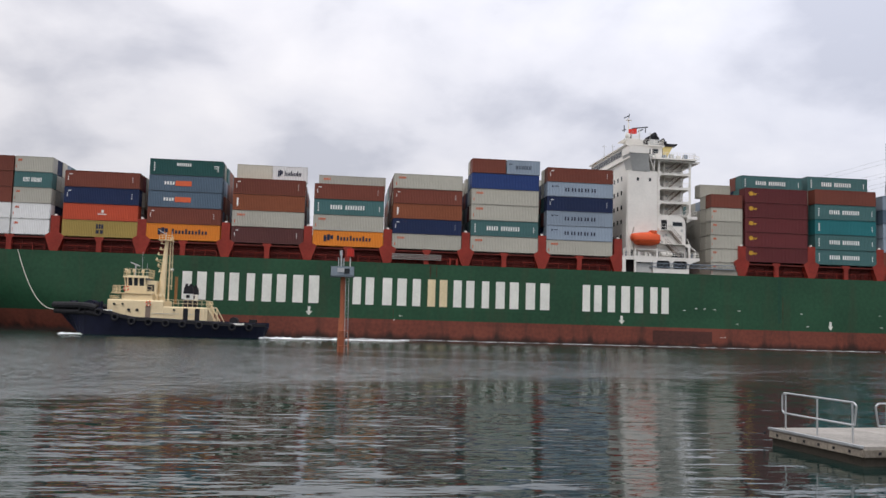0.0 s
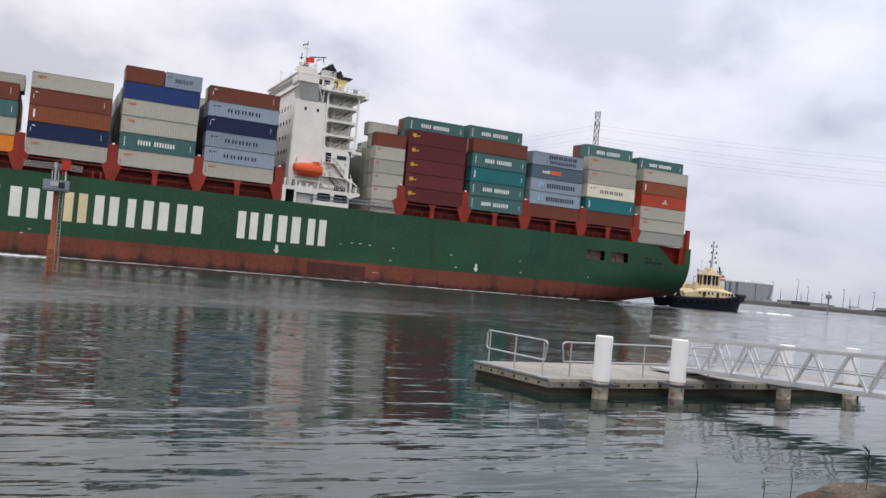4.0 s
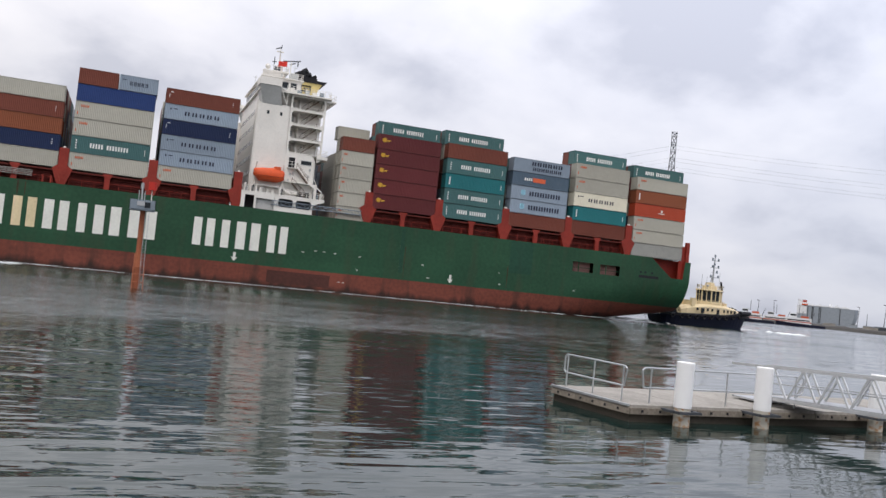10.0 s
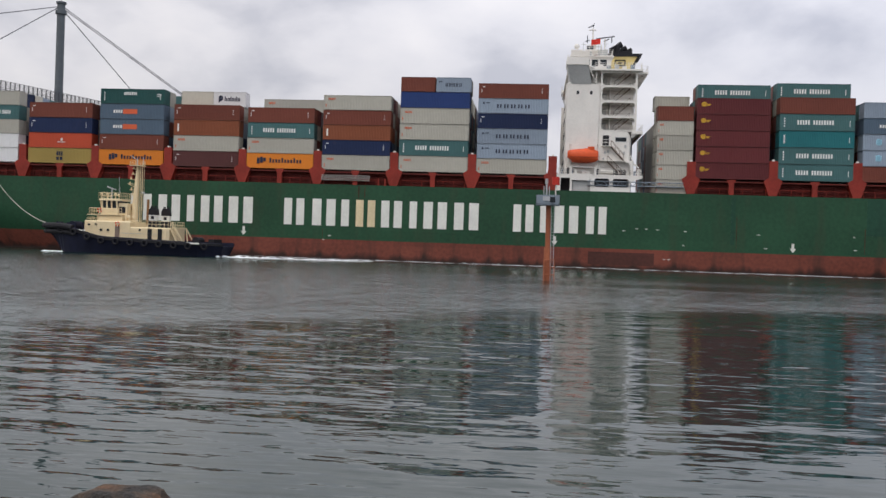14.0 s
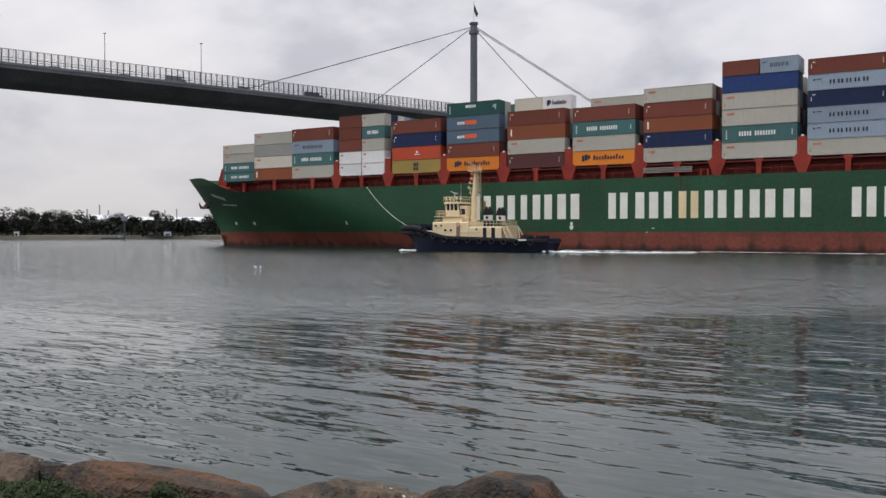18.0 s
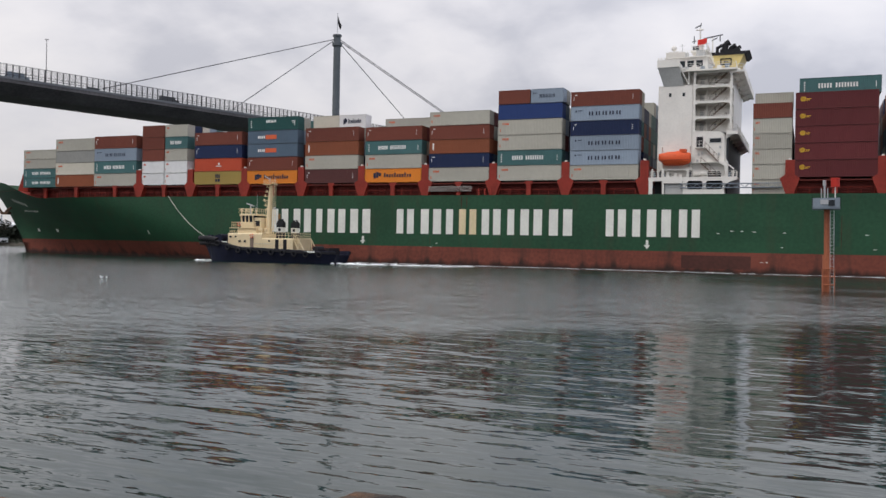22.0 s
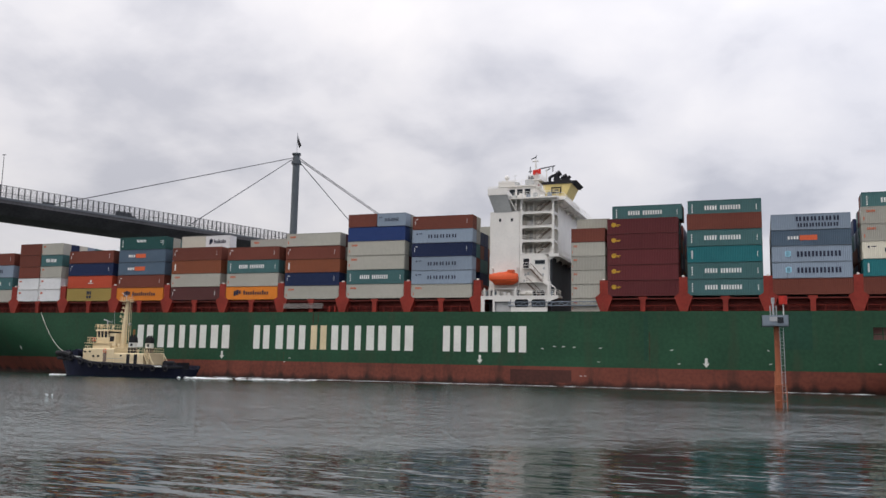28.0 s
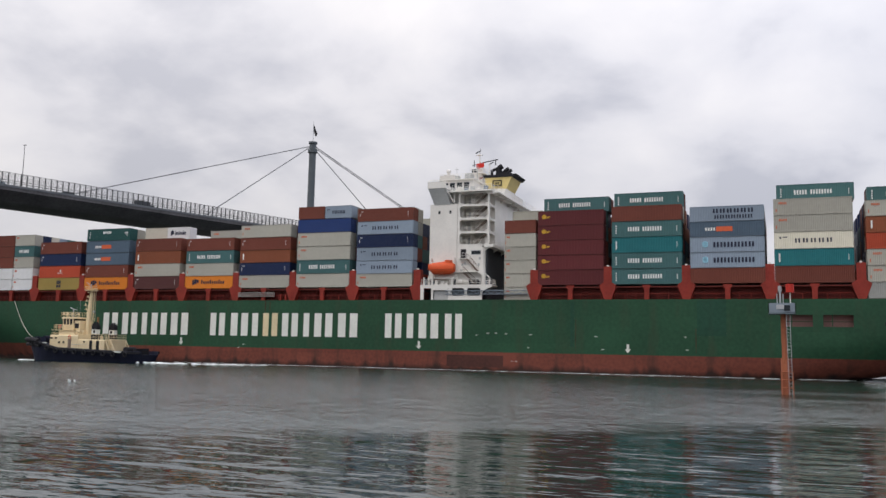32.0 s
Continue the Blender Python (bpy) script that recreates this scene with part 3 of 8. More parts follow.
# ---- containers ----
PAINT = {
    "b": ("beige-grey", (0.40, 0.385, 0.33)), "G": ("blue-grey", (0.25, 0.305, 0.37)), "N": ("navy blue", (0.012, 0.023, 0.070)), "B": ("bright blue", (0.02, 0.045, 0.155)),
    "T": ("dull teal", (0.058, 0.135, 0.135)), "t": ("bright teal", (0.018, 0.145, 0.158)), "R": ("red-brown", (0.16, 0.046, 0.03)), "M": ("maroon", (0.115, 0.023, 0.025)),
    "O": ("bright orange", (0.64, 0.205, 0.025)), "Y": ("mustard yellow", (0.36, 0.26, 0.075)), "W": ("white", (0.70, 0.70, 0.69)), "V": ("vermilion red", (0.42, 0.066, 0.03)),
    "D": ("dark sea-green", (0.018, 0.075, 0.07)), "S": ("slate blue-grey", (0.085, 0.125, 0.17)), "o": ("rust-brown", (0.24, 0.075, 0.035)), "C": ("cream", (0.68, 0.64, 0.52)),
    "g": ("weathered grey", (0.28, 0.28, 0.26)), "d": ("dark brown", (0.095, 0.034, 0.032)), "c": ("pale cream", (0.52, 0.49, 0.41))}
# The frames' denser dark grime also puts the shade of the seams into colour
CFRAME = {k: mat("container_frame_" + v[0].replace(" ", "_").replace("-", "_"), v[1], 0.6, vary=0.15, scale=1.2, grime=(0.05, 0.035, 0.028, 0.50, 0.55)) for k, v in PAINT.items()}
CMAT = {k: mat("container_" + v[0].replace(" ", "_").replace("-", "_"), v[1], 0.55, vary=0.06 if max(v[1]) > 0.3 else 0.10, scale=0.4, fade=0.10, grime=(0.09, 0.05, 0.03, 0.68 if max(v[1]) > 0.3 else 0.62, 0.3)) for k, v in PAINT.items()}
M_INK_DARK = mat("dark_marking", (0.02, 0.025, 0.05), 0.6)
M_INK_WHITE = mat("white_marking", (0.75, 0.75, 0.72), 0.6)
M_INK_RED = mat("faded_red_marking", (0.55, 0.14, 0.07), 0.6)
M_INK_GOLD = mat("gold_marking", (0.70, 0.40, 0.05), 0.6)
M_INK_PANEL = mat("orange_red_panel", (0.62, 0.12, 0.05), 0.6)
M_INK_SKY = mat("pale_blue_marking", (0.35, 0.65, 0.80), 0.6)
MESHES = {}


def container_meshes(length, h):
    """Corrugated body and frame, corner at the origin; shared between all boxes of one size."""
    key = (length, round(h, 2))
    if key in MESHES:
        return MESHES[key]
    w, e = CW, 0.045
    bm = bmesh.new()
    n = int(length / 0.28)
    x0, x1 = 0.12, length - 0.12
    for y, dep in ((0.02, 0.04), (w - 0.02, -0.04)):
        prof = []
        for k in range(n):
            a, s = x0 + (x1 - x0) * k / n, (x1 - x0) / n
            prof += [(a, 0), (a + 0.36 * s, 0), (a + 0.5 * s, dep), (a + 0.86 * s, dep)]
        prof.append((x1, 0))
        low = [bm.verts.new((x, y + d, 0.14)) for x, d in prof]
        up = [bm.verts.new((x, y + d, h - 0.1)) for x, d in prof]
        for k in range(len(prof) - 1):
            q = (low[k], low[k + 1], up[k + 1], up[k])
            bm.faces.new(q if dep > 0 else q[::-1])
    add_box(bm, 0.06, length - 0.06, 0.08, w - 0.08, 0.1, h - 0.03)
    body = bpy.data.meshes.new("container_body")
    bm.to_mesh(body)
    bm.free()
    body.materials.append(None)
    bm = bmesh.new()
    for x in (0, length - 0.14):
        for y in (0, w - 0.14):
            add_box(bm, x, x + 0.14, y, y + 0.14, 0, h)
        add_box(bm, x, x + 0.14, 0.14, w - 0.14, 0, 0.14)
        add_box(bm, x, x + 0.14, 0.14, w - 0.14, h - 0.1, h)
    for y in (0, w - 0.07):
        add_box(bm, 0.14, length - 0.14, y, y + 0.07, 0, 0.15)
        add_box(bm, 0.14, length - 0.14, y, y + 0.07, h - 0.1, h)
    fr = bpy.data.meshes.new("container_frame")
    bm.to_mesh(fr)
    bm.free()
    fr.materials.append(None)
    bm = bmesh.new()
    for y in (0.14, w / 2 + 0.01):
        add_box(bm, length - 0.06, length - 0.015, y, y + w / 2 - 0.15, 0.15, h - 0.12)
    for y in (0.45, 0.95, 1.5, 2.0):
        add_tube(bm, (length, y, 0.12), (length, y, h - 0.1), 0.022, n=5)
    dr = bpy.data.meshes.new("container_doors")
    bm.to_mesh(dr)
    bm.free()
    dr.materials.append(None)
    MESHES[key] = (body, fr, dr)
    return MESHES[key]


def paint(ob, m):
    ob.material_slots[0].link = "OBJECT"
    ob.material_slots[0].material = m


MARKS = {}


def marks(ob, style, length, h):
    """Lettering and logos of a box, as plain bars and shapes."""
    dims = {
        "small_title": ([(0.37 + 0.029 * k, 0.018, 0.58, 0.2) for k in range(7)] + [(0.88, 0.07, 0.62, 0.05), (0.88, 0.05, 0.5, 0.04)], M_INK_WHITE),
        "row_white": ([(0.235 + 0.0355 * k, 0.021, 0.36, 0.28) for k in range(14) if k != 5], M_INK_WHITE),
        "row_dark": ([(0.27 + 0.1 * k + d, 0.02, 0.36, 0.26) for k in range(5) for d in (0, 0.042)] + [(0.07, 0.02, 0.62, 0.12), (0.11, 0.06, 0.68, 0.05)], M_INK_DARK),
        "big_dark": ([(0.32 + 0.094 * k + d, 0.027, 0.32, 0.34) for k in range(6) for d in (0, 0.045)], M_INK_DARK),
        "two_dark": ([(0.32 + 0.094 * k + d, 0.025, 0.54, 0.28) for k in range(6) for d in (0, 0.042)] + [(0.34 + 0.075 * k + d, 0.02, 0.16, 0.24) for k in range(7) for d in (0, 0.034)], M_INK_DARK),
        "name_dark": ([(0.155, 0.04, 0.30, 0.40), (0.20, 0.045, 0.36, 0.40), (0.25, 0.04, 0.46, 0.24)] + [(0.345 + 0.045 * k, 0.026, 0.38, 0.22 if k % 4 else 0.32) for k in range(11)], M_INK_DARK),
        "small_red": ([(0.07 + 0.018 * k, 0.012, 0.66, 0.14) for k in range(6)] + [(0.03, 0.012, 0.2, 0.2)], M_INK_RED),
        "small_white": ([(0.04, 0.007, 0.38, 0.26), (0.055, 0.04, 0.74, 0.05)] + [(0.90, 0.009, 0.62 - 0.13 * k, 0.07) for k in range(3)], M_INK_WHITE),
        "gold": ([(0.065, 0.06, 0.50, 0.2), (0.075, 0.04, 0.46, 0.28), (0.06, 0.03, 0.54, 0.12), (0.13, 0.06, 0.58, 0.04), (0.13, 0.045, 0.51, 0.04)], M_INK_GOLD),
        "stacked_dark": ([(0.45, 0.025, 0.5, 0.28), (0.485, 0.025, 0.5, 0.28), (0.52, 0.025, 0.5, 0.28), (0.45, 0.04, 0.2, 0.22), (0.505, 0.04, 0.2, 0.22)], M_INK_DARK),
        "red_panel": ([(0.36, 0.22, 0.34, 0.32)], M_INK_PANEL),
        "pale_prefix": ([(0.21 + 0.037 * k, 0.024, 0.4, 0.2) for k in range(4)], M_INK_WHITE),
        "centre_white": ([(0.51, 0.03, 0.48, 0.18), (0.46, 0.12, 0.36, 0.06)], M_INK_WHITE),
        "sky_square": ([(0.17, 0.075, 0.36, 0.32), (0.185, 0.045, 0.32, 0.4)], M_INK_SKY),
        "end_ticks": ([(0.055, 0.016, 0.22 + 0.15 * k, 0.09) for k in range(4)] + [(0.93, 0.008, 0.3, 0.35)], M_INK_WHITE),
        "side_white": ([(0.055, 0.022, 0.25, 0.5)], M_INK_WHITE)}
    if (style, length, round(h, 2)) not in MARKS:
        d, m = dims[style]
        bm = bmesh.new()
        for x, w, z, t in d:
            add_box(bm, x * length, (x + w) * length, -0.015, 0.03, z * h, (z + t) * h)
        me = bpy.data.meshes.new("marking")
        bm.to_mesh(me)
        bm.free()
        me.materials.append(m)
        MARKS[(style, length, round(h, 2))] = me
    o = tagged(new("marking", MARKS[(style, length, round(h, 2))]), kind="stuff")
    o.parent = ob


cargo = []


def container(code, x, y, z, length, h, *styles):
    body, fr, dr = container_meshes(length, h)
    ob = new("shipping_container", body)
    paint(ob, CMAT[code])
    for nm, me in (("frame", fr), ("door", dr)):
        c = new(nm, me)
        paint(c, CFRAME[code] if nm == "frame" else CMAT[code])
        c.parent = ob
    for s in styles:
        marks(ob, s, length, h)
        if s == "big_dark":
            marks(ob, "sky_square", length, h)
        elif s == "red_panel":
            marks(ob, "pale_prefix", length, h)
        elif length > 8 and code in "TtD":
            marks(ob, "end_ticks", length, h)
    size = "twenty-foot" if length < 8 else "forty-foot"
    tagged(ob, PAINT[code][0] + " corrugated steel " + size + " container stacked on the ship", "container", "containers on the ship")
    ob.matrix_basis = ship_pose(0) @ pose(x, y, z)
    cargo.append((ob, x, y, z))
    return ob


STYLE = {"G": "row_dark", "T": "row_white", "b": "small_red", "c": "small_red", "R": "small_white", "N": "small_white", "M": "gold", "O": "name_dark", "Y": "stacked_dark", "S": "red_panel", "V": "centre_white",
         "W": "small_red", "C": "row_dark", "t": "side_white", "o": "side_white", "D": "small_title", "d": "small_white"}
# front end, base height, top height of the outboard stack, boxes from bottom to top
OUTER = [(-151.5, 15.75, 24.9, "TTbb"), (-138.0, 15.6, 26.8, "ocgb"), (-125.3, 15.6, 26.95, "bTGR"), (-97.0, 15.7, 26.9, "YVNR"), (-83.3, 15.7, 29.6, "ORSSD"), (-69.2, 15.7, 26.95, "dboR"),
         (-55.4, 15.7, 26.65, "ObTR"), (-41.6, 15.75, 29.07, "bNoRb"), (-27.75, 15.75, 29.85, "bTbbB"), (-14.0, 15.75, 31.55, "bGGNGR"), (23.4, 15.8, 29.6, "MMMMM"),
         (37.1, 15.8, 29.95, "TTtTR"), (50.7, 15.85, 29.3, "RGGSG"), (64.4, 15.8, 30.1, "RtCbb"), (78.5, 13.15, 29.3, "gbbVob")]
ry = random.Random(11)
INNER = "RbGTNRobgSMbRT"
EXTRA = {-69.2: "W", -55.4: "b", 23.4: "T", 37.1: "T", 64.4: "T", 78.5: "T"}
HEIGHTS = {}
for x, base, top, codes in OUTER:
    h = (top - base) / len(codes)
    y0 = 0.15 if x > -130 else near_y(x + 1, 15) + 0.5
    HEIGHTS[x] = (y0, base, h, len(codes))
    for k, c in enumerate(codes):
        st = [STYLE[c]] if c in STYLE else []
        if x == 50.7 and c == "G":
            st = ["two_dark"] if k == 4 else ["big_dark"]
        if x == 50.7 and c == "R" or x == 64.4 and k == 0 or x == 37.1 and c == "R":
            st = []
        container(c, x, y0, base + k * h, C40, h - 0.085, *st)
# second column
for x, base, top, codes in OUTER:
    y0, base, h, n = HEIGHTS[x]
    for k in range(n):
        if k >= n - 4 or x in (-41.6, -27.75):
            container(ry.choice(INNER), x, y0 + 2.52, base + k * h, C40, h - 0.085)
    if x in EXTRA:
        if EXTRA[x] == "W":
            container("c", x + 0.2, y0 + 2.6, base + n * h, C20, h - 0.085)
            container("W", x + 6.3, y0 + 2.6, base + n * h, C20, h - 0.085, "name_dark")
        else:
            dx, dy = {-55.4: (0.5, 7.6), 37.1: (0.0, 2.6)}.get(x, (0.5, 2.6))
            container(EXTRA[x], x + dx, y0 + dy, base + n * h, C40, h - 0.085, STYLE[EXTRA[x]])
            container("R", x + dx, y0 + dy + 2.55, base + n * h, C40, h - 0.085)
# twenty-foot pairs
for k, (a, b) in enumerate((("W", "W"), ("W", "W"), ("R", "b"), ("R", "T"), ("R", "b"))):
    for c, dx in ((a, 0), (b, 6.3)):
        container(c, -111.4 + dx, 0.15, 15.7 + k * 2.64, C20, 2.56, *([STYLE[c]] if c in "WbT" else []))
        container(ry.choice(INNER), -111.4 + dx, 2.67, 15.7 + k * 2.64, C20, 2.56)
container("c", -105, 5.2, 15.7 + 4 * 2.64, C20, 2.56)
container("R", -27.75, 0.15, 29.87, C20, 2.53)
container("G", -21.5, 0.15, 29.87, C20, 2.53, "row_dark")
for dx, c in ((0, "b"), (6.3, "g")):
    container(c, -27.75 + dx, 2.67, 29.87, C20, 2.53)
for k, c in enumerate("bbbbbR"):
    container(c, 16.9, 0.35, 12.95 + k * 2.53, C20, 2.45, *(["small_red"] if c == "b" else []))
    container("b", 16.9, 2.87, 12.95 + k * 2.53, C20, 2.45)
container("b", 16.9, 5.4, 12.95 + 6 * 2.53, C20, 2.45)


def far_columns():
    """The columns farther inboard, which show only by their ends and tops."""
    bm = bmesh.new()
    for x, (y0, base, h, n) in HEIGHTS.items():
        y = y0 + 2 * 2.52
        while y + CW < 2 * MID - y0:
            m = n + ry.choice((-1, 0, 0, 0))
            for k in range(max(0, m - 4), m):
                mi = ry.randrange(6)
                add_box(bm, x, x + C40, y, y + CW, base + k * h + 0.03, base + (k + 1) * h - 0.03, mi)
            add_box(bm, x + 0.1, x + C40 - 0.1, y + 0.1, y + CW - 0.1, base, base + (m - 4) * h, 2) if m > 4 else None
            y += 2.52
    for k in range(5):
        for c in range(2, 12):
            for dx in (0, 6.3):
                add_box(bm, -111.4 + dx, -111.4 + dx + C20, 0.15 + c * 2.52, 0.15 + c * 2.52 + CW, 15.7 + k * 2.64, 15.7 + k * 2.64 + 2.6, ry.randrange(6))
            add_box(bm, 16.9, 22.9, 0.35 + c * 2.52, 0.35 + c * 2.52 + CW, 12.95 + k * 2.53, 12.95 + k * 2.53 + 2.5, (1 if c < 6 else ry.randrange(6)))
    ob = part("stacked_containers", bm, [CMAT[c] for c in "RbGTNo"])
    tagged(ob, "inboard stacks of mixed-colour steel containers on the ship", "containers", kind="stuff")
    ob.matrix_basis = ship_pose(0)
    cargo.append((ob, 0, 0, 0))


far_columns()


# ---- bridge house of the ship ----
def rail_line(name, material, parent, pts, h=1.05, step=1.6, r=0.03, bars=(0.5, 1.0)):
    """A handrail with posts along a polyline of foot points."""
    bm = bmesh.new()
    for a, b in zip(pts, pts[1:]):
        a, b = Vector(a), Vector(b)
        n = max(1, round((b - a).length / step))
        for f in bars:
            add_tube(bm, a + Vector((0, 0, h * f)), b + Vector((0, 0, h * f)), r, n=5)
        for k in range(n + 1):
            p = a.lerp(b, k / n)
            add_tube(bm, p, p + Vector((0, 0, h)), r, n=5)
    return part(name, bm, material, parent)


def ring_plate(bm, x0, x1, z0, z1, hole, y0, y1, r=0.35, n=5, mi=0):
    """An upright plate across y, with one round-cornered opening through it."""
    hx0, hx1, hz0, hz1 = hole
    inner, outer = [], []
    for cx, cz, sx, sz, a0 in ((hx1 - r, hz1 - r, 1, 1, 0), (hx0 + r, hz1 - r, -1, 1, 90), (hx0 + r, hz0 + r, -1, -1, 180), (hx1 - r, hz0 + r, 1, -1, 270)):
        ex, ez = (x1 if sx > 0 else x0), (z1 if sz > 0 else z0)
        for k in range(n):
            a = radians(a0 + 90 * k / (n - 1))
            inner.append((cx + r * math.cos(a), cz + r * math.sin(a)))
            f = k / (n - 1)
            first = f <= 0.5
            vertical = first == (sx * sz > 0)
            outer.append((ex, inner[-1][1]) if vertical and f != 0.5 else (inner[-1][0], ez) if not vertical and f != 0.5 else (ex, ez))
    m = len(inner)
    rows = [[bm.verts.new((x, y, z)) for x, z in pts] for y, pts in ((y0, outer), (y0, inner), (y1, inner), (y1, outer))]
    for a, b in ((0, 1), (1, 2), (2, 3), (3, 0)):
        for k in range(m):
            q = (rows[a][k], rows[a][(k + 1) % m], rows[b][(k + 1) % m], rows[b][k])
            if len({tuple(v.co) for v in q}) > 2:
                bm.faces.new(q).material_index = mi


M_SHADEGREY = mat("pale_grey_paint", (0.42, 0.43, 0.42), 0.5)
M_FUNNEL = mat("pale_yellow_funnel_paint", (0.66, 0.53, 0.22), 0.5, vary=0.1)
M_STAIR = mat("brown_grey_stair_steel", (0.20, 0.15, 0.12), 0.7, vary=0.2)


def slope_flight(name, parent, material, a, b, w=0.8, steps=9, rails=True):
    """A straight flight of steps from a to b, width w inboard, with its handrails."""
    bm = bmesh.new()
    a, b = Vector(a), Vector(b)
    for y in (0, w):
        o = Vector((0, y, 0))
        add_tube(bm, a + o, b + o, 0.1, n=4)
        if rails:
            add_tube(bm, a + o + Vector((0, 0, 1)), b + o + Vector((0, 0, 1)), 0.035, n=5)
            for k in range(4):
                p = a.lerp(b, k / 3) + o
                add_tube(bm, p, p + Vector((0, 0, 1)), 0.03, n=4)
    for k in range(steps):
        p = a.lerp(b, (k + 0.5) / steps)
        add_box(bm, p.x - 0.16, p.x + 0.16, p.y, p.y + w, p.z, p.z + 0.05)
    return part(name, bm, material, parent)


def bridge_house():
    house = empty("bridge_house")
    house.parent = ship
    house["label"] = "white accommodation block with open stair landings and bridge wings"
    P = lambda n, m, *d, label="": boxes(n, m, house, *d, label=label)
    Y1 = 2 * MID
    # plain outboard towers and the main block between them
    for y0, y1 in ((1.3, 4.2), (Y1 - 4.2, Y1 - 1.3)):
        bm = bmesh.new()
        add_box(bm, 1.2, 7.1, y0, y1, 16.0, 31.9)
        bmesh.ops.bevel(bm, geom=[e for e in bm.edges if abs(e.verts[0].co.z - e.verts[1].co.z) > 5], offset=0.18, segments=3, affect="EDGES")
        part("outer_tower", bm, M_WHITE, house)
    P("main_block", M_WHITE, (1.7, 7.2, 4.2, Y1 - 4.2, 13.1, 34.6), (7.2, 13.2, 5.6, Y1 - 5.6, 23.7, 34.2), (7.2, 12.6, 4.4, Y1 - 4.4, 13.1, 23.7))
    for k in range(12):
        y = 3.5 + k * 2.15
        for z in (19.6, 22.4, 25.1, 27.9, 30.6):
            boxes("window", M_GLASS, house, (1.64, 1.72, y, y + 0.6, z, z + 0.8))
    # four open landings, framed by round-cornered openings
    tops = (23.75, 26.3, 28.95, 31.6, 34.1)
    for z, zt in zip(tops, tops[1:]):
        bm = bmesh.new()
        add_box(bm, 7.1, 13.3, 1.5, 5.6, z - 0.16, z)
        l = part("landing", bm, M_WHITE, house)
        bm = bmesh.new()
        ring_plate(bm, 7.12, 13.42, z + 0.01, zt - 0.01, (7.42, 13.1, z + 0.16, zt - 0.26), 1.38, 1.62, 0.5)
        part("opening_frame", bm, M_WHITE, l, "white plate with a round-cornered opening")
        bm = bmesh.new()
        ring_plate(bm, 1.64, 5.6, z + 0.01, zt - 0.01, (1.95, 5.2, z + 0.16, zt - 0.26), -13.42, -13.26, 0.45)
        bmesh.ops.rotate(bm, verts=bm.verts, cent=(0, 0, 0), matrix=Matrix.Rotation(radians(90), 3, "Z"))
        part("opening_frame", bm, M_WHITE, l)
        rail_line("landing_rail", M_WHITE, l, [(7.4, 1.5, z), (13.2, 1.5, z)], h=1.0, step=1.4, r=0.028, bars=(0.35, 0.68, 1.0))
        slope_flight("stair", l, M_STAIR, (9.6, 3.0, z + 0.1), (12.4, 3.0, zt - 0.1))
        boxes("partition", M_WHITE, l, (9.0, 9.12, 3.4, 5.6, z, zt - 0.16))
        boxes("landing_door", M_SHADEGREY, l, (7.75, 8.5, 5.52, 5.6, z + 0.1, z + 1.95))
        boxes("lamp_box", M_GREYSTEEL, l, (10.2, 10.5, 5.45, 5.6, z + 1.7, z + 1.9))
    # lower block: front plate with rounded aft edge, door recess and wide window
    bm = bmesh.new()
    rings = []
    for z in (16.0, 22.4, 23.0, 23.5, 23.72):
        pull = 0.0 if z < 22.5 else {23.0: 0.12, 23.5: 0.45, 23.72: 0.9}[z]
        rings.append([(7.1, 1.4, z), (12.3 - pull, 1.4, z), (12.6 - pull, 1.7, z), (12.6 - pull, 4.4, z), (7.1, 4.4, z)])
    loft(bm, rings)
    bm.faces.new(bm.verts[-5:])
    bmesh.ops.recalc_face_normals(bm, faces=bm.faces)
    lb = part("lower_block", bm, M_WHITE, house)
    boxes("doorway", M_BLACK, lb, (7.75, 8.85, 1.34, 1.42, 21.15, 22.95))
    boxes("window", M_GLASS, lb, (9.95, 11.8, 1.33, 1.42, 21.95, 22.6))
    boxes("window_frame", M_SHADEGREY, lb, (9.85, 11.9, 1.35, 1.415, 21.85, 21.95), (9.85, 11.9, 1.35, 1.415, 22.6, 22.7))
    for x, z in ((8.0, 19.7), (8.55, 19.95), (11.3, 19.7), (11.5, 20.9), (7.8, 18.6)):
        boxes("vent_box", M_SHADEGREY, lb, (x, x + 0.32, 1.22, 1.42, z, z + 0.45))
    boxes("door_step", M_WHITE, lb, (7.6, 9.3, 0.6, 1.4, 21.0, 21.1))
    rail_line("step_rail", M_WHITE, lb, [(7.6, 0.65, 21.1), (9.0, 0.65, 21.1)], step=0.7)
    slope_flight("outside_stair", lb, M_STAIR, (9.2, 0.6, 21.0), (11.4, 0.6, 18.6))
    boxes("mid_landing", M_WHITE, lb, (7.1, 12.9, 0.35, 1.4, 18.42, 18.54))
    rail_line("landing_rail", M_WHITE, lb, [(7.2, 0.4, 18.54), (9.0, 0.4, 18.54)], step=0.6)
    slope_flight("outside_stair", lb, M_STAIR, (8.6, 0.5, 18.4), (11.0, 0.5, 16.1))
    # tapered brace plates at the side of the lower block
    bm = bmesh.new()
    v = [bm.verts.new((x, y, z)) for y in (0.32, 0.42) for x, z in ((11.4, 18.54), (12.9, 18.54), (12.9, 16.0), (12.6, 16.0), (12.5, 17.8))]
    bm.faces.new(v[:5]); bm.faces.new(v[5:][::-1])
    for k in range(5):
        bm.faces.new((v[k], v[k + 5], v[(k + 1) % 5 + 5], v[(k + 1) % 5]))
    part("brace_plate", bm, M_WHITE, lb)
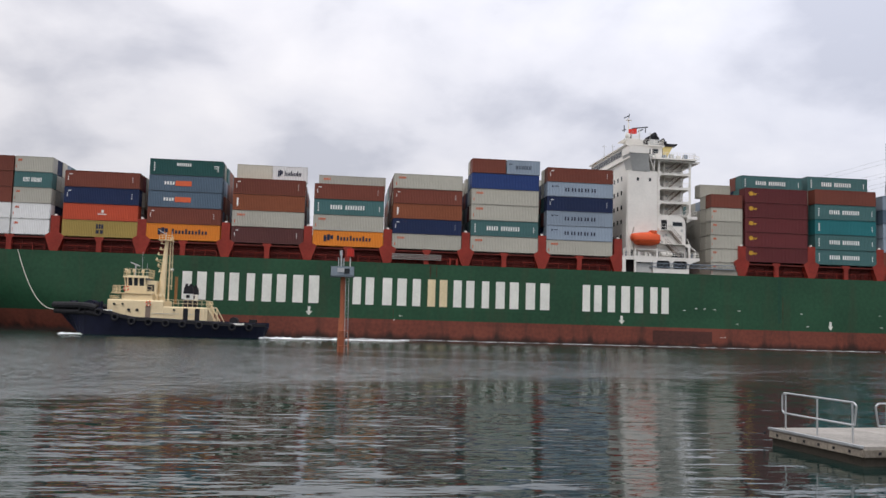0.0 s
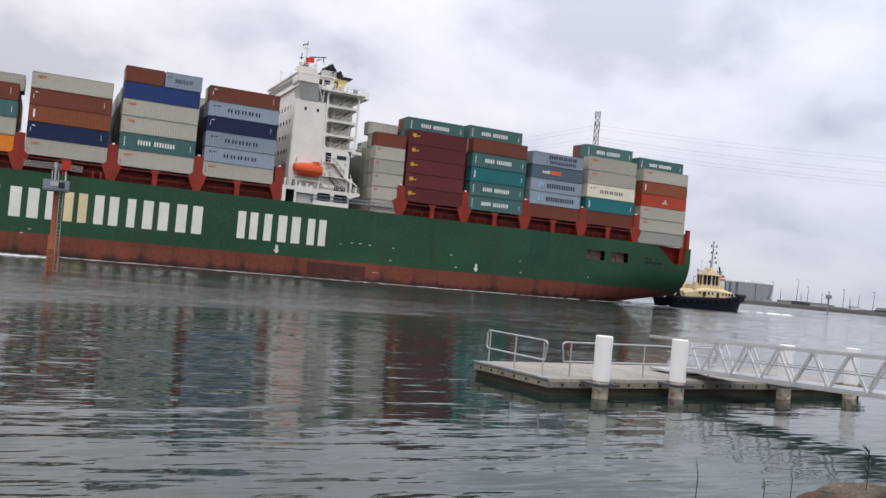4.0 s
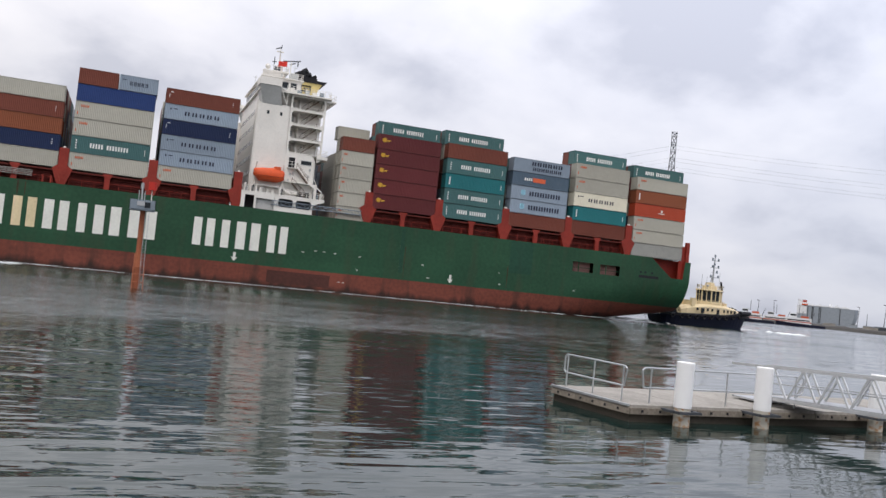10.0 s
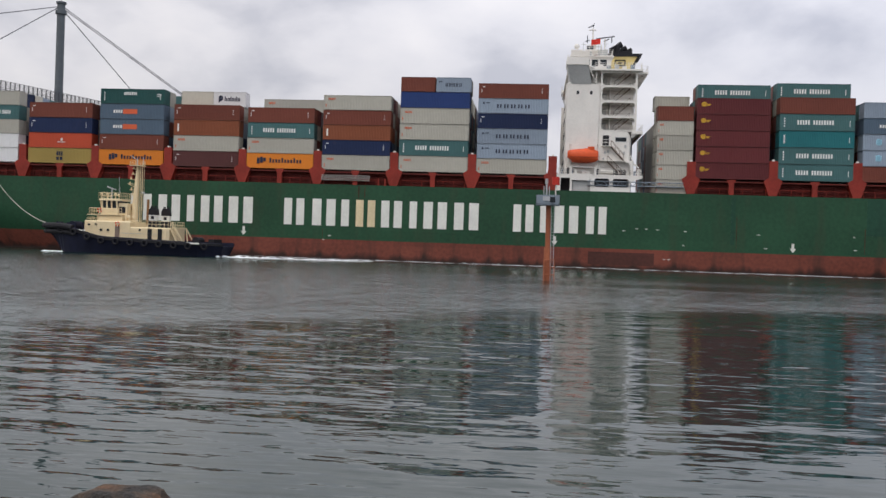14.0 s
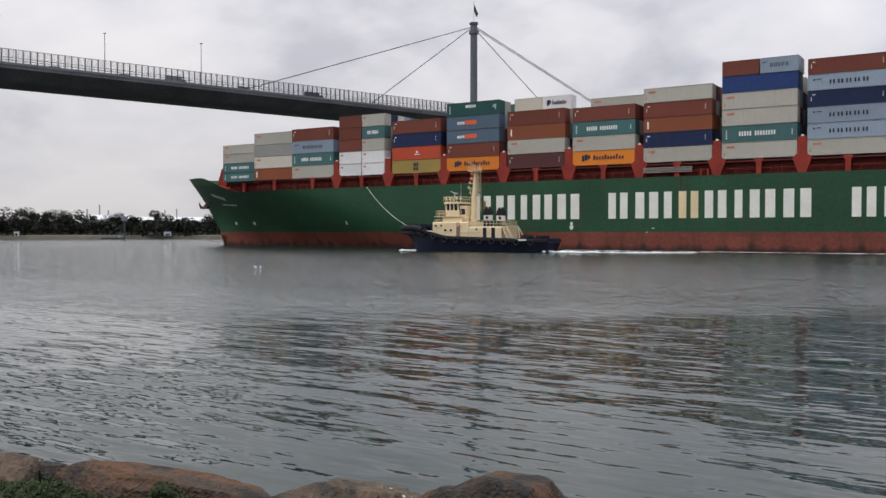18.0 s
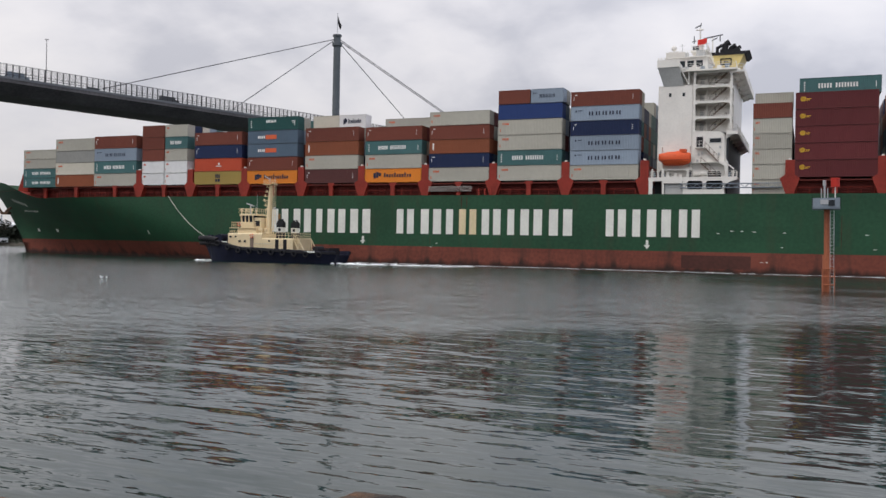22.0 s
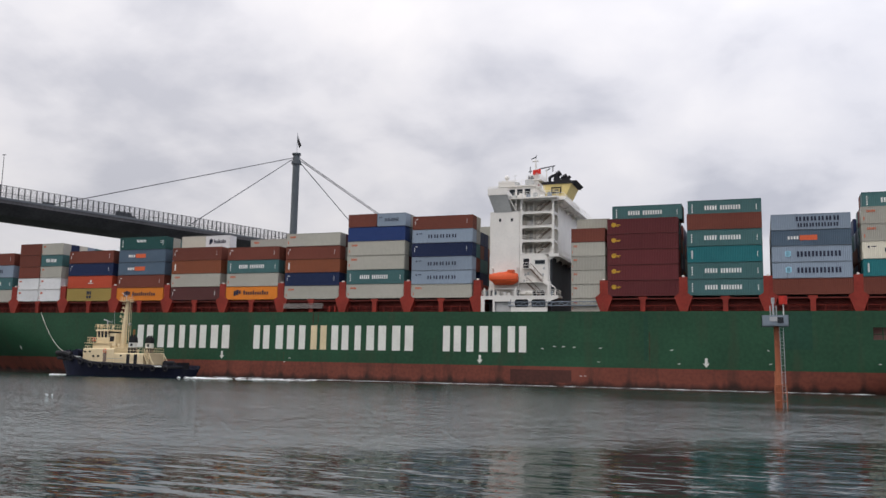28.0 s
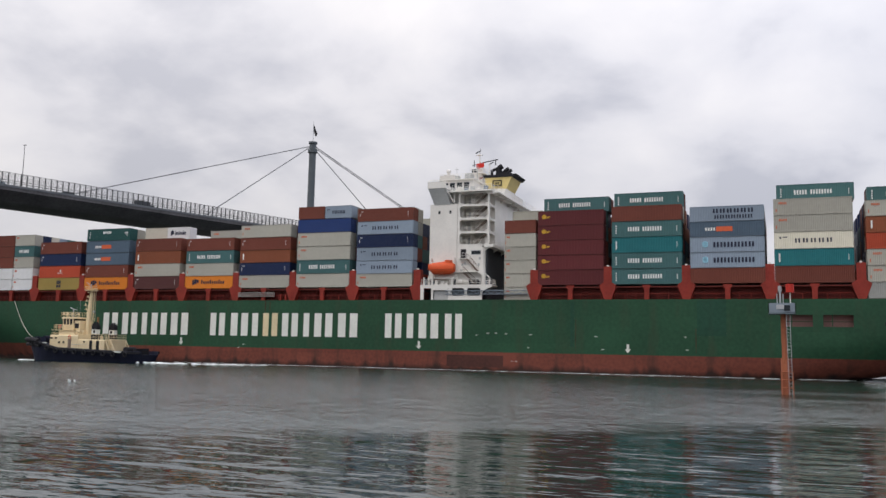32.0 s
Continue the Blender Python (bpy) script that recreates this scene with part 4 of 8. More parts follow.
    # platform across the after side, at the foot of the landings
    pf = P("after_platform", M_WHITE, (12.6, 14.5, 0.9, Y1 - 0.9, 23.5, 23.75), (12.6, 14.5, 0.9, 1.05, 23.2, 23.5), (14.35, 14.5, 1.05, Y1 - 1.05, 23.2, 23.5), label="white platform across the after side")
    rail_line("platform_rail", M_WHITE, pf, [(13.0, 1.0, 23.75), (14.4, 1.0, 23.75), (14.4, Y1 - 1.0, 23.75)], step=1.3)
    for y in (1.2, 6, 11, 16, 21, 26, 30.5):
        bm = bmesh.new()
        v = [bm.verts.new((x, y + d, z)) for d in (0, 0.12) for x, z in ((12.6, 23.5), (14.3, 23.5), (12.6, 22.5))]
        bm.faces.new(v[:3]); bm.faces.new(v[3:][::-1])
        for k in range(3):
            bm.faces.new((v[k], v[k + 3], v[(k + 1) % 3 + 3], v[(k + 1) % 3]))
        part("bracket", bm, M_WHITE, pf)
    rail_line("platform_box_rail", M_WHITE, pf, [(12.9, 0.95, 23.75), (12.9, 2.8, 23.75)], h=1.3, step=0.6)
    # dark panel on the after face behind the lower block, its shade put into colour
    P("engine_casing", M_DARKSTEEL, (12.62, 12.9, 2.2, Y1 - 2.2, 13.1, 23.3))
    # top deck with its wide after edge
    td = P("top_deck", M_WHITE, (1.3, 14.2, 0.6, Y1 - 0.6, 34.1, 34.4), (14.2, 15.2, 1.6, Y1 - 1.6, 33.8, 34.1), (13.4, 14.2, 1.2, Y1 - 1.2, 33.6, 34.1))
    rail_line("deck_rail", M_WHITE, td, [(6.0, 0.8, 34.4), (14.0, 0.8, 34.4), (14.0, 2.6, 34.4)], step=1.1, bars=(0.35, 0.68, 1.0))
    rail_line("deck_rail", M_WHITE, td, [(14.2, 1.7, 34.1), (15.1, 1.7, 34.1), (15.1, Y1 - 1.7, 34.1)], step=1.4)
    for y in (4, 9, 14, 19, 24, 29):
        bm = bmesh.new()
        v = [bm.verts.new((x, y + d, z)) for d in (0, 0.1) for x, z in ((13.2, 33.8), (15.0, 33.8), (13.2, 33.0))]
        bm.faces.new(v[:3]); bm.faces.new(v[3:][::-1])
        for k in range(3):
            bm.faces.new((v[k], v[k + 3], v[(k + 1) % 3 + 3], v[(k + 1) % 3]))
        part("bracket", bm, M_WHITE, td)
    # bridge wings: white bulwark on a slanted grey bracket
    for s in (0, 1):
        bm = bmesh.new()
        F = (lambda y: y) if not s else (lambda y: Y1 - y)
        lo = [bm.verts.new((x, F(y), z)) for x, y, z in ((2.1, 1.25, 31.8), (5.5, 1.25, 31.8), (5.5, 4.2, 31.8), (2.1, 4.2, 31.8))]
        up = [bm.verts.new((x, F(y), z)) for x, y, z in ((1.2, 0.1, 34.9), (4.8, 0.1, 34.9), (4.8, 4.2, 34.9), (1.2, 4.2, 34.9))]
        for k in range(4):
            bm.faces.new((lo[k], lo[(k + 1) % 4], up[(k + 1) % 4], up[k])).material_index = 1
        bm.faces.new(up)
        add_box(bm, 1.1, 4.9, min(F(0.0), F(0.12)), max(F(0.0), F(0.12)), 34.92, 36.2)
        add_box(bm, 1.1, 1.22, min(F(0.12), F(4.2)), max(F(0.12), F(4.2)), 34.92, 36.2)
        add_box(bm, 4.78, 4.9, min(F(0.12), F(3.2)), max(F(0.12), F(3.2)), 34.92, 35.6)
        bmesh.ops.recalc_face_normals(bm, faces=bm.faces)
        w = part("bridge_wing", bm, [M_WHITE, M_SHADEGREY], house, "white bridge wing on a slanted grey bracket")
        bm = bmesh.new()
        for a, b in (((4.9, F(0.3), 34.8), (6.6, F(0.9), 34.2)), ((4.9, F(0.3), 34.8), (6.3, F(1.3), 31.9)), ((6.3, F(1.2), 34.2), (6.3, F(1.3), 31.9))):
            add_tube(bm, a, b, 0.11, n=6)
        part("strut", bm, M_WHITE, w)
    rail_line("wing_rail", M_WHITE, house, [(1.2, 0.2, 36.2), (4.8, 0.2, 36.2)], h=0.35, step=0.6)
    # wheelhouse with windows all round
    w = P("wheelhouse", M_WHITE, (2.2, 9.0, 4.4, Y1 - 4.4, 34.6, 37.2), (9.0, 14.0, 9.5, Y1 - 9.5, 34.4, 36.0))
    boxes("wheelhouse_roof", M_WHITE, w, (1.8, 9.4, 4.0, Y1 - 4.0, 37.2, 37.4))
    for k in range(14):
        y = 4.9 + k * 1.62
        boxes("window", M_GLASS, w, (2.14, 2.22, y, y + 1.25, 35.6, 36.7))
    for x in (2.6, 4.1, 5.6, 7.1):
        boxes("window", M_GLASS, w, (x, x + 1.1, 4.34, 4.42, 35.6, 36.7))
    for x in (3.0, 5.3):
        boxes("porthole", M_GLASS, house, (x, x + 0.42, 1.27, 1.33, 30.0, 30.6))
    for k in range(6):
        x = 5.4 + k * 1.35
        boxes("deck_locker", (M_SHADEGREY, M_WHITE, M_GREYSTEEL)[k % 3], td, (x, x + 0.7, 1.6, 2.3, 34.4, 35.1 + 0.25 * (k % 2)))
    # boat deck: girder with round-cornered openings on posts
    bd = P("boat_deck", M_WHITE, (0.0, 14.6, 0.05, 3.6, 15.72, 16.0), label="white boat deck on posts with round-cornered openings")
    for x0, x1, h in ((6.1, 9.3, (6.5, 9.05, 13.9, 15.35)), (9.3, 12.6, (9.6, 12.3, 13.9, 15.35))):
        bm = bmesh.new()
        ring_plate(bm, x0, x1, 13.1, 15.72, h, 0.08, 0.3, 0.38)
        part("opening_frame", bm, M_WHITE, bd)
    bm = bmesh.new()
    v = [bm.verts.new((x, y, z)) for y in (0.08, 0.3) for x, z in ((12.6, 15.72), (14.6, 15.72), (14.6, 15.55), (13.3, 15.1), (12.6, 14.6))]
    bm.faces.new(v[:5]); bm.faces.new(v[5:][::-1])
    for k in range(5):
        bm.faces.new((v[k], v[k + 5], v[(k + 1) % 5 + 5], v[(k + 1) % 5]))
    part("tapered_girder", bm, M_WHITE, bd)
    boxes("deck_girder", M_WHITE, bd, (0.0, 6.1, 0.08, 0.3, 15.35, 15.72))
    for x, ww in ((0.05, 0.65), (2.3, 0.35), (5.8, 0.3)):
        boxes("deck_post", M_WHITE, bd, (x, x + ww, 0.08, 0.4, 13.1, 15.35))
    boxes("deck_box", M_SHADEGREY, bd, (2.7, 5.8, 0.5, 1.6, 13.1, 14.8), (2.7, 5.8, 0.45, 0.5, 14.2, 14.3))
    boxes("white_panel", M_WHITE, bd, (2.4, 5.7, 0.04, 0.08, 14.95, 16.1))
    # Dark sheet behind the openings: the shade below deck put into its colour
    boxes("dark_recess", M_DARKSTEEL, bd, (0.6, 12.4, 3.2, 3.3, 13.1, 15.7))
    rail_line("boat_deck_rail", M_WHITE, bd, [(0.2, 0.15, 16.0), (2.2, 0.15, 16.0)], step=0.6, bars=(0.35, 0.68, 1.0))
    rail_line("boat_deck_rail", M_WHITE, bd, [(6.0, 0.15, 16.0), (14.4, 0.15, 16.0), (14.4, 3.0, 16.0)], step=0.75, bars=(0.35, 0.68, 1.0))
    bm = bmesh.new()
    for x in (7.5, 8.7):
        add_tube(bm, (x, 0.9, 16.6), (x + 1.0, 0.9, 16.6), 0.34, n=12)
        add_tube(bm, (x + 0.3, 0.9, 16.6), (x + 0.36, 0.9, 16.6), 0.37, n=12)
    part("life_raft", bm, M_WHITE, bd, "white life raft canisters")
    bm = bmesh.new()
    for x in (10.0, 10.5, 11.0, 11.5):
        add_tube(bm, (x, 0.7, 16.6), (x, 1.5, 16.6), 0.42, n=12)
    add_box(bm, 9.8, 11.9, 0.8, 1.6, 16.0, 16.25)
    part("mooring_winch", bm, M_BLACK, bd, "dark winch drums")
    bm = bmesh.new()
    add_tube(bm, (12.9, 0.7, 16.0), (12.9, 0.7, 18.6), 0.2, n=8)
    add_tube(bm, (12.9, 0.7, 18.2), (14.0, 0.5, 17.3), 0.12, n=6)
    add_tube(bm, (12.9, 0.7, 18.5), (12.5, 0.7, 19.5), 0.07, n=6)
    part("stores_crane", bm, M_WHITE, bd)
    r = random.Random(8)
    for x, h, m in ((0.5, 1.5, M_WHITE), (0.9, 0.9, M_GREYSTEEL), (1.5, 1.8, M_WHITE), (1.9, 1.2, M_DARKSTEEL), (2.6, 0.7, M_GREYSTEEL), (6.6, 1.7, M_WHITE), (6.95, 1.0, M_DARKSTEEL), (13.3, 0.8, M_GREYSTEEL), (13.9, 1.1, M_WHITE)):
        bm = bmesh.new()
        add_tube(bm, (x, 0.6, 16.0), (x, 0.6, 16.0 + h * 0.6), 0.16, n=8)
        add_tube(bm, (x, 0.6, 16.0 + h * 0.6), (x + 0.1, 0.5, 16.0 + h), 0.22, 0.14, n=8)
        part("deck_vent", bm, m, bd)
    for x in (3.0, 4.3, 5.1):
        boxes("deck_fitting", M_WHITE, bd, (x, x + r.uniform(0.4, 0.7), 0.3, 0.7, 16.0, 16.0 + r.uniform(0.5, 0.9)))
    # gangway stowed along the deck edge
    bm = bmesh.new()
    for y in (-0.05, 0.55):
        for z in (14.15, 14.85):
            add_tube(bm, (5.3, y, z), (21.5, y, z), 0.07, n=6)
        for k in range(23):
            x = 5.3 + k * 0.7
            add_tube(bm, (x, y, 14.15 if k % 2 else 14.85), (min(x + 0.7, 21.5), y, 14.85 if k % 2 else 14.15), 0.045, n=4)
    add_box(bm, 5.3, 21.5, -0.02, 0.5, 14.1, 14.16)
    part("gangway_truss", bm, M_GREYSTEEL, ship, "grey lattice gangway stowed along the deck edge")
    bm = bmesh.new()
    for y in (-0.02, 0.5):
        for z in (13.9, 14.2, 14.45, 14.72):
            add_tube(bm, (-41.6, y, z), (-32.9, y, z), 0.07, n=6)
        for k in range(18):
            x = -41.4 + k * 0.49
            add_tube(bm, (x, y, 13.9), (x + 0.2, y, 14.72), 0.035, n=5)
    for k in range(24):
        add_tube(bm, (-41.4 + k * 0.36, -0.02, 14.05), (-41.4 + k * 0.36, 0.5, 14.05), 0.05, n=5)
    part("stowed_ladder", bm, mat("weathered_ladder_aluminium", (0.30, 0.27, 0.25), 0.6, metal=0.2, vary=0.3), ship, "grey accommodation ladder stowed along the deck edge")
    for x in (-31.4, -30.2, -29.0):
        boxes("ladder_bracket", M_RED, ship, (x, x + 0.25, 0.0, 0.5, 13.1, 14.3))
    # enclosed lifeboat hung in davits
    bm = bmesh.new()
    rings = []
    for k in range(13):
        f = k / 12
        x = 1.75 + 5.25 * f
        w_ = 1.15 * math.sin(math.pi * min(1, 0.12 + 0.88 * f ** 0.8)) ** 0.45 if f < 0.95 else 0.55
        top = 20.05 + 0.35 * math.sin(math.pi * clamp(f * 1.05)) + (0.15 if 0.55 < f < 0.92 else 0)
        low = 17.95 + 0.55 * (2 * f - 1) ** 4 + (0.35 if f < 0.1 else 0)
        rings.append([(x, 0.2 - w_ * math.cos(a) * (1 if abs(math.sin(a)) < 0.9 else 0.8), (top + low) / 2 + (top - low) / 2 * math.copysign(abs(math.sin(a)) ** 0.7, math.sin(a))) for a in [j * math.tau / 14 for j in range(14)]])
    loft(bm, rings)
    bm.verts.ensure_lookup_table()
    bm.faces.new(bm.verts[:14]); bm.faces.new(bm.verts[-14:])
    for fc in bm.faces:
        fc.smooth = True
    bmesh.ops.recalc_face_normals(bm, faces=bm.faces)
    boat = part("lifeboat", bm, M_ORANGE, house, "enclosed orange lifeboat hung in davits")
    boxes("rubbing_band", mat("dark_orange_band", (0.40, 0.06, 0.02), 0.6), boat, (1.9, 6.9, -0.98, -0.9, 18.82, 18.95))
    boxes("helm_hatch", M_ORANGE, boat, (5.2, 6.3, -0.4, 0.8, 20.2, 20.75))
    for x in (2.2, 6.9):
        bm = bmesh.new()
        add_tube(bm, (x, 1.2, 16), (x, 0.9, 20.4), 0.16, n=6)
        add_tube(bm, (x, 0.9, 20.4), (x, 0.1, 21.3), 0.14, n=6)
        add_tube(bm, (x, 0.1, 21.3), (x, 0.1, 20.3), 0.04, n=5)
        add_tube(bm, (x + 0.5, 1.2, 16), (x + 0.1, 0.9, 19.5), 0.09, n=6)
        part("davit", bm, M_WHITE, house)
    boxes("boat_cradle", M_WHITE, house, (1.9, 7.2, 0.1, 1.0, 17.2, 17.35), (2.3, 2.6, 0.1, 0.5, 16.0, 17.2), (6.4, 6.7, 0.1, 0.5, 16.0, 17.2))
    # funnel that widens aft, with its casing openings and exhausts
    bm = bmesh.new()
    lo = [bm.verts.new((x, y, 34.4)) for x, y in ((8.8, 13.0), (13.2, 13.0), (13.2, 19.4), (8.8, 19.4))]
    md = [bm.verts.new((x, y, 37.5)) for x, y in ((8.8, 13.0), (13.2, 13.0), (13.2, 19.4), (8.8, 19.4))]
    up = [bm.verts.new((x, y, 39.9)) for x, y in ((8.6, 12.8), (14.4, 12.8), (14.4, 19.6), (8.6, 19.6))]
    for a, b, mi in ((lo, md, 1), (md, up, 0)):
        for k in range(4):
            bm.faces.new((a[k], a[(k + 1) % 4], b[(k + 1) % 4], b[k])).material_index = mi
    bm.faces.new(up)
    fn = part("funnel", bm, [M_FUNNEL, M_WHITE], house, "pale yellow funnel with a black top")
    bm = bmesh.new()
    q = [[bm.verts.new((x, y, z)) for x, y in ((x0, 12.6), (x1, 12.6), (x1, 19.8), (x0, 19.8))] for x0, x1, z in ((8.4, 14.8, 39.9), (8.3, 15.4, 40.45))]
    for k in range(4):
        bm.faces.new((q[0][k], q[0][(k + 1) % 4], q[1][(k + 1) % 4], q[1][k]))
    bm.faces.new(q[1]); bm.faces.new(q[0][::-1])
    part("funnel_cap", bm, M_BLACK, fn)
    boxes("funnel_emblem", M_BLACK, fn, (10.3, 12.3, 12.74, 12.98, 38.1, 38.3), (10.3, 12.3, 12.74, 12.98, 39.1, 39.3), (10.3, 10.5, 12.74, 12.98, 38.3, 39.1), (12.1, 12.3, 12.74, 12.98, 38.3, 39.1), (10.9, 11.7, 12.74, 12.98, 38.6, 38.8))
    for y in (13.6, 15.2, 16.8, 18.2):
        boxes("casing_opening", M_BLACK, fn, (13.15, 13.3, y, y + 1.0, 35.0, 37.2))
    boxes("casing_slot", M_BLACK, fn, (9.2, 12.9, 12.9, 13.02, 36.9, 37.3))
    for x, y, h, rr in ((9.6, 14.5, 1.4, 0.3), (10.9, 15.0, 2.0, 0.6), (11.9, 16.5, 1.7, 0.5), (12.8, 15.5, 1.2, 0.35), (10.2, 17.0, 1.5, 0.4)):
        bm = bmesh.new()
        add_tube(bm, (x, y, 40.4), (x, y, 40.4 + h), rr, n=12)
        add_tube(bm, (x, y, 40.2 + h), (x + 0.8, y, 40.7 + h), rr * 0.95, n=12)
        part("exhaust_pipe", bm, M_BLACK, fn)
    boxes("silencer_box", M_BLACK, fn, (11.0, 13.6, 14.0, 18.0, 40.4, 41.2))
    # radar mast: broad white trunk, platform, slim top
    bm = bmesh.new()
    add_box(bm, 5.7, 7.3, 15.0, 17.2, 37.4, 41.2)
    add_box(bm, 4.9, 8.0, 13.8, 18.4, 41.2, 41.4)
    add_box(bm, 6.0, 7.0, 15.4, 16.8, 41.4, 43.0)
    add_box(bm, 5.2, 7.6, 14.6, 17.6, 39.2, 39.35)
    add_tube(bm, (6.4, 16, 43.0), (6.3, 16, 46.0), 0.22, 0.1, n=8)
    add_box(bm, 5.6, 6.9, 15.8, 16.2, 45.5, 45.65)
    add_tube(bm, (8.6, 16, 37.4), (8.6, 16, 43.9), 0.14, 0.1, n=6)
    mast = part("radar_mast", bm, M_WHITE, house, "white radar mast with platforms")
    rail_line("platform_rail", M_WHITE, mast, [(5.0, 13.9, 41.4), (7.9, 13.9, 41.4), (7.9, 18.3, 41.4)], h=0.9, step=0.8, r=0.04)
    for a, c, rr in (((7.0, 16, 43.9), (10.4, 16, 44.4), 0.12), ((8.4, 16, 43.4), (9.4, 16, 43.9), 0.1), ((5.4, 16, 46.0), (6.5, 16, 46.5), 0.12), ((6.3, 16, 45.8), (6.5, 16, 46.9), 0.07), ((5.3, 15.6, 43.0), (5.3, 15.6, 44.4), 0.09), ((4.9, 15.6, 43.3), (5.7, 15.6, 43.5), 0.09), ((9.9, 16, 43.2), (9.9, 16, 44.3), 0.1)):
        bm = bmesh.new()
        add_tube(bm, a, c, rr, n=5)
        part("mast_fitting", bm, M_DARKSTEEL, house, "dark yard or lamp on the mast")
    bm = bmesh.new()
    add_box(bm, 5.2, 6.4, 14.3, 14.5, 41.4, 42.2)
    part("mast_fitting", bm, M_DARKSTEEL, house, "dark box on the mast platform")
    bm = bmesh.new()
    for k in range(4):
        add_box(bm, 6.0 + 0.42 * k, 6.0 + 0.42 * (k + 1), 14.9 + 0.08 * math.sin(k * 2), 14.96 + 0.08 * math.sin(k * 2), 42.4 + 0.08 * k, 43.5 + 0.05 * k)
    part("flag", bm, mat("red_flag_cloth", (0.60, 0.04, 0.03), 0.8), house, "red flag flying at the mast")
    for z0, z1 in ((38.6, 39.1), (40.2, 40.6)):
        boxes("mast_light_panel", M_RED, house, (6.6, 7.4, 14.9, 15.0, z0, z1))
    # roof of the wheelhouse: dome, rails, aerials
    bm = bmesh.new()
    add_tube(bm, (3.0, 6.5, 37.4), (3.0, 6.5, 39.2), 0.1)
    bmesh.ops.create_uvsphere(bm, u_segments=14, v_segments=8, radius=0.5, matrix=Matrix.Translation((3.0, 6.5, 39.5)))
    add_box(bm, 2.2, 3.8, 5.8, 7.2, 38.6, 38.72)
    part("antenna_dome", bm, M_WHITE, house)
    rail_line("monkey_rail", M_WHITE, house, [(2.0, 4.2, 37.4), (9.2, 4.2, 37.4), (9.2, 12, 37.4)], step=0.9, bars=(0.35, 0.68, 1.0))
    boxes("wind_screen", M_WHITE, house, (1.9, 5.2, 4.3, 4.36, 37.4, 38.3))
    for x, y, h in ((4.2, 8, 3.2), (8.3, 9, 3.6), (5.0, 22, 3.6), (7.2, 12, 3.8), (2.6, 20, 3.0)):
        bm = bmesh.new()
        add_tube(bm, (x, y, 37.4), (x, y, 37.4 + h), 0.06, 0.03, n=5)
        add_tube(bm, (x - 0.4, y, 37.0 + h), (x + 0.4, y, 37.0 + h), 0.035, n=5)
        part("aerial", bm, M_SHADEGREY, house)
    for d in ((4.6, 5.6, 5.2, 6.4, 37.4, 38.3), (7.0, 8.4, 5.0, 6.6, 37.4, 38.6)):
        P("roof_locker", M_SHADEGREY, d)
    # the mast and funnel stand on a deck that lies lower than the wheelhouse roof
    for c in house.children:
        if c.name.split(".")[0] in ("funnel", "radar_mast", "mast_fitting", "flag", "mast_light_panel"):
            c.location.z = -0.75


bridge_house()


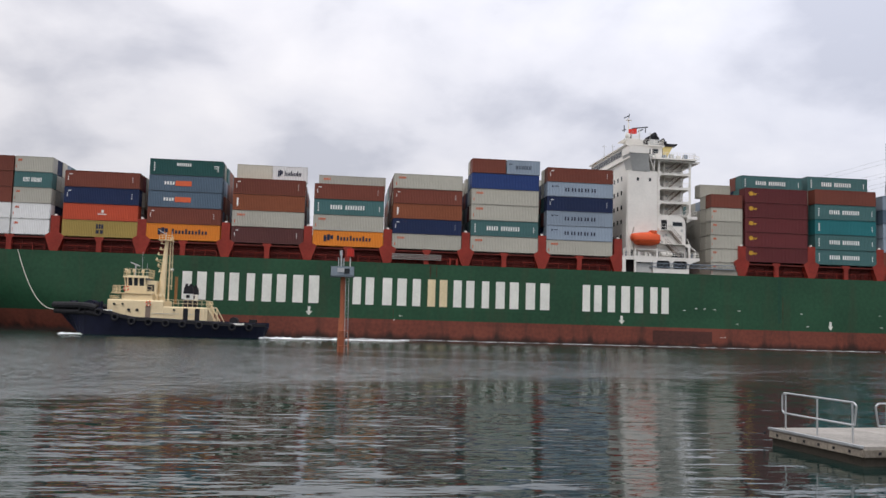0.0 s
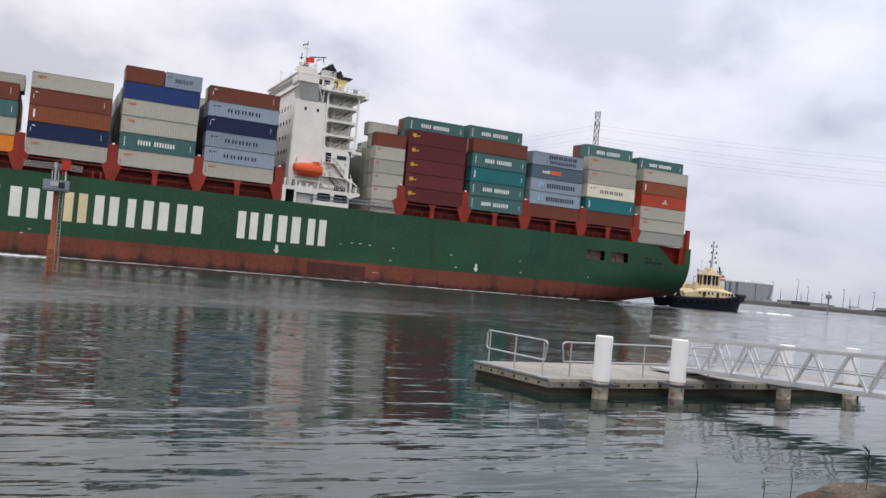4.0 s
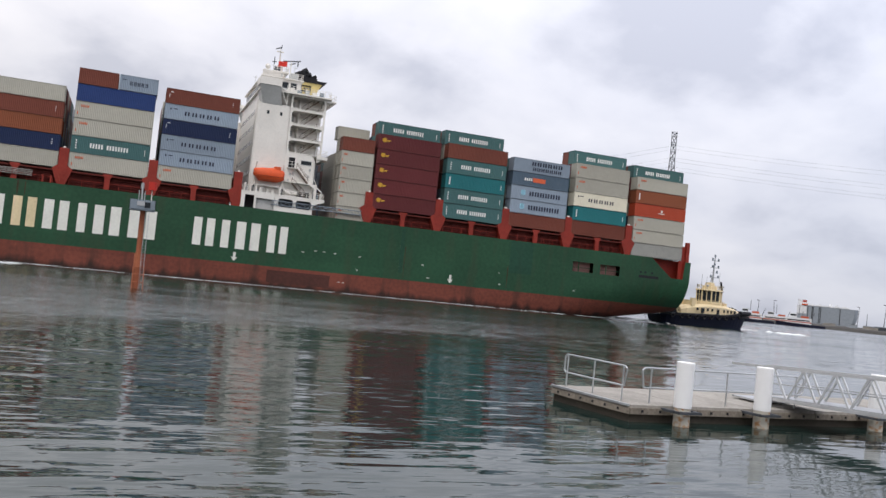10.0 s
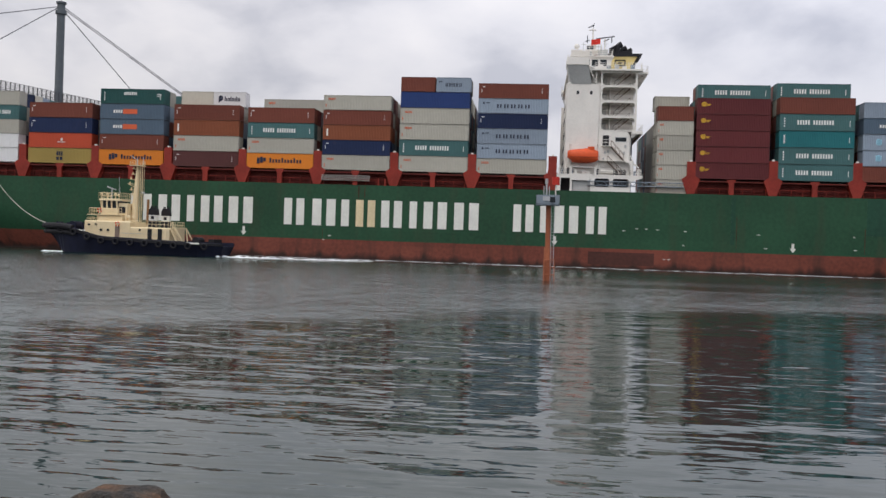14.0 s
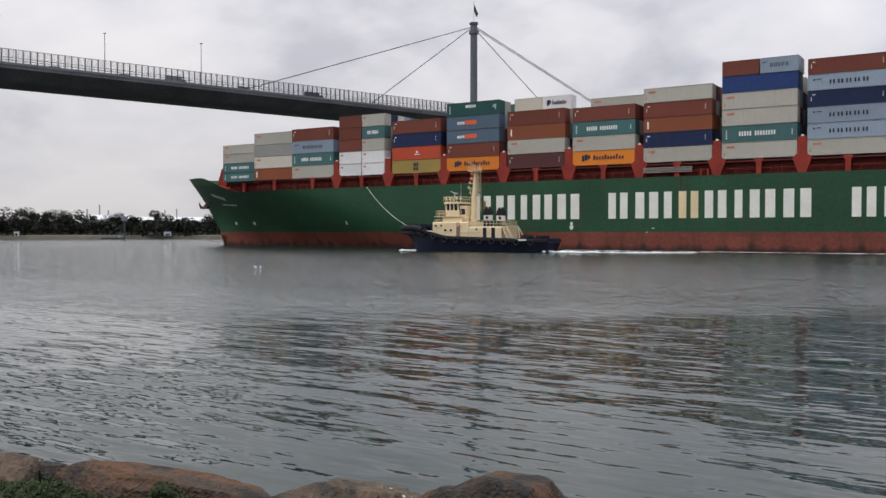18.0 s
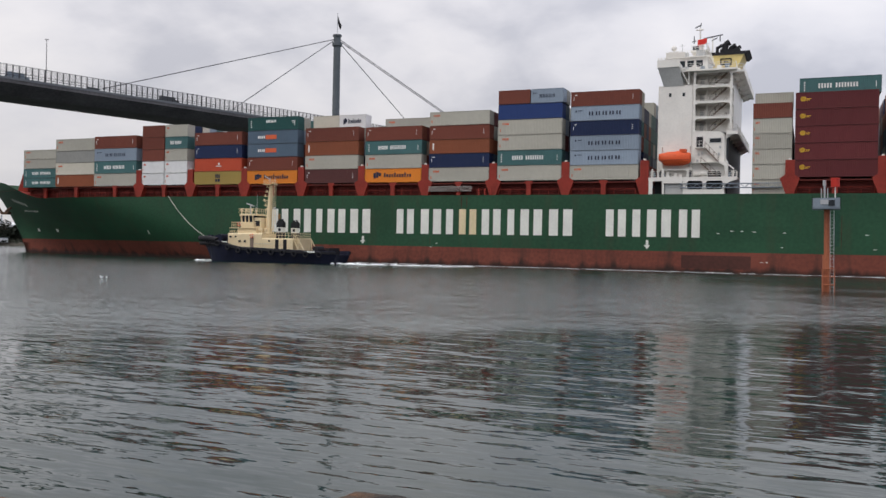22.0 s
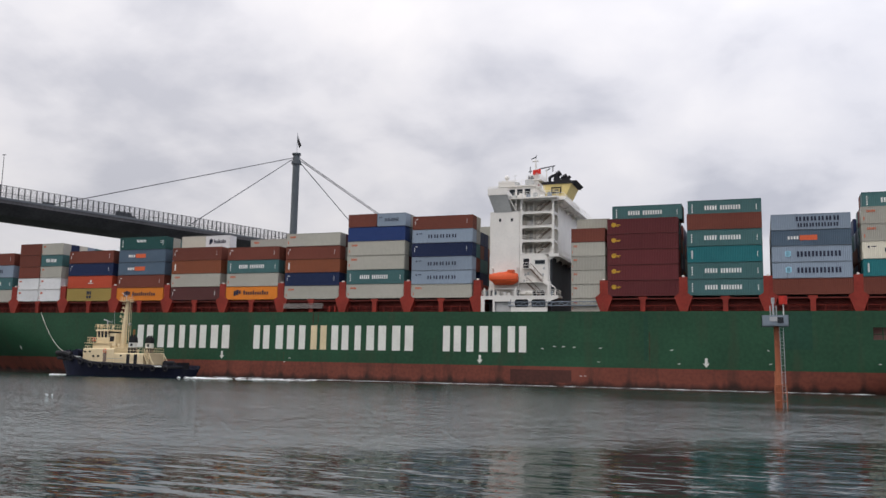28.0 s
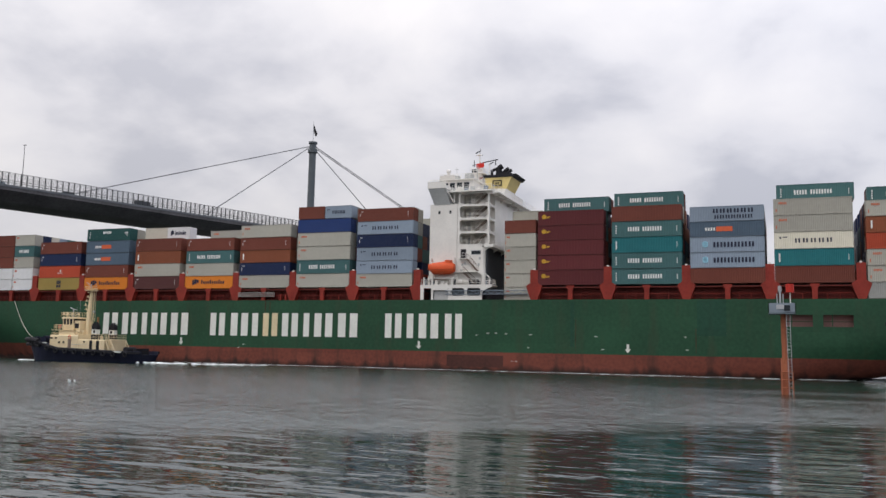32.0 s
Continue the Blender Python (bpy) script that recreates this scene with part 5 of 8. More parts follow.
# ---- tugs ----
def tug(name, label, bow_x, stern_x, beam, sheer_bow, sheer_mid, sheer_stern):
    """A tug whose bow points to -x: hull, rubber fender, tyres."""
    root = empty(name)
    tagged(root, label, "tugboat")
    L = stern_x - bow_x
    bm = bmesh.new()
    rings, top = [], []
    N = 26
    for k in range(N + 1):
        f = k / N
        x = bow_x + L * f
        hb = beam / 2 * min(1, (1 - (1 - min(1, f / 0.32)) ** 2.2) ** 0.7) * (1 - 0.45 * clamp((f - 0.82) / 0.18) ** 2.2)
        hb = max(hb, 0.25)
        rise = clamp((0.42 - f) / 0.27)
        z = sheer_mid + (sheer_bow - sheer_mid) * rise * rise * (3 - 2 * rise) + (sheer_stern - sheer_mid) * clamp((f - 0.45) / 0.4)
        rake = 4.6 * clamp(1 - f / 0.18) ** 1.3 - 0.9 * clamp((f - 0.9) / 0.1) ** 2
        ww = hb * 0.86
        rings.append([(x + rake, -ww * 0.9, -1.5), (x + rake * 0.72, -ww, 0), (x + rake * 0.12, -hb, z - 0.6), (x, -hb, z), (x, -hb + 0.15, z), (x, -hb + 0.2, z - 0.7),
                      (x, hb - 0.2, z - 0.7), (x, hb - 0.15, z), (x, hb, z), (x + rake * 0.12, hb, z - 0.6), (x + rake * 0.72, ww, 0), (x + rake, ww * 0.9, -1.5)])
        top.append((x, hb, z))
    loft(bm, rings)
    bm.faces.new([v for v in bm.verts[:12]])
    bm.verts.ensure_lookup_table()
    bm.faces.new([bm.verts[i] for i in range(len(bm.verts) - 12, len(bm.verts))][::-1])
    bmesh.ops.recalc_face_normals(bm, faces=bm.faces)
    hull = part("hull", bm, M_NAVY, root, "dark navy hull with low stern")
    # rubbing strake
    bm = bmesh.new()
    loft(bm, [[(x, -hb - 0.22, z - 0.55), (x, -hb - 0.22, z - 0.15), (x, -hb + 0.05, z - 0.1), (x, -hb + 0.05, z - 0.6)] for x, hb, z in top])
    loft(bm, [[(x, hb + 0.22, z - 0.55), (x, hb - 0.05, z - 0.6), (x, hb - 0.05, z - 0.1), (x, hb + 0.22, z - 0.15)] for x, hb, z in top])
    part("rubbing_strake", bm, M_BLACK, hull)
    # tyres along the side
    tyre = bmesh.new()
    n, m = 14, 6
    vs = [[tyre.verts.new(((0.42 + 0.16 * math.cos(b * math.tau / m)) * math.cos(a * math.tau / n), 0.16 * math.sin(b * math.tau / m), (0.42 + 0.16 * math.cos(b * math.tau / m)) * math.sin(a * math.tau / n)))
           for b in range(m)] for a in range(n)]
    for a in range(n):
        for b in range(m):
            tyre.faces.new((vs[a][b], vs[(a + 1) % n][b], vs[(a + 1) % n][(b + 1) % m], vs[a][(b + 1) % m]))
    first = part("tyre_fender", tyre, M_BLACK, hull, "black tyre fender")
    x, hb, z = top[4]
    first.location = (x, -hb - 0.3, z - 0.8)
    for k in (6, 8, 10, 12, 14, 16, 18, 20, 22, 24):
        x, hb, z = top[k]
        for s in (-1, 1):
            t = new("tyre_fender", first.data)
            t.parent = hull
            t.location = (x, s * (hb + 0.3), z - 0.7)
    # two thick rubber rolls bent round the bow
    for dx, spread, dz, r in ((-0.3, 1.0, -0.1, 0.5), (-0.1, 0.95, -1.0, 0.4)):
        path = [Vector((x + dx, -hb * spread, z + dz)) for x, hb, z in top[6::-1]] + [Vector((x + dx, hb * spread, z + dz)) for x, hb, z in top[:7]]
        rings = []
        for k, p in enumerate(path):
            d = (path[min(k + 1, len(path) - 1)] - path[max(k - 1, 0)]).normalized()
            u = d.cross(Vector((0, 0, 1))).normalized()
            w = u.cross(d)
            rings.append([p + (u * math.cos(i * math.tau / 10) + w * math.sin(i * math.tau / 10)) * r for i in range(10)])
        bm = bmesh.new()
        loft(bm, rings)
        bm.verts.ensure_lookup_table()
        bm.faces.new(bm.verts[:10])
        bm.faces.new(bm.verts[-10:])
        bmesh.ops.recalc_face_normals(bm, faces=bm.faces[:])
        part("bow_fender", bm, M_BLACK, hull, "thick black rubber bow fender")
    return root, hull


def tug_one():
    root, hull = tug("tugboat", "navy and cream harbour tug with tall mast, alongside the ship", -15.4, 15.7, 9.6, 4.3, 2.7, 2.3)
    S = lambda n, m, *d, par=None, label="": boxes(n, m, par or root, *d, label=label)
    # deckhouse: low fore part, taller middle, long after part
    bm = bmesh.new()

    def block(xs, z0, z1, w, nose=0.0):
        rings = []
        for x, f in xs:
            ww = w * f
            rings.append([(x, -ww, z0), (x, ww, z0), (x, ww, z1 - 0.18), (x, ww - 0.18, z1), (x, -ww + 0.18, z1), (x, -ww, z1 - 0.18)])
        i = len(bm.verts)
        loft(bm, rings)
        bm.verts.ensure_lookup_table()
        bm.faces.new(bm.verts[i:i + 6][::-1])
        bm.faces.new(bm.verts[-6:])
    block([(-7.6, 0.72), (-7.3, 0.82), (-5.0, 0.95), (0.6, 1.0)], 1.6, 5.25, 3.5)
    block([(0.6, 0.98), (6.5, 0.96), (7.0, 0.88)], 1.6, 4.4, 3.5)
    block([(-5.7, 0.85), (-5.3, 1.0), (-1.2, 1.0)], 5.2, 6.25, 2.6)
    bmesh.ops.recalc_face_normals(bm, faces=bm.faces)
    dh = part("deckhouse", bm, M_CREAM, root, "cream painted deckhouse")
    for x, z, w in ((-6.4, 4.55, 0.34), (-4.3, 3.75, 0.42), (-3.1, 3.75, 0.42), (-5.2, 4.6, 0.3), (2.2, 3.9, 0.34), (3.9, 3.8, 0.34)):
        bm = bmesh.new()
        add_tube(bm, (x, -3.56, z), (x, -3.2, z), w / 2, n=12)
        part("porthole", bm, M_GLASS, dh)
    S("door", M_STAIR, (-1.9, -1.2, -3.56, -3.4, 2.6, 4.4), par=dh)
    for x in (3.5, 5.2):
        S("doorway", M_BLACK, (x, x + 0.7, -3.45, -3.3, 2.4, 4.2), par=dh)
    for x0, x1, y in ((-1.0, 3.0, -3.6), (4.3, 5.1, -3.55)):
        S("hand_rail", M_STEEL, (x0, x1, y, y + 0.05, 3.3, 3.36), par=dh)
    # wheelhouse with sloping glass and a deep roof
    def rim(z, x0, x1, w):
        return [(x0, -w * 0.72, z), (x0 + 0.5, -w, z), (x1, -w, z), (x1, w, z), (x0 + 0.5, w, z), (x0, w * 0.72, z)]
    bm = bmesh.new()
    loft(bm, [rim(6.2, -5.5, -2.3, 1.95), rim(7.3, -5.5, -2.3, 1.95), rim(7.32, -5.35, -2.45, 1.8)])
    loft(bm, [rim(8.55, -5.5, -2.35, 1.85), rim(8.55, -5.85, -2.0, 2.15), rim(8.85, -5.75, -2.05, 2.1), rim(8.9, -5.4, -2.3, 1.8)])
    bm.verts.ensure_lookup_table()
    bm.faces.new(bm.verts[-6:])
    wh = part("wheelhouse", bm, M_CREAM, root, "cream wheelhouse with dark raked windows")
    bm = bmesh.new()
    loft(bm, [rim(7.3, -5.36, -2.46, 1.8), rim(8.56, -5.55, -2.4, 1.84)])
    part("window", bm, M_GLASS, wh)
    for x in (-5.0, -4.2, -3.4, -2.5):
        for y in (-1.9, 1.78):
            bm = bmesh.new()
            add_tube(bm, (x, y + 0.06, 7.25), (x - 0.08, y + 0.04, 8.6), 0.13, n=6)
            part("window_post", bm, M_CREAM, wh)
    for y in (-1.35, -0.45, 0.45, 1.35):
        bm = bmesh.new()
        add_tube(bm, (-5.4, y, 7.25), (-5.62, y, 8.6), 0.11, n=6)
        part("window_post", bm, M_CREAM, wh)
    rail_line("roof_rail", M_CREAM, root, [(-5.6, 2.0, 8.9), (-5.6, -2.0, 8.9), (-2.0, -2.0, 8.9), (-2.0, 2.0, 8.9)], h=0.95, step=0.7, r=0.035)
    rail_line("bridge_rail", M_CREAM, root, [(-5.9, -2.75, 6.25), (-7.0, -2.3, 6.25), (-7.0, 2.3, 6.25)], h=1.05, step=0.6, r=0.035)
    rail_line("bridge_rail", M_CREAM, root, [(-5.9, -2.75, 6.25), (-1.3, -2.75, 6.25)], h=1.05, step=0.75, r=0.035)
    S("bridge_floor", M_CREAM, (-7.1, -1.2, -2.85, 2.85, 6.15, 6.27))
    S("chart_room", M_CREAM, (-2.4, -0.9, -1.6, 1.6, 6.2, 8.2))
    # Flat black patch painting the shade of the open space abaft the wheelhouse
    S("dark_recess", M_BLACK, (-2.2, -1.2, -1.66, -1.58, 6.6, 7.6))
    rail_line("after_rail", M_CREAM, root, [(0.7, -3.3, 4.4), (6.8, -3.1, 4.4), (6.9, 3.0, 4.4)], h=1.0, step=0.65, r=0.035)
    rail_line("fore_rail", M_CREAM, root, [(-5.8, -2.9, 5.25), (-7.3, -2.4, 5.25), (-7.3, 2.4, 5.25)], h=0.5, step=0.7, r=0.03)
    # radar scanner, searchlights and horn on the wheelhouse roof
    bm = bmesh.new()
    add_tube(bm, (-4.4, 0, 8.9), (-4.4, 0, 10.6), 0.12, n=6)
    add_tube(bm, (-5.1, -0.3, 10.9), (-3.8, 0.3, 10.4), 0.09, n=6)
    add_tube(bm, (-3.6, 1, 8.9), (-3.7, 1, 12.6), 0.03, n=5)
    add_tube(bm, (-2.5, -1, 8.9), (-2.5, -1, 10.8), 0.035, n=5)
    part("aerial", bm, M_STEEL, root)
    for x, y in ((-5.3, -1.6), (-4.2, -1.7), (-2.9, -1.7), (-3.4, 0.5)):
        bm = bmesh.new()
        add_tube(bm, (x, y, 8.9), (x, y, 9.5), 0.07, n=6)
        add_tube(bm, (x - 0.2, y, 9.6), (x + 0.15, y, 9.6), 0.2, n=10)
        part("searchlight", bm, M_CREAM, root)
    for x, y, z in ((-4.95, -2.85, 6.9), (-1.5, -3.62, 4.75)):
        bm = bmesh.new()
        n, m_ = 16, 6
        vs = [[bm.verts.new((x + (0.33 + 0.09 * math.cos(b * math.tau / m_)) * math.cos(a * math.tau / n), y + 0.09 * math.sin(b * math.tau / m_), z + (0.33 + 0.09 * math.cos(b * math.tau / m_)) * math.sin(a * math.tau / n))) for b in range(m_)] for a in range(n)]
        for a in range(n):
            for b in range(m_):
                bm.faces.new((vs[a][b], vs[(a + 1) % n][b], vs[(a + 1) % n][(b + 1) % m_], vs[a][(b + 1) % m_])).material_index = 1 if a % 4 == 0 else 0
        part("lifebuoy", bm, [M_ORANGE, M_LETTER], root, "orange and white lifebuoy")
    # mast: thick tapered trunk with arms, ladder cage behind it
    bm = bmesh.new()
    add_tube(bm, (-0.45, 0, 5.0), (0.0, 0, 14.4), 0.62, 0.26, n=12)
    add_box(bm, -1.1, 0.9, -0.9, 0.9, 14.4, 14.52)
    for z, l in ((13.9, 0.9), (13.0, 1.0), (12.2, 1.3), (11.4, 1.5), (10.5, 1.2), (9.6, 1.0)):
        add_box(bm, -l, 0.1, -0.35, 0.35, z, z + 0.08)
        add_tube(bm, (-l + 0.15, 0, z + 0.05), (-l + 0.15, 0, z + 0.4), 0.12, n=8)
    add_tube(bm, (-1.2, 0, 10.5), (-0.2, 0, 9.9), 0.06, n=5)
    add_tube(bm, (-1.5, 0, 11.4), (-0.2, 0, 10.8), 0.06, n=5)
    mast = part("mast", bm, M_CREAM, root, "cream trunk mast with lamp arms")
    bm = bmesh.new()
    for y in (-0.3, 0.3):
        add_tube(bm, (0.62, y, 5.0), (0.55, y, 14.9), 0.05, n=5)
        add_tube(bm, (1.0, y, 7.0), (0.9, y, 14.9), 0.035, n=5)
    for k in range(25):
        z = 5.3 + k * 0.38
        add_tube(bm, (0.6, -0.3, z), (0.6, 0.3, z), 0.03, n=4)
        if k % 3 == 0 and z > 7:
            add_tube(bm, (0.58, -0.3, z), (0.98, -0.3, z), 0.035, n=4)
            add_tube(bm, (0.98, -0.3, z), (0.98, 0.3, z), 0.035, n=4)
            add_tube(bm, (-0.1, 0, z), (0.6, 0, z), 0.04, n=4)
    part("ladder_cage", bm, M_CREAM, mast)
    rail_line("top_rail", M_CREAM, mast, [(-1.0, -0.8, 14.5), (0.8, -0.8, 14.5), (0.8, 0.8, 14.5)], h=0.7, step=0.5, r=0.03)
    for name, *tubes in (("radar_scanner", ((-1.4, 0, 16.1), (-0.2, 0, 15.4), 0.06), ((-0.2, 0, 14.5), (-0.2, 0, 15.7), 0.07)),
                         ("whip_aerial", ((0.6, 0.5, 14.5), (0.6, 0.5, 15.9), 0.04)), ("mast_lamp", ((0.75, 0, 10.0), (1.15, 0, 10.0), 0.22))):
        bm = bmesh.new()
        for p, q, r in tubes:
            add_tube(bm, p, q, r, n=8)
        part(name, bm, M_STEEL, mast)
    # twin funnels, one on each side of the after house
    for y in (-2.9, 1.9):
        bm = bmesh.new()
        add_box(bm, 3.3, 4.7, y, y + 1.0, 4.3, 5.5, 1)
        add_box(bm, 3.35, 4.65, y + 0.05, y + 0.95, 5.5, 6.4, 0)
        v = [[bm.verts.new((xx, yy, zz)) for xx, yy in ((a, y), (b, y), (b, y + 1), (a, y + 1))] for a, b, zz in ((3.3, 4.7, 6.4), (3.35, 4.65, 7.2), (3.6, 4.4, 7.6))]
        for p, q in zip(v, v[1:]):
            for k in range(4):
                bm.faces.new((p[k], p[(k + 1) % 4], q[(k + 1) % 4], q[k])).material_index = 1
        bm.faces.new(v[0][::-1]).material_index = 1
        bm.faces.new(v[2]).material_index = 1
        f = part("funnel", bm, [M_LETTER, M_BLACK], root, "white funnel with a black top")
        bm = bmesh.new()
        for x in (3.6, 4.2):
            add_tube(bm, (x, y + 0.5, 7.3), (x + 0.1, y + 0.5, 7.9), 0.2, n=8)
        part("exhaust", bm, M_BLACK, f)
        boxes("funnel_emblem", M_BLACK, f, (3.75, 4.25, y + 0.0, y + 0.06, 5.72, 6.22))
    bm = bmesh.new()
    add_tube(bm, (1.6, 0.6, 4.8), (1.6, 0.6, 9.0), 0.22, n=10)
    part("wooden_post", bm, mat("varnished_brown_post", (0.24, 0.12, 0.045), 0.6), root, "brown upright post")
    # anchor windlass and winch on the fore deck
    bm = bmesh.new()
    add_tube(bm, (-10.4, -1.3, 4.3), (-10.4, 1.3, 4.3), 0.75, n=14)
    add_box(bm, -11.2, -9.6, -1.6, -1.3, 3.0, 4.8)
    add_box(bm, -11.2, -9.6, 1.3, 1.6, 3.0, 4.8)
    for x in (-13.2, -12.4, -8.8):
        add_tube(bm, (x, -0.8, 3.4), (x, -0.8, 4.9), 0.2, n=8)
    add_tube(bm, (-13.2, -0.8, 4.7), (-12.4, -0.8, 4.7), 0.16, n=8)
    part("tow_winch", bm, M_NAVY, root)
    # stairs and frames at the after end of the house
    slope_flight("stair", root, M_CREAM, (7.1, -3.0, 4.3), (8.2, -3.0, 2.3), 0.7, 7)
    bm = bmesh.new()
    for y in (-2.2, 2.2):
        add_tube(bm, (7.9, y, 1.8), (7.6, y, 4.4), 0.1, n=6)
        add_tube(bm, (7.6, y, 4.4), (9.0, y, 2.0), 0.08, n=6)
    add_tube(bm, (7.6, -2.2, 4.4), (7.6, 2.2, 4.4), 0.1, n=6)
    part("tow_frame", bm, M_CREAM, root, "cream tubular tow frame")
    bm = bmesh.new()
    add_tube(bm, (10.6, -1.2, 2.5), (10.6, 1.2, 2.5), 0.6, n=12)
    add_box(bm, 9.6, 11.8, -1.6, 1.6, 1.6, 2.1)
    add_box(bm, 13.0, 13.9, -1.8, 1.8, 1.6, 2.8)
    part("after_winch", bm, M_BLACK, root)
    for x, y, s in ((0.0, -2.6, 0.5), (0.35, -1.9, 0.4), (-0.6, -2.4, 0.35)):
        bm = bmesh.new()
        add_tube(bm, (x, y, 5.0), (x, y, 5.9), 0.16, n=8)
        add_tube(bm, (x, y, 5.8), (x - 0.2, y, 6.15), 0.28 * s / 0.5, n=10)
        part("cowl_vent", bm, M_CREAM, root)
    S("name_bar", M_LETTER, (-8.6, -8.2, -4.72, -4.6, 3.55, 3.75), par=hull)
    S("name_bar", M_LETTER, (-7.9, -6.3, -4.75, -4.6, 3.45, 3.68), par=hull)
    S("stern_bar", M_LETTER, (10.6, 12.6, -4.95, -4.7, 1.95, 2.2), par=hull)
    return root


def tug_two():
    root, hull = tug("tugboat", "navy and cream escort tug with round wheelhouse, astern of the ship", -10.0, 15.5, 10.0, 3.9, 3.0, 2.6)
    S = lambda n, m, *d, par=None, label="": boxes(n, m, par or root, *d, label=label)
    bm = bmesh.new()
    prof = [(-6.8, 1.2, 3.7), (-6.1, 2.4, 4.1), (-4.5, 3.2, 4.5), (-1.6, 3.4, 5.0), (3, 3.3, 5.1), (5.5, 3.0, 4.8), (8.5, 2.6, 4.3), (9.6, 2.0, 3.9)]
    loft(bm, [[(x, -w, 1.4), (x, w, 1.4), (x, w, z - 0.5), (x, w - 0.7, z), (x, -w + 0.7, z), (x, -w, z - 0.5)] for x, w, z in prof])
    bmesh.ops.contextual_create(bm, geom=[v for v in bm.verts if v.co.x < -6.7])
    bmesh.ops.contextual_create(bm, geom=[v for v in bm.verts if v.co.x > 9.5])
    bmesh.ops.recalc_face_normals(bm, faces=bm.faces)
    dh = part("deckhouse", bm, M_CREAM, root, "cream painted deckhouse sloping to the bow")
    for x, w in ((-4.2, 0.4), (-3.2, 0.4), (-2.2, 0.4), (-1.2, 0.4), (0.3, 0.7), (2.0, 0.4), (3.2, 0.4), (4.4, 0.7), (6.0, 0.4)):
        for y in (-3.46, 3.2):
            S("porthole" if w < 0.5 else "doorway", M_GLASS, (x, x + w, y, y + 0.26, 3.5 if w < 0.5 else 3.0, 4.1), par=dh)
    for y in (-3.42, 3.36):
        S("hand_rail", M_STEEL, (-4.5, 6.0, y, y + 0.05, 4.22, 4.28), par=dh)
    # dark round lights on the sloping front
    for y in (-1.5, -0.5, 0.5, 1.5):
        for x, z in ((-5.4, 4.4), (-4.6, 4.6)):
            bm = bmesh.new()
            add_tube(bm, (x, y, z - 0.3), (x - 0.2, y, z + 0.2), 0.26, n=10)
            part("deck_light", bm, M_BLACK, dh)

    def eight(rx, ry, z, cx=0.9):
        return [(cx + rx * math.cos(a), ry * math.sin(a), z) for a in [math.pi / 8 + k * math.pi / 4 for k in range(8)]]

    bm = bmesh.new()
    loft(bm, [eight(3.3, 2.9, 4.7), eight(3.2, 2.8, 5.75), eight(2.9, 2.5, 5.75)])
    loft(bm, [eight(2.7, 2.4, 8.2), eight(3.35, 3.0, 8.2), eight(3.25, 2.9, 8.5), eight(0.2, 0.2, 8.6)])
    wh = part("wheelhouse", bm, M_CREAM, root, "eight-sided cream wheelhouse with large windows")
    low, high = eight(2.9, 2.55, 5.75), eight(2.95, 2.6, 8.2)
    for k in range(8):
        bm = bmesh.new()
        q = [low[k], low[(k + 1) % 8], high[(k + 1) % 8], high[k]]
        bm.faces.new([bm.verts.new(p) for p in q])
        r = bmesh.ops.extrude_face_region(bm, geom=bm.faces[:])
        bmesh.ops.translate(bm, verts=[e for e in r["geom"] if isinstance(e, bmesh.types.BMVert)], vec=Vector((0.9 - (q[0][0] + q[1][0]) / 2, -(q[0][1] + q[1][1]) / 2, 0)) * 0.03)
        bmesh.ops.recalc_face_normals(bm, faces=bm.faces[:])
        part("window", bm, M_GLASS, wh)
        for f in (0.0, 0.5):
            a, c = Vector(low[k]).lerp(Vector(low[(k + 1) % 8]), f), Vector(high[k]).lerp(Vector(high[(k + 1) % 8]), f)
            bm = bmesh.new()
            add_tube(bm, a - Vector((0, 0, 0.05)), c + Vector((0, 0, 0.05)), 0.17 if f == 0 else 0.1, n=6)
            part("window_post", bm, M_CREAM, wh)
    # upper tier: stepped housing, funnels, lamps and rails on the wheelhouse roof
    bm = bmesh.new()
    loft(bm, [eight(1.9, 1.6, 8.5), eight(1.75, 1.5, 9.3), eight(1.2, 1.1, 9.35), eight(1.1, 1.0, 10.1), eight(0.1, 0.1, 10.2)])
    part("roof_housing", bm, M_CREAM, root)
    for x, y in ((-1.4, -1.9), (-1.7, 0.3), (-1.2, 2.0), (2.9, 1.9), (3.3, -1.2)):
        bm = bmesh.new()
        add_tube(bm, (x, y, 8.5), (x, y, 9.2), 0.07, n=6)
        add_tube(bm, (x - 0.2, y, 9.35), (x + 0.2, y, 9.35), 0.22, n=10)
        part("searchlight", bm, M_STEEL, root)
    for y in (-1.9, 1.3):
        bm = bmesh.new()
        add_tube(bm, (-1.6, y, 8.3), (-1.2, y, 9.9), 0.26, 0.22, n=10)
        add_tube(bm, (-1.2, y, 9.9), (-1.05, y, 10.5), 0.22, 0.2, n=10)
        part("exhaust", bm, M_BLACK, root, "black exhaust pipe")
    S("equipment_box", M_CREAM, (5.2, 6.6, -1.6, 1.6, 4.6, 5.7))
    S("equipment_box", M_CREAM, (-3.2, -2.4, -1.3, 1.3, 4.8, 5.6))
    for y in (-2.8, 1.6):
        S("funnel", M_CREAM, (6.4, 7.3, y + 0.2, y + 1.0, 4.3, 6.2))
    rail_line("roof_rail", M_CREAM, root, [(p[0], p[1], 8.5) for p in eight(3.0, 2.7, 0) + eight(3.0, 2.7, 0)[:1]], h=0.9, step=0.9)
    rail_line("bridge_rail", M_CREAM, root, [(p[0], p[1], 5.0) for p in eight(4.0, 3.3, 0) + eight(4.0, 3.3, 0)[:1]], h=0.95, step=0.9)
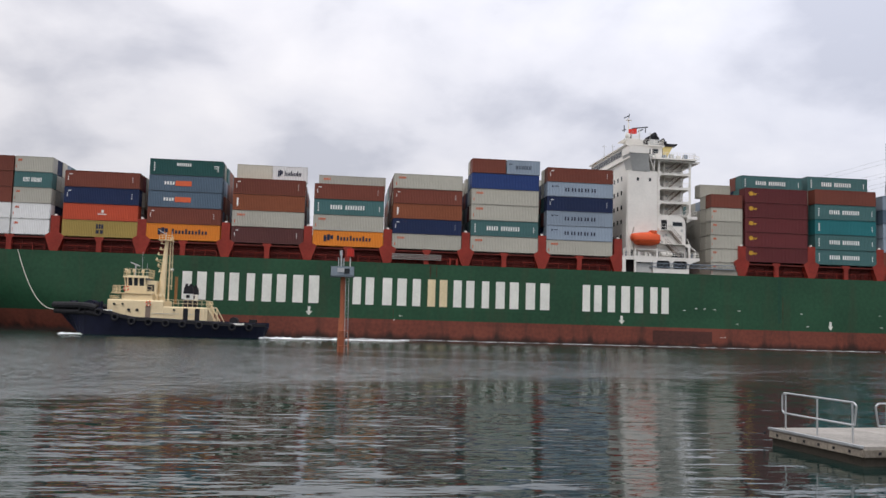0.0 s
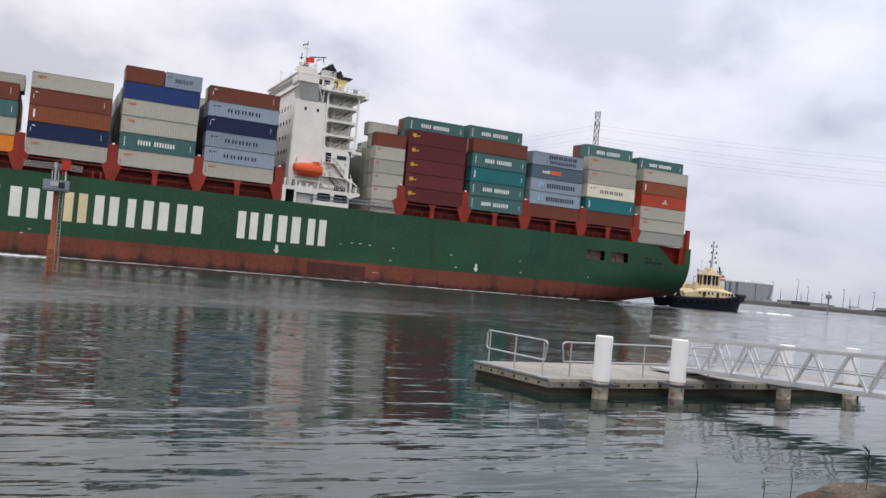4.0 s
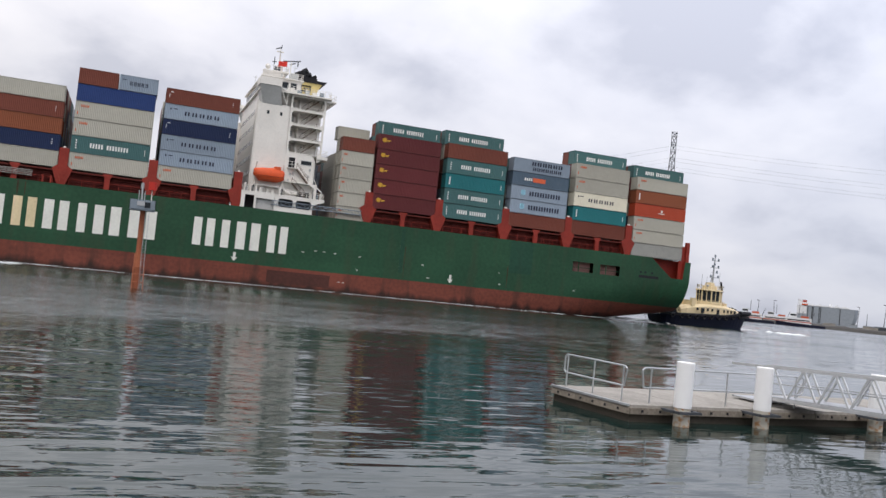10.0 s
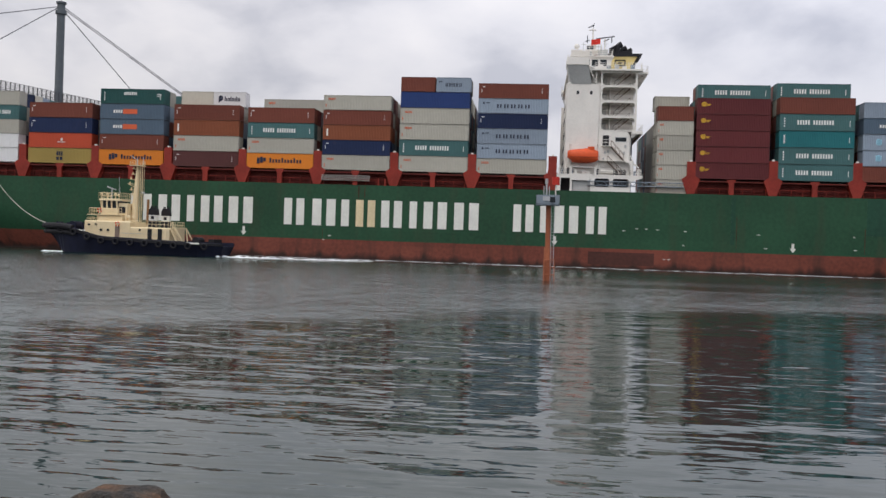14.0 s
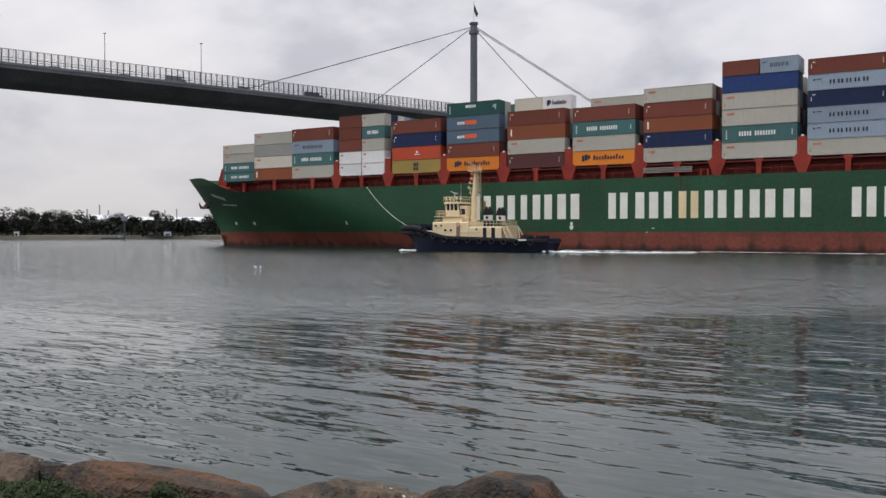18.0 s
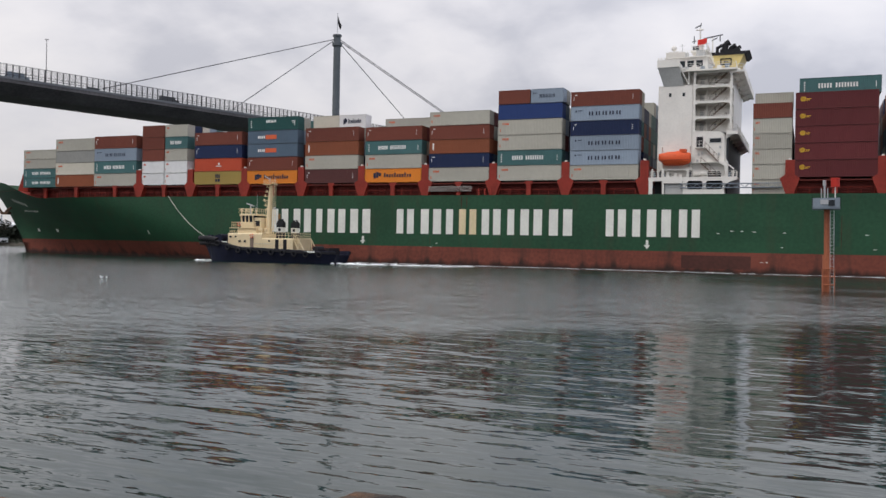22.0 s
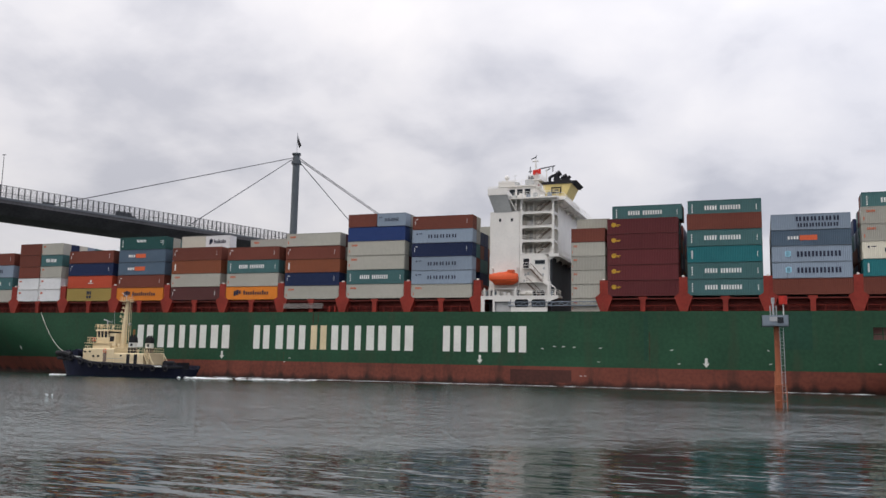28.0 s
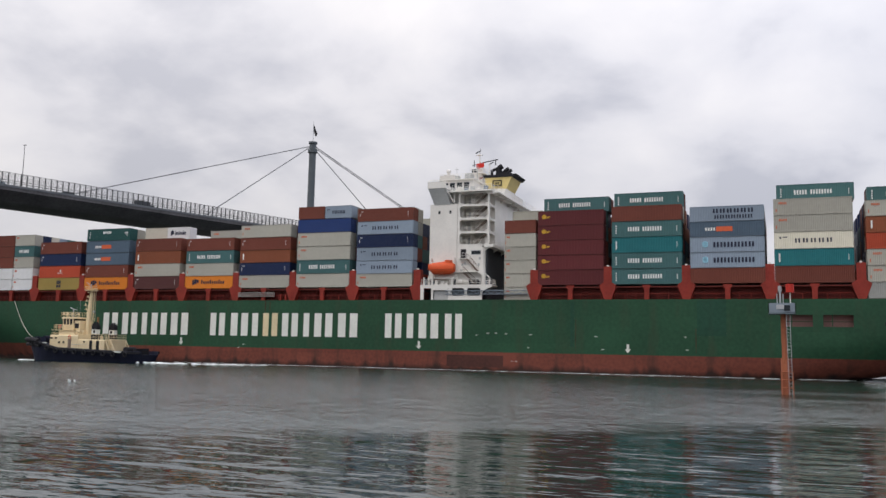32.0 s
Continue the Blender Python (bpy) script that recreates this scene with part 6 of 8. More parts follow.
    rail_line("deck_rail", M_CREAM, root, [(4.8, 2.6, 4.9), (9.2, 2.2, 4.1), (9.2, -2.2, 4.1)], h=0.9, step=0.9)
    # mast with lamps on short arms
    bm = bmesh.new()
    add_tube(bm, (0.3, 0, 9.8), (0.1, 0, 16.2), 0.24, 0.1, n=8)
    add_tube(bm, (0.9, 0, 10.0), (0.2, 0, 13.0), 0.09, n=6)
    for z, w in ((15.2, 0.9), (13.6, 1.0), (12.4, 0.7), (11.3, 1.1)):
        add_box(bm, -w, w, -0.12, 0.12, z, z + 0.12)
    mast = part("mast", bm, M_STEEL, root, "slim grey mast with lamp arms")
    for x, z in ((-0.9, 15.4), (0.7, 15.5), (0.1, 16.3), (-1.0, 13.8), (0.6, 13.8), (-0.7, 12.6), (0.1, 14.4), (-1.1, 11.5), (0.9, 11.5)):
        bm = bmesh.new()
        add_tube(bm, (x, 0, z - 0.2), (x, 0, z + 0.4), 0.2, n=8)
        part("lamp", bm, M_GREYSTEEL, mast)
    for x, y, h in ((-0.6, 1.3, 12.6), (2.2, -1.4, 12.0), (3.0, 1.5, 11.4)):
        bm = bmesh.new()
        add_tube(bm, (x, y, 8.4), (x, y, h), 0.035, n=5)
        part("whip_aerial", bm, M_STEEL, root)
    for y in (-1.5, 0.8):
        bm = bmesh.new()
        add_tube(bm, (10.8, y, 3.0), (10.8, y + 0.7, 3.0), 0.9, n=14)
        part("tow_winch", bm, M_BLACK, root)
    bm = bmesh.new()
    for y in (-1.6, 1.6):
        add_tube(bm, (9.8, y, 1.8), (11.2, y, 5.0), 0.16, n=8)
        add_tube(bm, (11.2, y, 5.0), (12.6, y, 2.0), 0.16, n=8)
    add_tube(bm, (11.2, -1.6, 5.0), (11.2, 1.6, 5.0), 0.2, n=8)
    part("tow_frame", bm, M_CREAM, root, "cream tow staple frame")
    return root


TUG_A, TUG_B = tug_one(), tug_two()


def tug_a_pose(t):
    rel = np.interp(t, [0, 6, 12, 16, 20, 24, 28, 32], [-76.9, -72.8, -69.4, -68.0, -67.6, -66.9, -67.6, -66.8])
    return ship_pose(t) @ pose(float(rel), -15, -FLOAT)


def tug_b_pose(t):
    rel = np.interp(t, [0, 2, 3, 6, 8, 11, 20, 32], [117.0, 114.9, 113.9, 111.1, 110.3, 110.6, 110.0, 109.5])
    return ship_pose(t) @ pose(float(rel), 15, -FLOAT, 0, 0, 180)


TUG_A.matrix_basis, TUG_B.matrix_basis = tug_a_pose(0), tug_b_pose(0)


# ---- tow rope and foam ----
def rope(name, a, b, sag, r, material, parent=None, n=14):
    bm = bmesh.new()
    a, b = Vector(a), Vector(b)
    pts = [a.lerp(b, k / n) - Vector((0, 0, sag * 4 * (k / n) * (1 - k / n))) for k in range(n + 1)]
    d = (b - a).normalized()
    u = d.orthogonal().normalized()
    v = d.cross(u)
    loft(bm, [[p + (u * math.cos(k * math.tau / 6) + v * math.sin(k * math.tau / 6)) * r for k in range(6)] for p in pts])
    return part(name, bm, material, parent)


M_ROPE = mat("pale_rope", (0.48, 0.47, 0.40), 0.8)

LINKS, LINK = 14, 2.1


def tow_curve(t):
    """The hanging line between the ship's side and the tug's bow, in the ship's space: points at even steps along it."""
    a = Vector((-103.7, -0.05, 13.1))
    b = (ship_pose(t).inverted() @ tug_a_pose(t)) @ Vector((-14.2, 0.0, 4.3))
    sag = float(np.interp(t, [0, 12, 20, 26, 32], [4.0, 2.0, 0.9, 1.6, 1.5]))
    return [a.lerp(b, k / LINKS) - Vector((0, 0, sag * 4 * (k / LINKS) * (1 - k / LINKS))) for k in range(LINKS + 1)]


def link_pose(p, q):
    return Matrix.Translation((p + q) / 2) @ (q - p).to_track_quat("X", "Z").to_matrix().to_4x4()


tow = empty("tow_rope", ship_pose(0))
tagged(tow, "pale slack tow rope between the ship and the tug", "rope")
tow_links = []
for p, q in zip(tow_curve(0), tow_curve(0)[1:]):
    bm = bmesh.new()
    add_tube(bm, (-LINK / 2 - 0.02, 0, 0), (LINK / 2 + 0.02, 0, 0), 0.055, n=8)
    tow_links.append(part("rope_length", bm, M_ROPE, tow))
    tow_links[-1].matrix_basis = link_pose(p, q)

M_FOAM = mat("white_foam", (0.75, 0.78, 0.78), 0.9, vary=0.2, scale=6)


def foam(name, label, spots, seed, crest=0.12):
    """Low broken patches of froth on the water, each (x, y, length, width)."""
    bm = bmesh.new()
    r = random.Random(seed)
    for x, y, l, w in spots:
        n = 9
        c = bm.verts.new((x, y, 0.05 + crest * w * r.uniform(0.3, 1.2)))
        ring = []
        for k in range(n):
            a = k * math.tau / n
            s = r.uniform(0.6, 1.15)
            ring.append(bm.verts.new((x + math.cos(a) * l / 2 * s, y + math.sin(a) * w / 2 * s, 0.015)))
        for k in range(n):
            bm.faces.new((c, ring[k], ring[(k + 1) % n]))
    return tagged(part(name, bm, M_FOAM), label, "foam", kind="stuff")


rf = random.Random(9)
spots = []
x = -56.0
while x < 92:
    l = rf.uniform(0.8, 3.2)
    y = near_y(min(x, 76), 0.0)
    if rf.random() < (0.95 if x < 45 else 0.6):
        spots.append((x, y - rf.uniform(0.03, 0.16), l * 1.5, rf.uniform(0.04, 0.15)))
    if rf.random() < (0.3 if x < 0 else 0.1):
        spots.append((x, y - rf.uniform(0.25, 0.9), l, rf.uniform(0.1, 0.3)))
    x += l * rf.uniform(0.6, 1.1)
for k in range(26):
    spots.append((rf.uniform(76, 95), rf.uniform(6, 20), rf.uniform(1, 4), rf.uniform(0.5, 1.6)))
hull_foam = foam("hull_wash", "thin line of white wash along the ship's waterline", spots, 3)
spots = [(-13.0 + rf.uniform(-0.9, 2.6), rf.uniform(-4.9, 0.2), rf.uniform(0.6, 1.9), rf.uniform(0.25, 0.75)) for k in range(44)]
spots += [(14.5 + k * 0.42, rf.uniform(-3.5, 0.5) + 0.12 * k, rf.uniform(0.8, 3.0), rf.uniform(0.35, 1.1) * (1 - k / 80)) for k in range(56)]
tug_foam = foam("tug_wash", "white bow wave and stern wash of the tug", spots, 4, 0.3)
spots = [(12 + k * 2.2 + rf.uniform(-1, 1), -3 - k * 0.35 + rf.uniform(-2, 2), rf.uniform(2, 7), rf.uniform(0.5, 1.6)) for k in range(46)]
spots += [(rf.uniform(-26, -18), rf.uniform(-4, 4), rf.uniform(2, 5), rf.uniform(0.8, 2)) for k in range(12)]
spots += [(-18 + k * 1.5, -5.9 - rf.uniform(0, 0.5), rf.uniform(1, 3), 0.5) for k in range(20)]
wake_foam = foam("wake_wash", "long streaks of white wake behind the second tug", spots, 6, 0.2)
hull_foam.matrix_basis = ship_pose(0) @ pose(0, 0, -FLOAT)

# ---- channel beacon ----
def beacon():
    root = empty("channel_beacon", pose(1.0, 88.8, 0, 0, -0.8, 0) @ Matrix.Scale(1.05, 4))
    tagged(root, "orange-red steel channel beacon with grey platform and lantern", "beacon")
    bm = bmesh.new()
    add_tube(bm, (0, 0, -3), (0, 0, 3.2), 0.34, n=14)
    add_tube(bm, (0, 0, 3.2), (0, 0, 7.2), 0.23, n=14)
    part("post", bm, M_POLE, root, "rust-stained orange steel post")
    bm = bmesh.new()
    for x in (0.26, 0.56):
        add_tube(bm, (x, -0.3, -0.5), (x, -0.3, 7.3), 0.024, n=6)
    for k in range(24):
        add_tube(bm, (0.26, -0.3, 0.1 + 0.3 * k), (0.56, -0.3, 0.1 + 0.3 * k), 0.014, n=5)
    part("ladder", bm, M_STEEL, root)
    bm = bmesh.new()
    for x in (-0.35, 0.15, 0.62):
        add_tube(bm, (x, -0.5, -0.8), (x, -0.5, 2.0), 0.05, n=6)
    for z in (0.6, 1.3, 2.0):
        add_tube(bm, (-0.35, -0.5, z), (0.62, -0.5, z), 0.05, n=6)
    part("boat_fender", bm, M_POLE, root, "red tubular boat landing")
    pl = boxes("platform", M_GREYSTEEL, root, (-1.2, 1.05, -1.0, 1.0, 7.15, 7.25), (-1.2, 1.05, -1.0, -0.95, 7.2, 8.1), (-1.2, 1.05, 0.95, 1.0, 7.2, 8.1), (-1.2, -1.15, -1, 1, 7.2, 8.1), (1.0, 1.05, -1, 1, 7.2, 8.1),
               label="blue-grey sheeted platform")
    boxes("cabinet", M_STEEL, pl, (-0.55, 0.1, -1.06, -1.0, 7.55, 7.95))
    boxes("solar_panel", M_GLASS, pl, (0.1, 0.6, -1.06, -1.02, 7.4, 7.9))
    bm = bmesh.new()
    add_tube(bm, (-0.2, 0, 7.2), (-0.2, 0, 9.4), 0.09, n=8)
    add_tube(bm, (-0.2, 0, 9.2), (-0.2, 0, 9.7), 0.16, n=10)
    for x in (-0.45, 0.05):
        add_tube(bm, (x, 0, 8.0), (x, 0, 9.0), 0.05, n=6)
    part("lantern", bm, M_STEEL, root)
    bm = bmesh.new()
    add_tube(bm, (0.65, 0, 7.2), (0.65, 0, 9.2), 0.05, n=6)
    part("signal_post", bm, M_WHITE, root)
    bm = bmesh.new()
    add_tube(bm, (0.65, 0, 9.1), (0.65, 0, 9.85), 0.36, n=14)
    part("topmark", bm, mat("red_topmark_paint", (0.45, 0.03, 0.02), 0.6), root, "red can-shaped topmark")


beacon()


# ---- floating jetty ----
def jetty():
    root = empty("floating_pontoon", pose(13.52, 21.34, 0, 0, 0, 7))
    tagged(root, "grey concrete floating pontoon with timber fascia", "pontoon")
    L, W = 15.2, 3.85
    boxes("float", mat("wet_dark_concrete", (0.062, 0.052, 0.040), 0.85, vary=0.35, scale=2, bump=0.4, grime=(0.05, 0.045, 0.035, 0.5, 0.7)), root, (0.08, L, 0.08, W, -0.5, 0.26))
    n = 6
    for k in range(n):
        a, b = L * k / n, L * (k + 1) / n - 0.02
        bm = bmesh.new()
        add_box(bm, a, b, 0, W, 0.42, 0.5)
        part("deck_slab", bm, M_CONC, root)
    M_FASCIA = mat("weathered_fascia", (0.22, 0.19, 0.155), 0.85, vary=0.35, scale=3, bump=0.4)
    for k in range(n):
        a, b = L * k / n, L * (k + 1) / n - 0.03
        boxes("fascia", M_FASCIA, root, (a, b, -0.05, 0.05, 0.24, 0.42))
    for k in range(3):
        a, b = W * k / 3, W * (k + 1) / 3 - 0.02
        boxes("fascia", M_FASCIA, root, (-0.05, 0.05, a, b, 0.24, 0.42))
    boxes("edge_trim", M_STEEL, root, (-0.08, 0.02, 0, W, 0.46, 0.52))
    for k in range(22):
        boxes("fixing", M_BLACK, root, (0.4 + k * 0.66, 0.47 + k * 0.66, -0.07, -0.045, 0.3, 0.37))
    for k in range(7):
        boxes("fixing", M_BLACK, root, (-0.07, -0.045, 0.4 + k * 0.6, 0.47 + k * 0.6, 0.3, 0.37))

    def loop_rail(p, q):
        p, q = Vector(p), Vector(q)
        bm = bmesh.new()
        up = Vector((0, 0, 1))
        d = (q - p).normalized()
        pts = [p + up * 0.45 + d * 0.08, p + up * 0.95, p + up * 1.03 + d * 0.1, q + up * 1.03 - d * 0.1, q + up * 0.95, q + up * 0.53, q + up * 0.45 - d * 0.08, p + up * 0.45 + d * 0.08]
        for a, b in zip(pts, pts[1:]):
            add_tube(bm, a, b, 0.026, n=8)
        m = max(2, round((q - p).length / 1.6))
        for k in range(m + 1):
            f = 0.05 + 0.9 * k / m
            c = p.lerp(q, f)
            add_tube(bm, c, c + up * 1.03, 0.024, n=8)
        part("handrail", bm, M_STEEL, root, "galvanised tube handrail")

    loop_rail((0.3, 0.6, 0.5), (0.3, W - 0.15, 0.5))
    loop_rail((0.75, 0.45, 0.5), (7.5, 0.45, 0.5))
    for u in (1.57, 4.75, 10.0, 13.8):
        boxes("pile_guide", M_DARKSTEEL, root, (u - 0.42, u - 0.29, -0.78, 0.0, 0.38, 0.45), (u + 0.29, u + 0.42, -0.78, 0.0, 0.38, 0.45), (u - 0.42, u + 0.42, -0.80, -0.70, 0.38, 0.45))
    M_PILE = mat("rust_streaked_pile", (0.52, 0.49, 0.42), 0.7, vary=0.2, scale=2, grime=(0.34, 0.14, 0.03, 0.47, 0.85))
    M_SLEEVE = mat("white_plastic_sleeve", (0.80, 0.80, 0.80), 0.45, vary=0.03)
    for u in (1.57, 4.75, 10.0, 13.8):
        p = root.matrix_basis @ Vector((u, -0.43, 0))
        pile = empty("mooring_pile", pose(p.x, p.y, 0))
        tagged(pile, "white sleeved mooring pile with rusty foot", "pile", "piles of the jetty")
        bm = bmesh.new()
        add_tube(bm, (0, 0, -2), (0, 0, 0.55), 0.235, n=40)
        part("foot", bm, M_PILE, pile)
        bm = bmesh.new()
        add_tube(bm, (0, 0, 0.53), (0, 0, 1.82), 0.255, n=40)
        add_tube(bm, (0, 0, 1.82), (0, 0, 1.84), 0.255, 0.235, n=40)
        part("sleeve", bm, M_SLEEVE, pile, "smooth white plastic sleeve")
    # gangway
    g = empty("gangway", pose(19.75, 23.4, 0.0))
    tagged(g, "aluminium truss gangway from the pontoon to the bank", "gangway")
    A, B = Vector((0, 0, 0.72)), Vector((0.9, -17, 1.45))
    boxes("walkway_end", M_STEEL, g, (-0.1, 1.6, 0, 1.2, 0.56, 0.62))
    bm = bmesh.new()
    vs = [bm.verts.new(p) for p in (A, A + Vector((1.5, 0, 0)), B + Vector((1.5, 0, 0)), B)]
    bm.faces.new(vs)
    r = bmesh.ops.extrude_face_region(bm, geom=bm.faces[:])
    bmesh.ops.translate(bm, verts=[e for e in r["geom"] if isinstance(e, bmesh.types.BMVert)], vec=(0, 0, 0.08))
    part("walkway", bm, M_STEEL, g, "grey grated walkway")
    M_ALU = mat("dull_aluminium", (0.55, 0.56, 0.57), 0.45, metal=0.5)
    for dx in (0, 1.5):
        a, b = A + Vector((dx, 0, 0)), B + Vector((dx, 0, 0))
        up = Vector((0, 0, 1.02))
        bm = bmesh.new()
        add_tube(bm, a, b, 0.07, n=4)
        part("bottom_chord", bm, M_ALU, g)
        bm = bmesh.new()
        add_tube(bm, a + up + (a - b).normalized() * 1.35, b + up, 0.06, n=4)
        part("top_chord", bm, M_ALU, g)
        m = 14
        for k in range(m):
            p, q = a.lerp(b, k / m), a.lerp(b, (k + 0.5) / m)
            e = a.lerp(b, (k + 1) / m)
            bm = bmesh.new()
            add_tube(bm, p, q + up, 0.042, n=4)
            add_tube(bm, q + up, e, 0.042, n=4)
            part("brace", bm, M_ALU, g)
        bm = bmesh.new()
        add_tube(bm, a + up * 0.5, b + up * 0.5, 0.02, n=6)
        part("mid_rail", bm, M_STEEL, g)


jetty()


# ---- road bridge ----
def road_bridge():
    root = empty("cable_stayed_bridge", pose(-207.6, 360.7, -0.3))
    tagged(root, "dark steel cable-stayed road bridge high over the river", "bridge")
    d = Vector((63.4, 185.5, 0)).normalized()
    n = Vector((d.y, -d.x, 0))
    S0, S1 = -640, 430
    H = 14.0

    def ring(s, shape):
        c = d * s
        return [c + n * w + Vector((0, 0, z)) for w, z in shape]
    bm = bmesh.new()
    loft(bm, [ring(s, ((H, 56.6), (H, 55.0), (8.5, 51.7), (-8.5, 51.7), (-H, 55.0), (-H, 56.6))) for s in (S0, -430, -215, 0, 215, S1)])
    part("girder", bm, mat("girder_grey_steel", (0.115, 0.108, 0.112), 0.7, vary=0.3, scale=0.3), root, "dark box girder")
    bm = bmesh.new()
    loft(bm, [ring(s, ((H + 0.25, 56.9), (H + 0.25, 56.1), (H, 56.1), (H, 56.9))) for s in (S0, 0, S1)])
    part("edge_beam", bm, mat("pale_parapet", (0.16, 0.17, 0.18), 0.7), root)
    # safety fence along both edges
    M_FENCE = mat("dark_fence_steel", (0.055, 0.056, 0.062), 0.6)
    for side in (1, -1):
        bm = bmesh.new()
        s = S0
        while s < S1:
            p = d * s + n * H * side
            add_box(bm, p.x - 0.13, p.x + 0.13, p.y - 0.13, p.y + 0.13, 56.6, 61.0)
            s += 2.1
        tagged(part("fence", bm, M_FENCE, root), kind="stuff")
        bm = bmesh.new()
        for z in (57.6, 58.4, 61.0):
            a, b = d * S0 + n * H * side, d * S1 + n * H * side
            add_tube(bm, a + Vector((0, 0, z)), b + Vector((0, 0, z)), 0.1, n=4)
        part("fence_rail", bm, M_FENCE, root)
    bm = bmesh.new()
    s = S0
    while s < S1:
        p = d * s + n * H
        for k in range(1, 6):
            q = p + d * (2.1 * k / 6)
            add_tube(bm, q + Vector((0, 0, 56.9)), q + Vector((0, 0, 60.9)), 0.055, n=3)
        s += 2.1
    tagged(part("fence_mesh", bm, M_FENCE, root), kind="stuff")
    # pylon
    bm = bmesh.new()
    add_tube(bm, (0, 0, 50), (0, 0, 97.5), 1.75, 1.65, n=20)
    add_tube(bm, (0, 0, 97.5), (0, 0, 99.0), 2.3, 2.3, n=20)
    add_tube(bm, (0, 0, 99.0), (0, 0, 102.0), 1.6, 1.6, n=20)
    add_tube(bm, (0, 0, 102.0), (0, 0, 102.8), 2.1, 2.1, n=20)
    part("pylon", bm, mat("grey_pylon_paint", (0.105, 0.12, 0.13), 0.6), root, "grey steel pylon")
    boxes("pier", M_CONC, root, (-5, 5, -3, 3, -5, 50.5))
    for s in (-330, 300):
        c = d * s
        boxes("pier", M_CONC, root, (c.x - 5, c.x + 5, c.y - 3, c.y + 3, -5, 50.5))
    bm = bmesh.new()
    add_tube(bm, (0, 0, 102), (0, 0, 113), 0.14, n=6)
    part("flagpole", bm, M_STEEL, root)
    bm = bmesh.new()
    cloth = [(0.12, 111.8), (0.12, 108.4), (0.9, 106.3), (1.5, 105.2), (2.3, 106.8), (1.1, 109.3)]
    for y0, y1 in ((-0.04, 0.0), (0.0, 0.04)):
        bm.faces.new([bm.verts.new((x, y0 if y0 else y1, z)) for x, z in (cloth if y0 else cloth[::-1])])
    bm.verts.ensure_lookup_table()
    for k in range(6):
        bm.faces.new([bm.verts[i] for i in (k, (k + 1) % 6, 6 + (4 - k) % 6, 6 + (5 - k) % 6)])
    bmesh.ops.recalc_face_normals(bm, faces=bm.faces[:])
    part("flag", bm, M_BLACK, root, "dark flag hanging from the pylon's pole")
    M_CABLE = mat("cable_grey", (0.10, 0.105, 0.115), 0.6)
    for s in (-124, -61.5, 65, 134):
        for off in (-0.7, 0.7):
            if s < 100 and off > 0:
                continue
            bm = bmesh.new()
            add_tube(bm, Vector((0, 0, 101)) + n * off, d * s + n * off + Vector((0, 0, 57)), 0.18, n=6)
            part("stay_cable", bm, M_CABLE, root)
    # lamp posts
    for s, h in ((-208, 71), (-175.5, 70.2), (-141.5, 71.5), (-244, 71)):
        p = d * s + n * (H - 1)
        bm = bmesh.new()
        add_tube(bm, p + Vector((0, 0, 56.6)), p + Vector((0, 0, h)), 0.14, 0.09, n=6)
        if s == -176:
            add_tube(bm, p + Vector((0, 0, 60.5)), p + Vector((0, 0, 63)), 0.4, n=8)
        else:
            add_box(bm, p.x - 0.6, p.x + 0.6, p.y - 0.2, p.y + 0.2, h, h + 0.2)
        part("lamp_post", bm, M_DARKSTEEL, root)
    # traffic behind the fence
    for s, l, h, mt in ((-222, 9, 3.2, M_DARKSTEEL), (-208, 4.3, 1.5, M_GREYSTEEL), (-149, 7.5, 3.0, M_GREYSTEEL), (-122, 5, 2.0, M_DARKSTEEL), (-167, 4.4, 1.6, M_DARKSTEEL), (-92, 8, 3.0, M_DARKSTEEL), (-60, 4.4, 1.5, M_STEEL), (-190, 4.5, 1.5, M_DARKSTEEL)):
        q = root.matrix_basis @ (d * s + n * 8 + Vector((0, 0, 56.62)))
        v = empty("van" if h > 2 else "car", Matrix.Translation(q) @ Matrix.Rotation(math.atan2(d.y, d.x), 4, "Z"))
        tagged(v, "grey " + ("van" if h > 2 else "car") + " on the bridge roadway behind the fence", "vehicle")
        bm = bmesh.new()
        add_box(bm, -l / 2, l / 2, -0.9, 0.9, 0.4, h * 0.6)
        add_box(bm, -l / 2 + 0.2, l * 0.28, -0.85, 0.85, h * 0.6, h)
        part("body", bm, mt, v)
        for wx in (-l * 0.32, l * 0.32):
            for wy in (-0.9, 0.75):
                bm = bmesh.new()
                add_tube(bm, (wx, wy, 0.36), (wx, wy + 0.15, 0.36), 0.36, n=10)
                part("wheel", bm, M_BLACK, v)


road_bridge()


# ---- far shores ----
M_SOIL = mat("dry_bank_soil", (0.085, 0.076, 0.060), 0.95, vary=0.3, scale=0.3)
M_LEAF = mat("dark_foliage", (0.017, 0.020, 0.0135), 0.9, vary=0.5, scale=2)
M_SCRUB = mat("grey_green_scrub", (0.034, 0.036, 0.025), 0.95, vary=0.4, scale=1)
M_BARK = mat("bark", (0.08, 0.06, 0.045), 0.9)


def polar(az, dist, z=0.0):
    a = radians(az)
    return Vector((math.sin(a) * dist, math.cos(a) * dist, z))


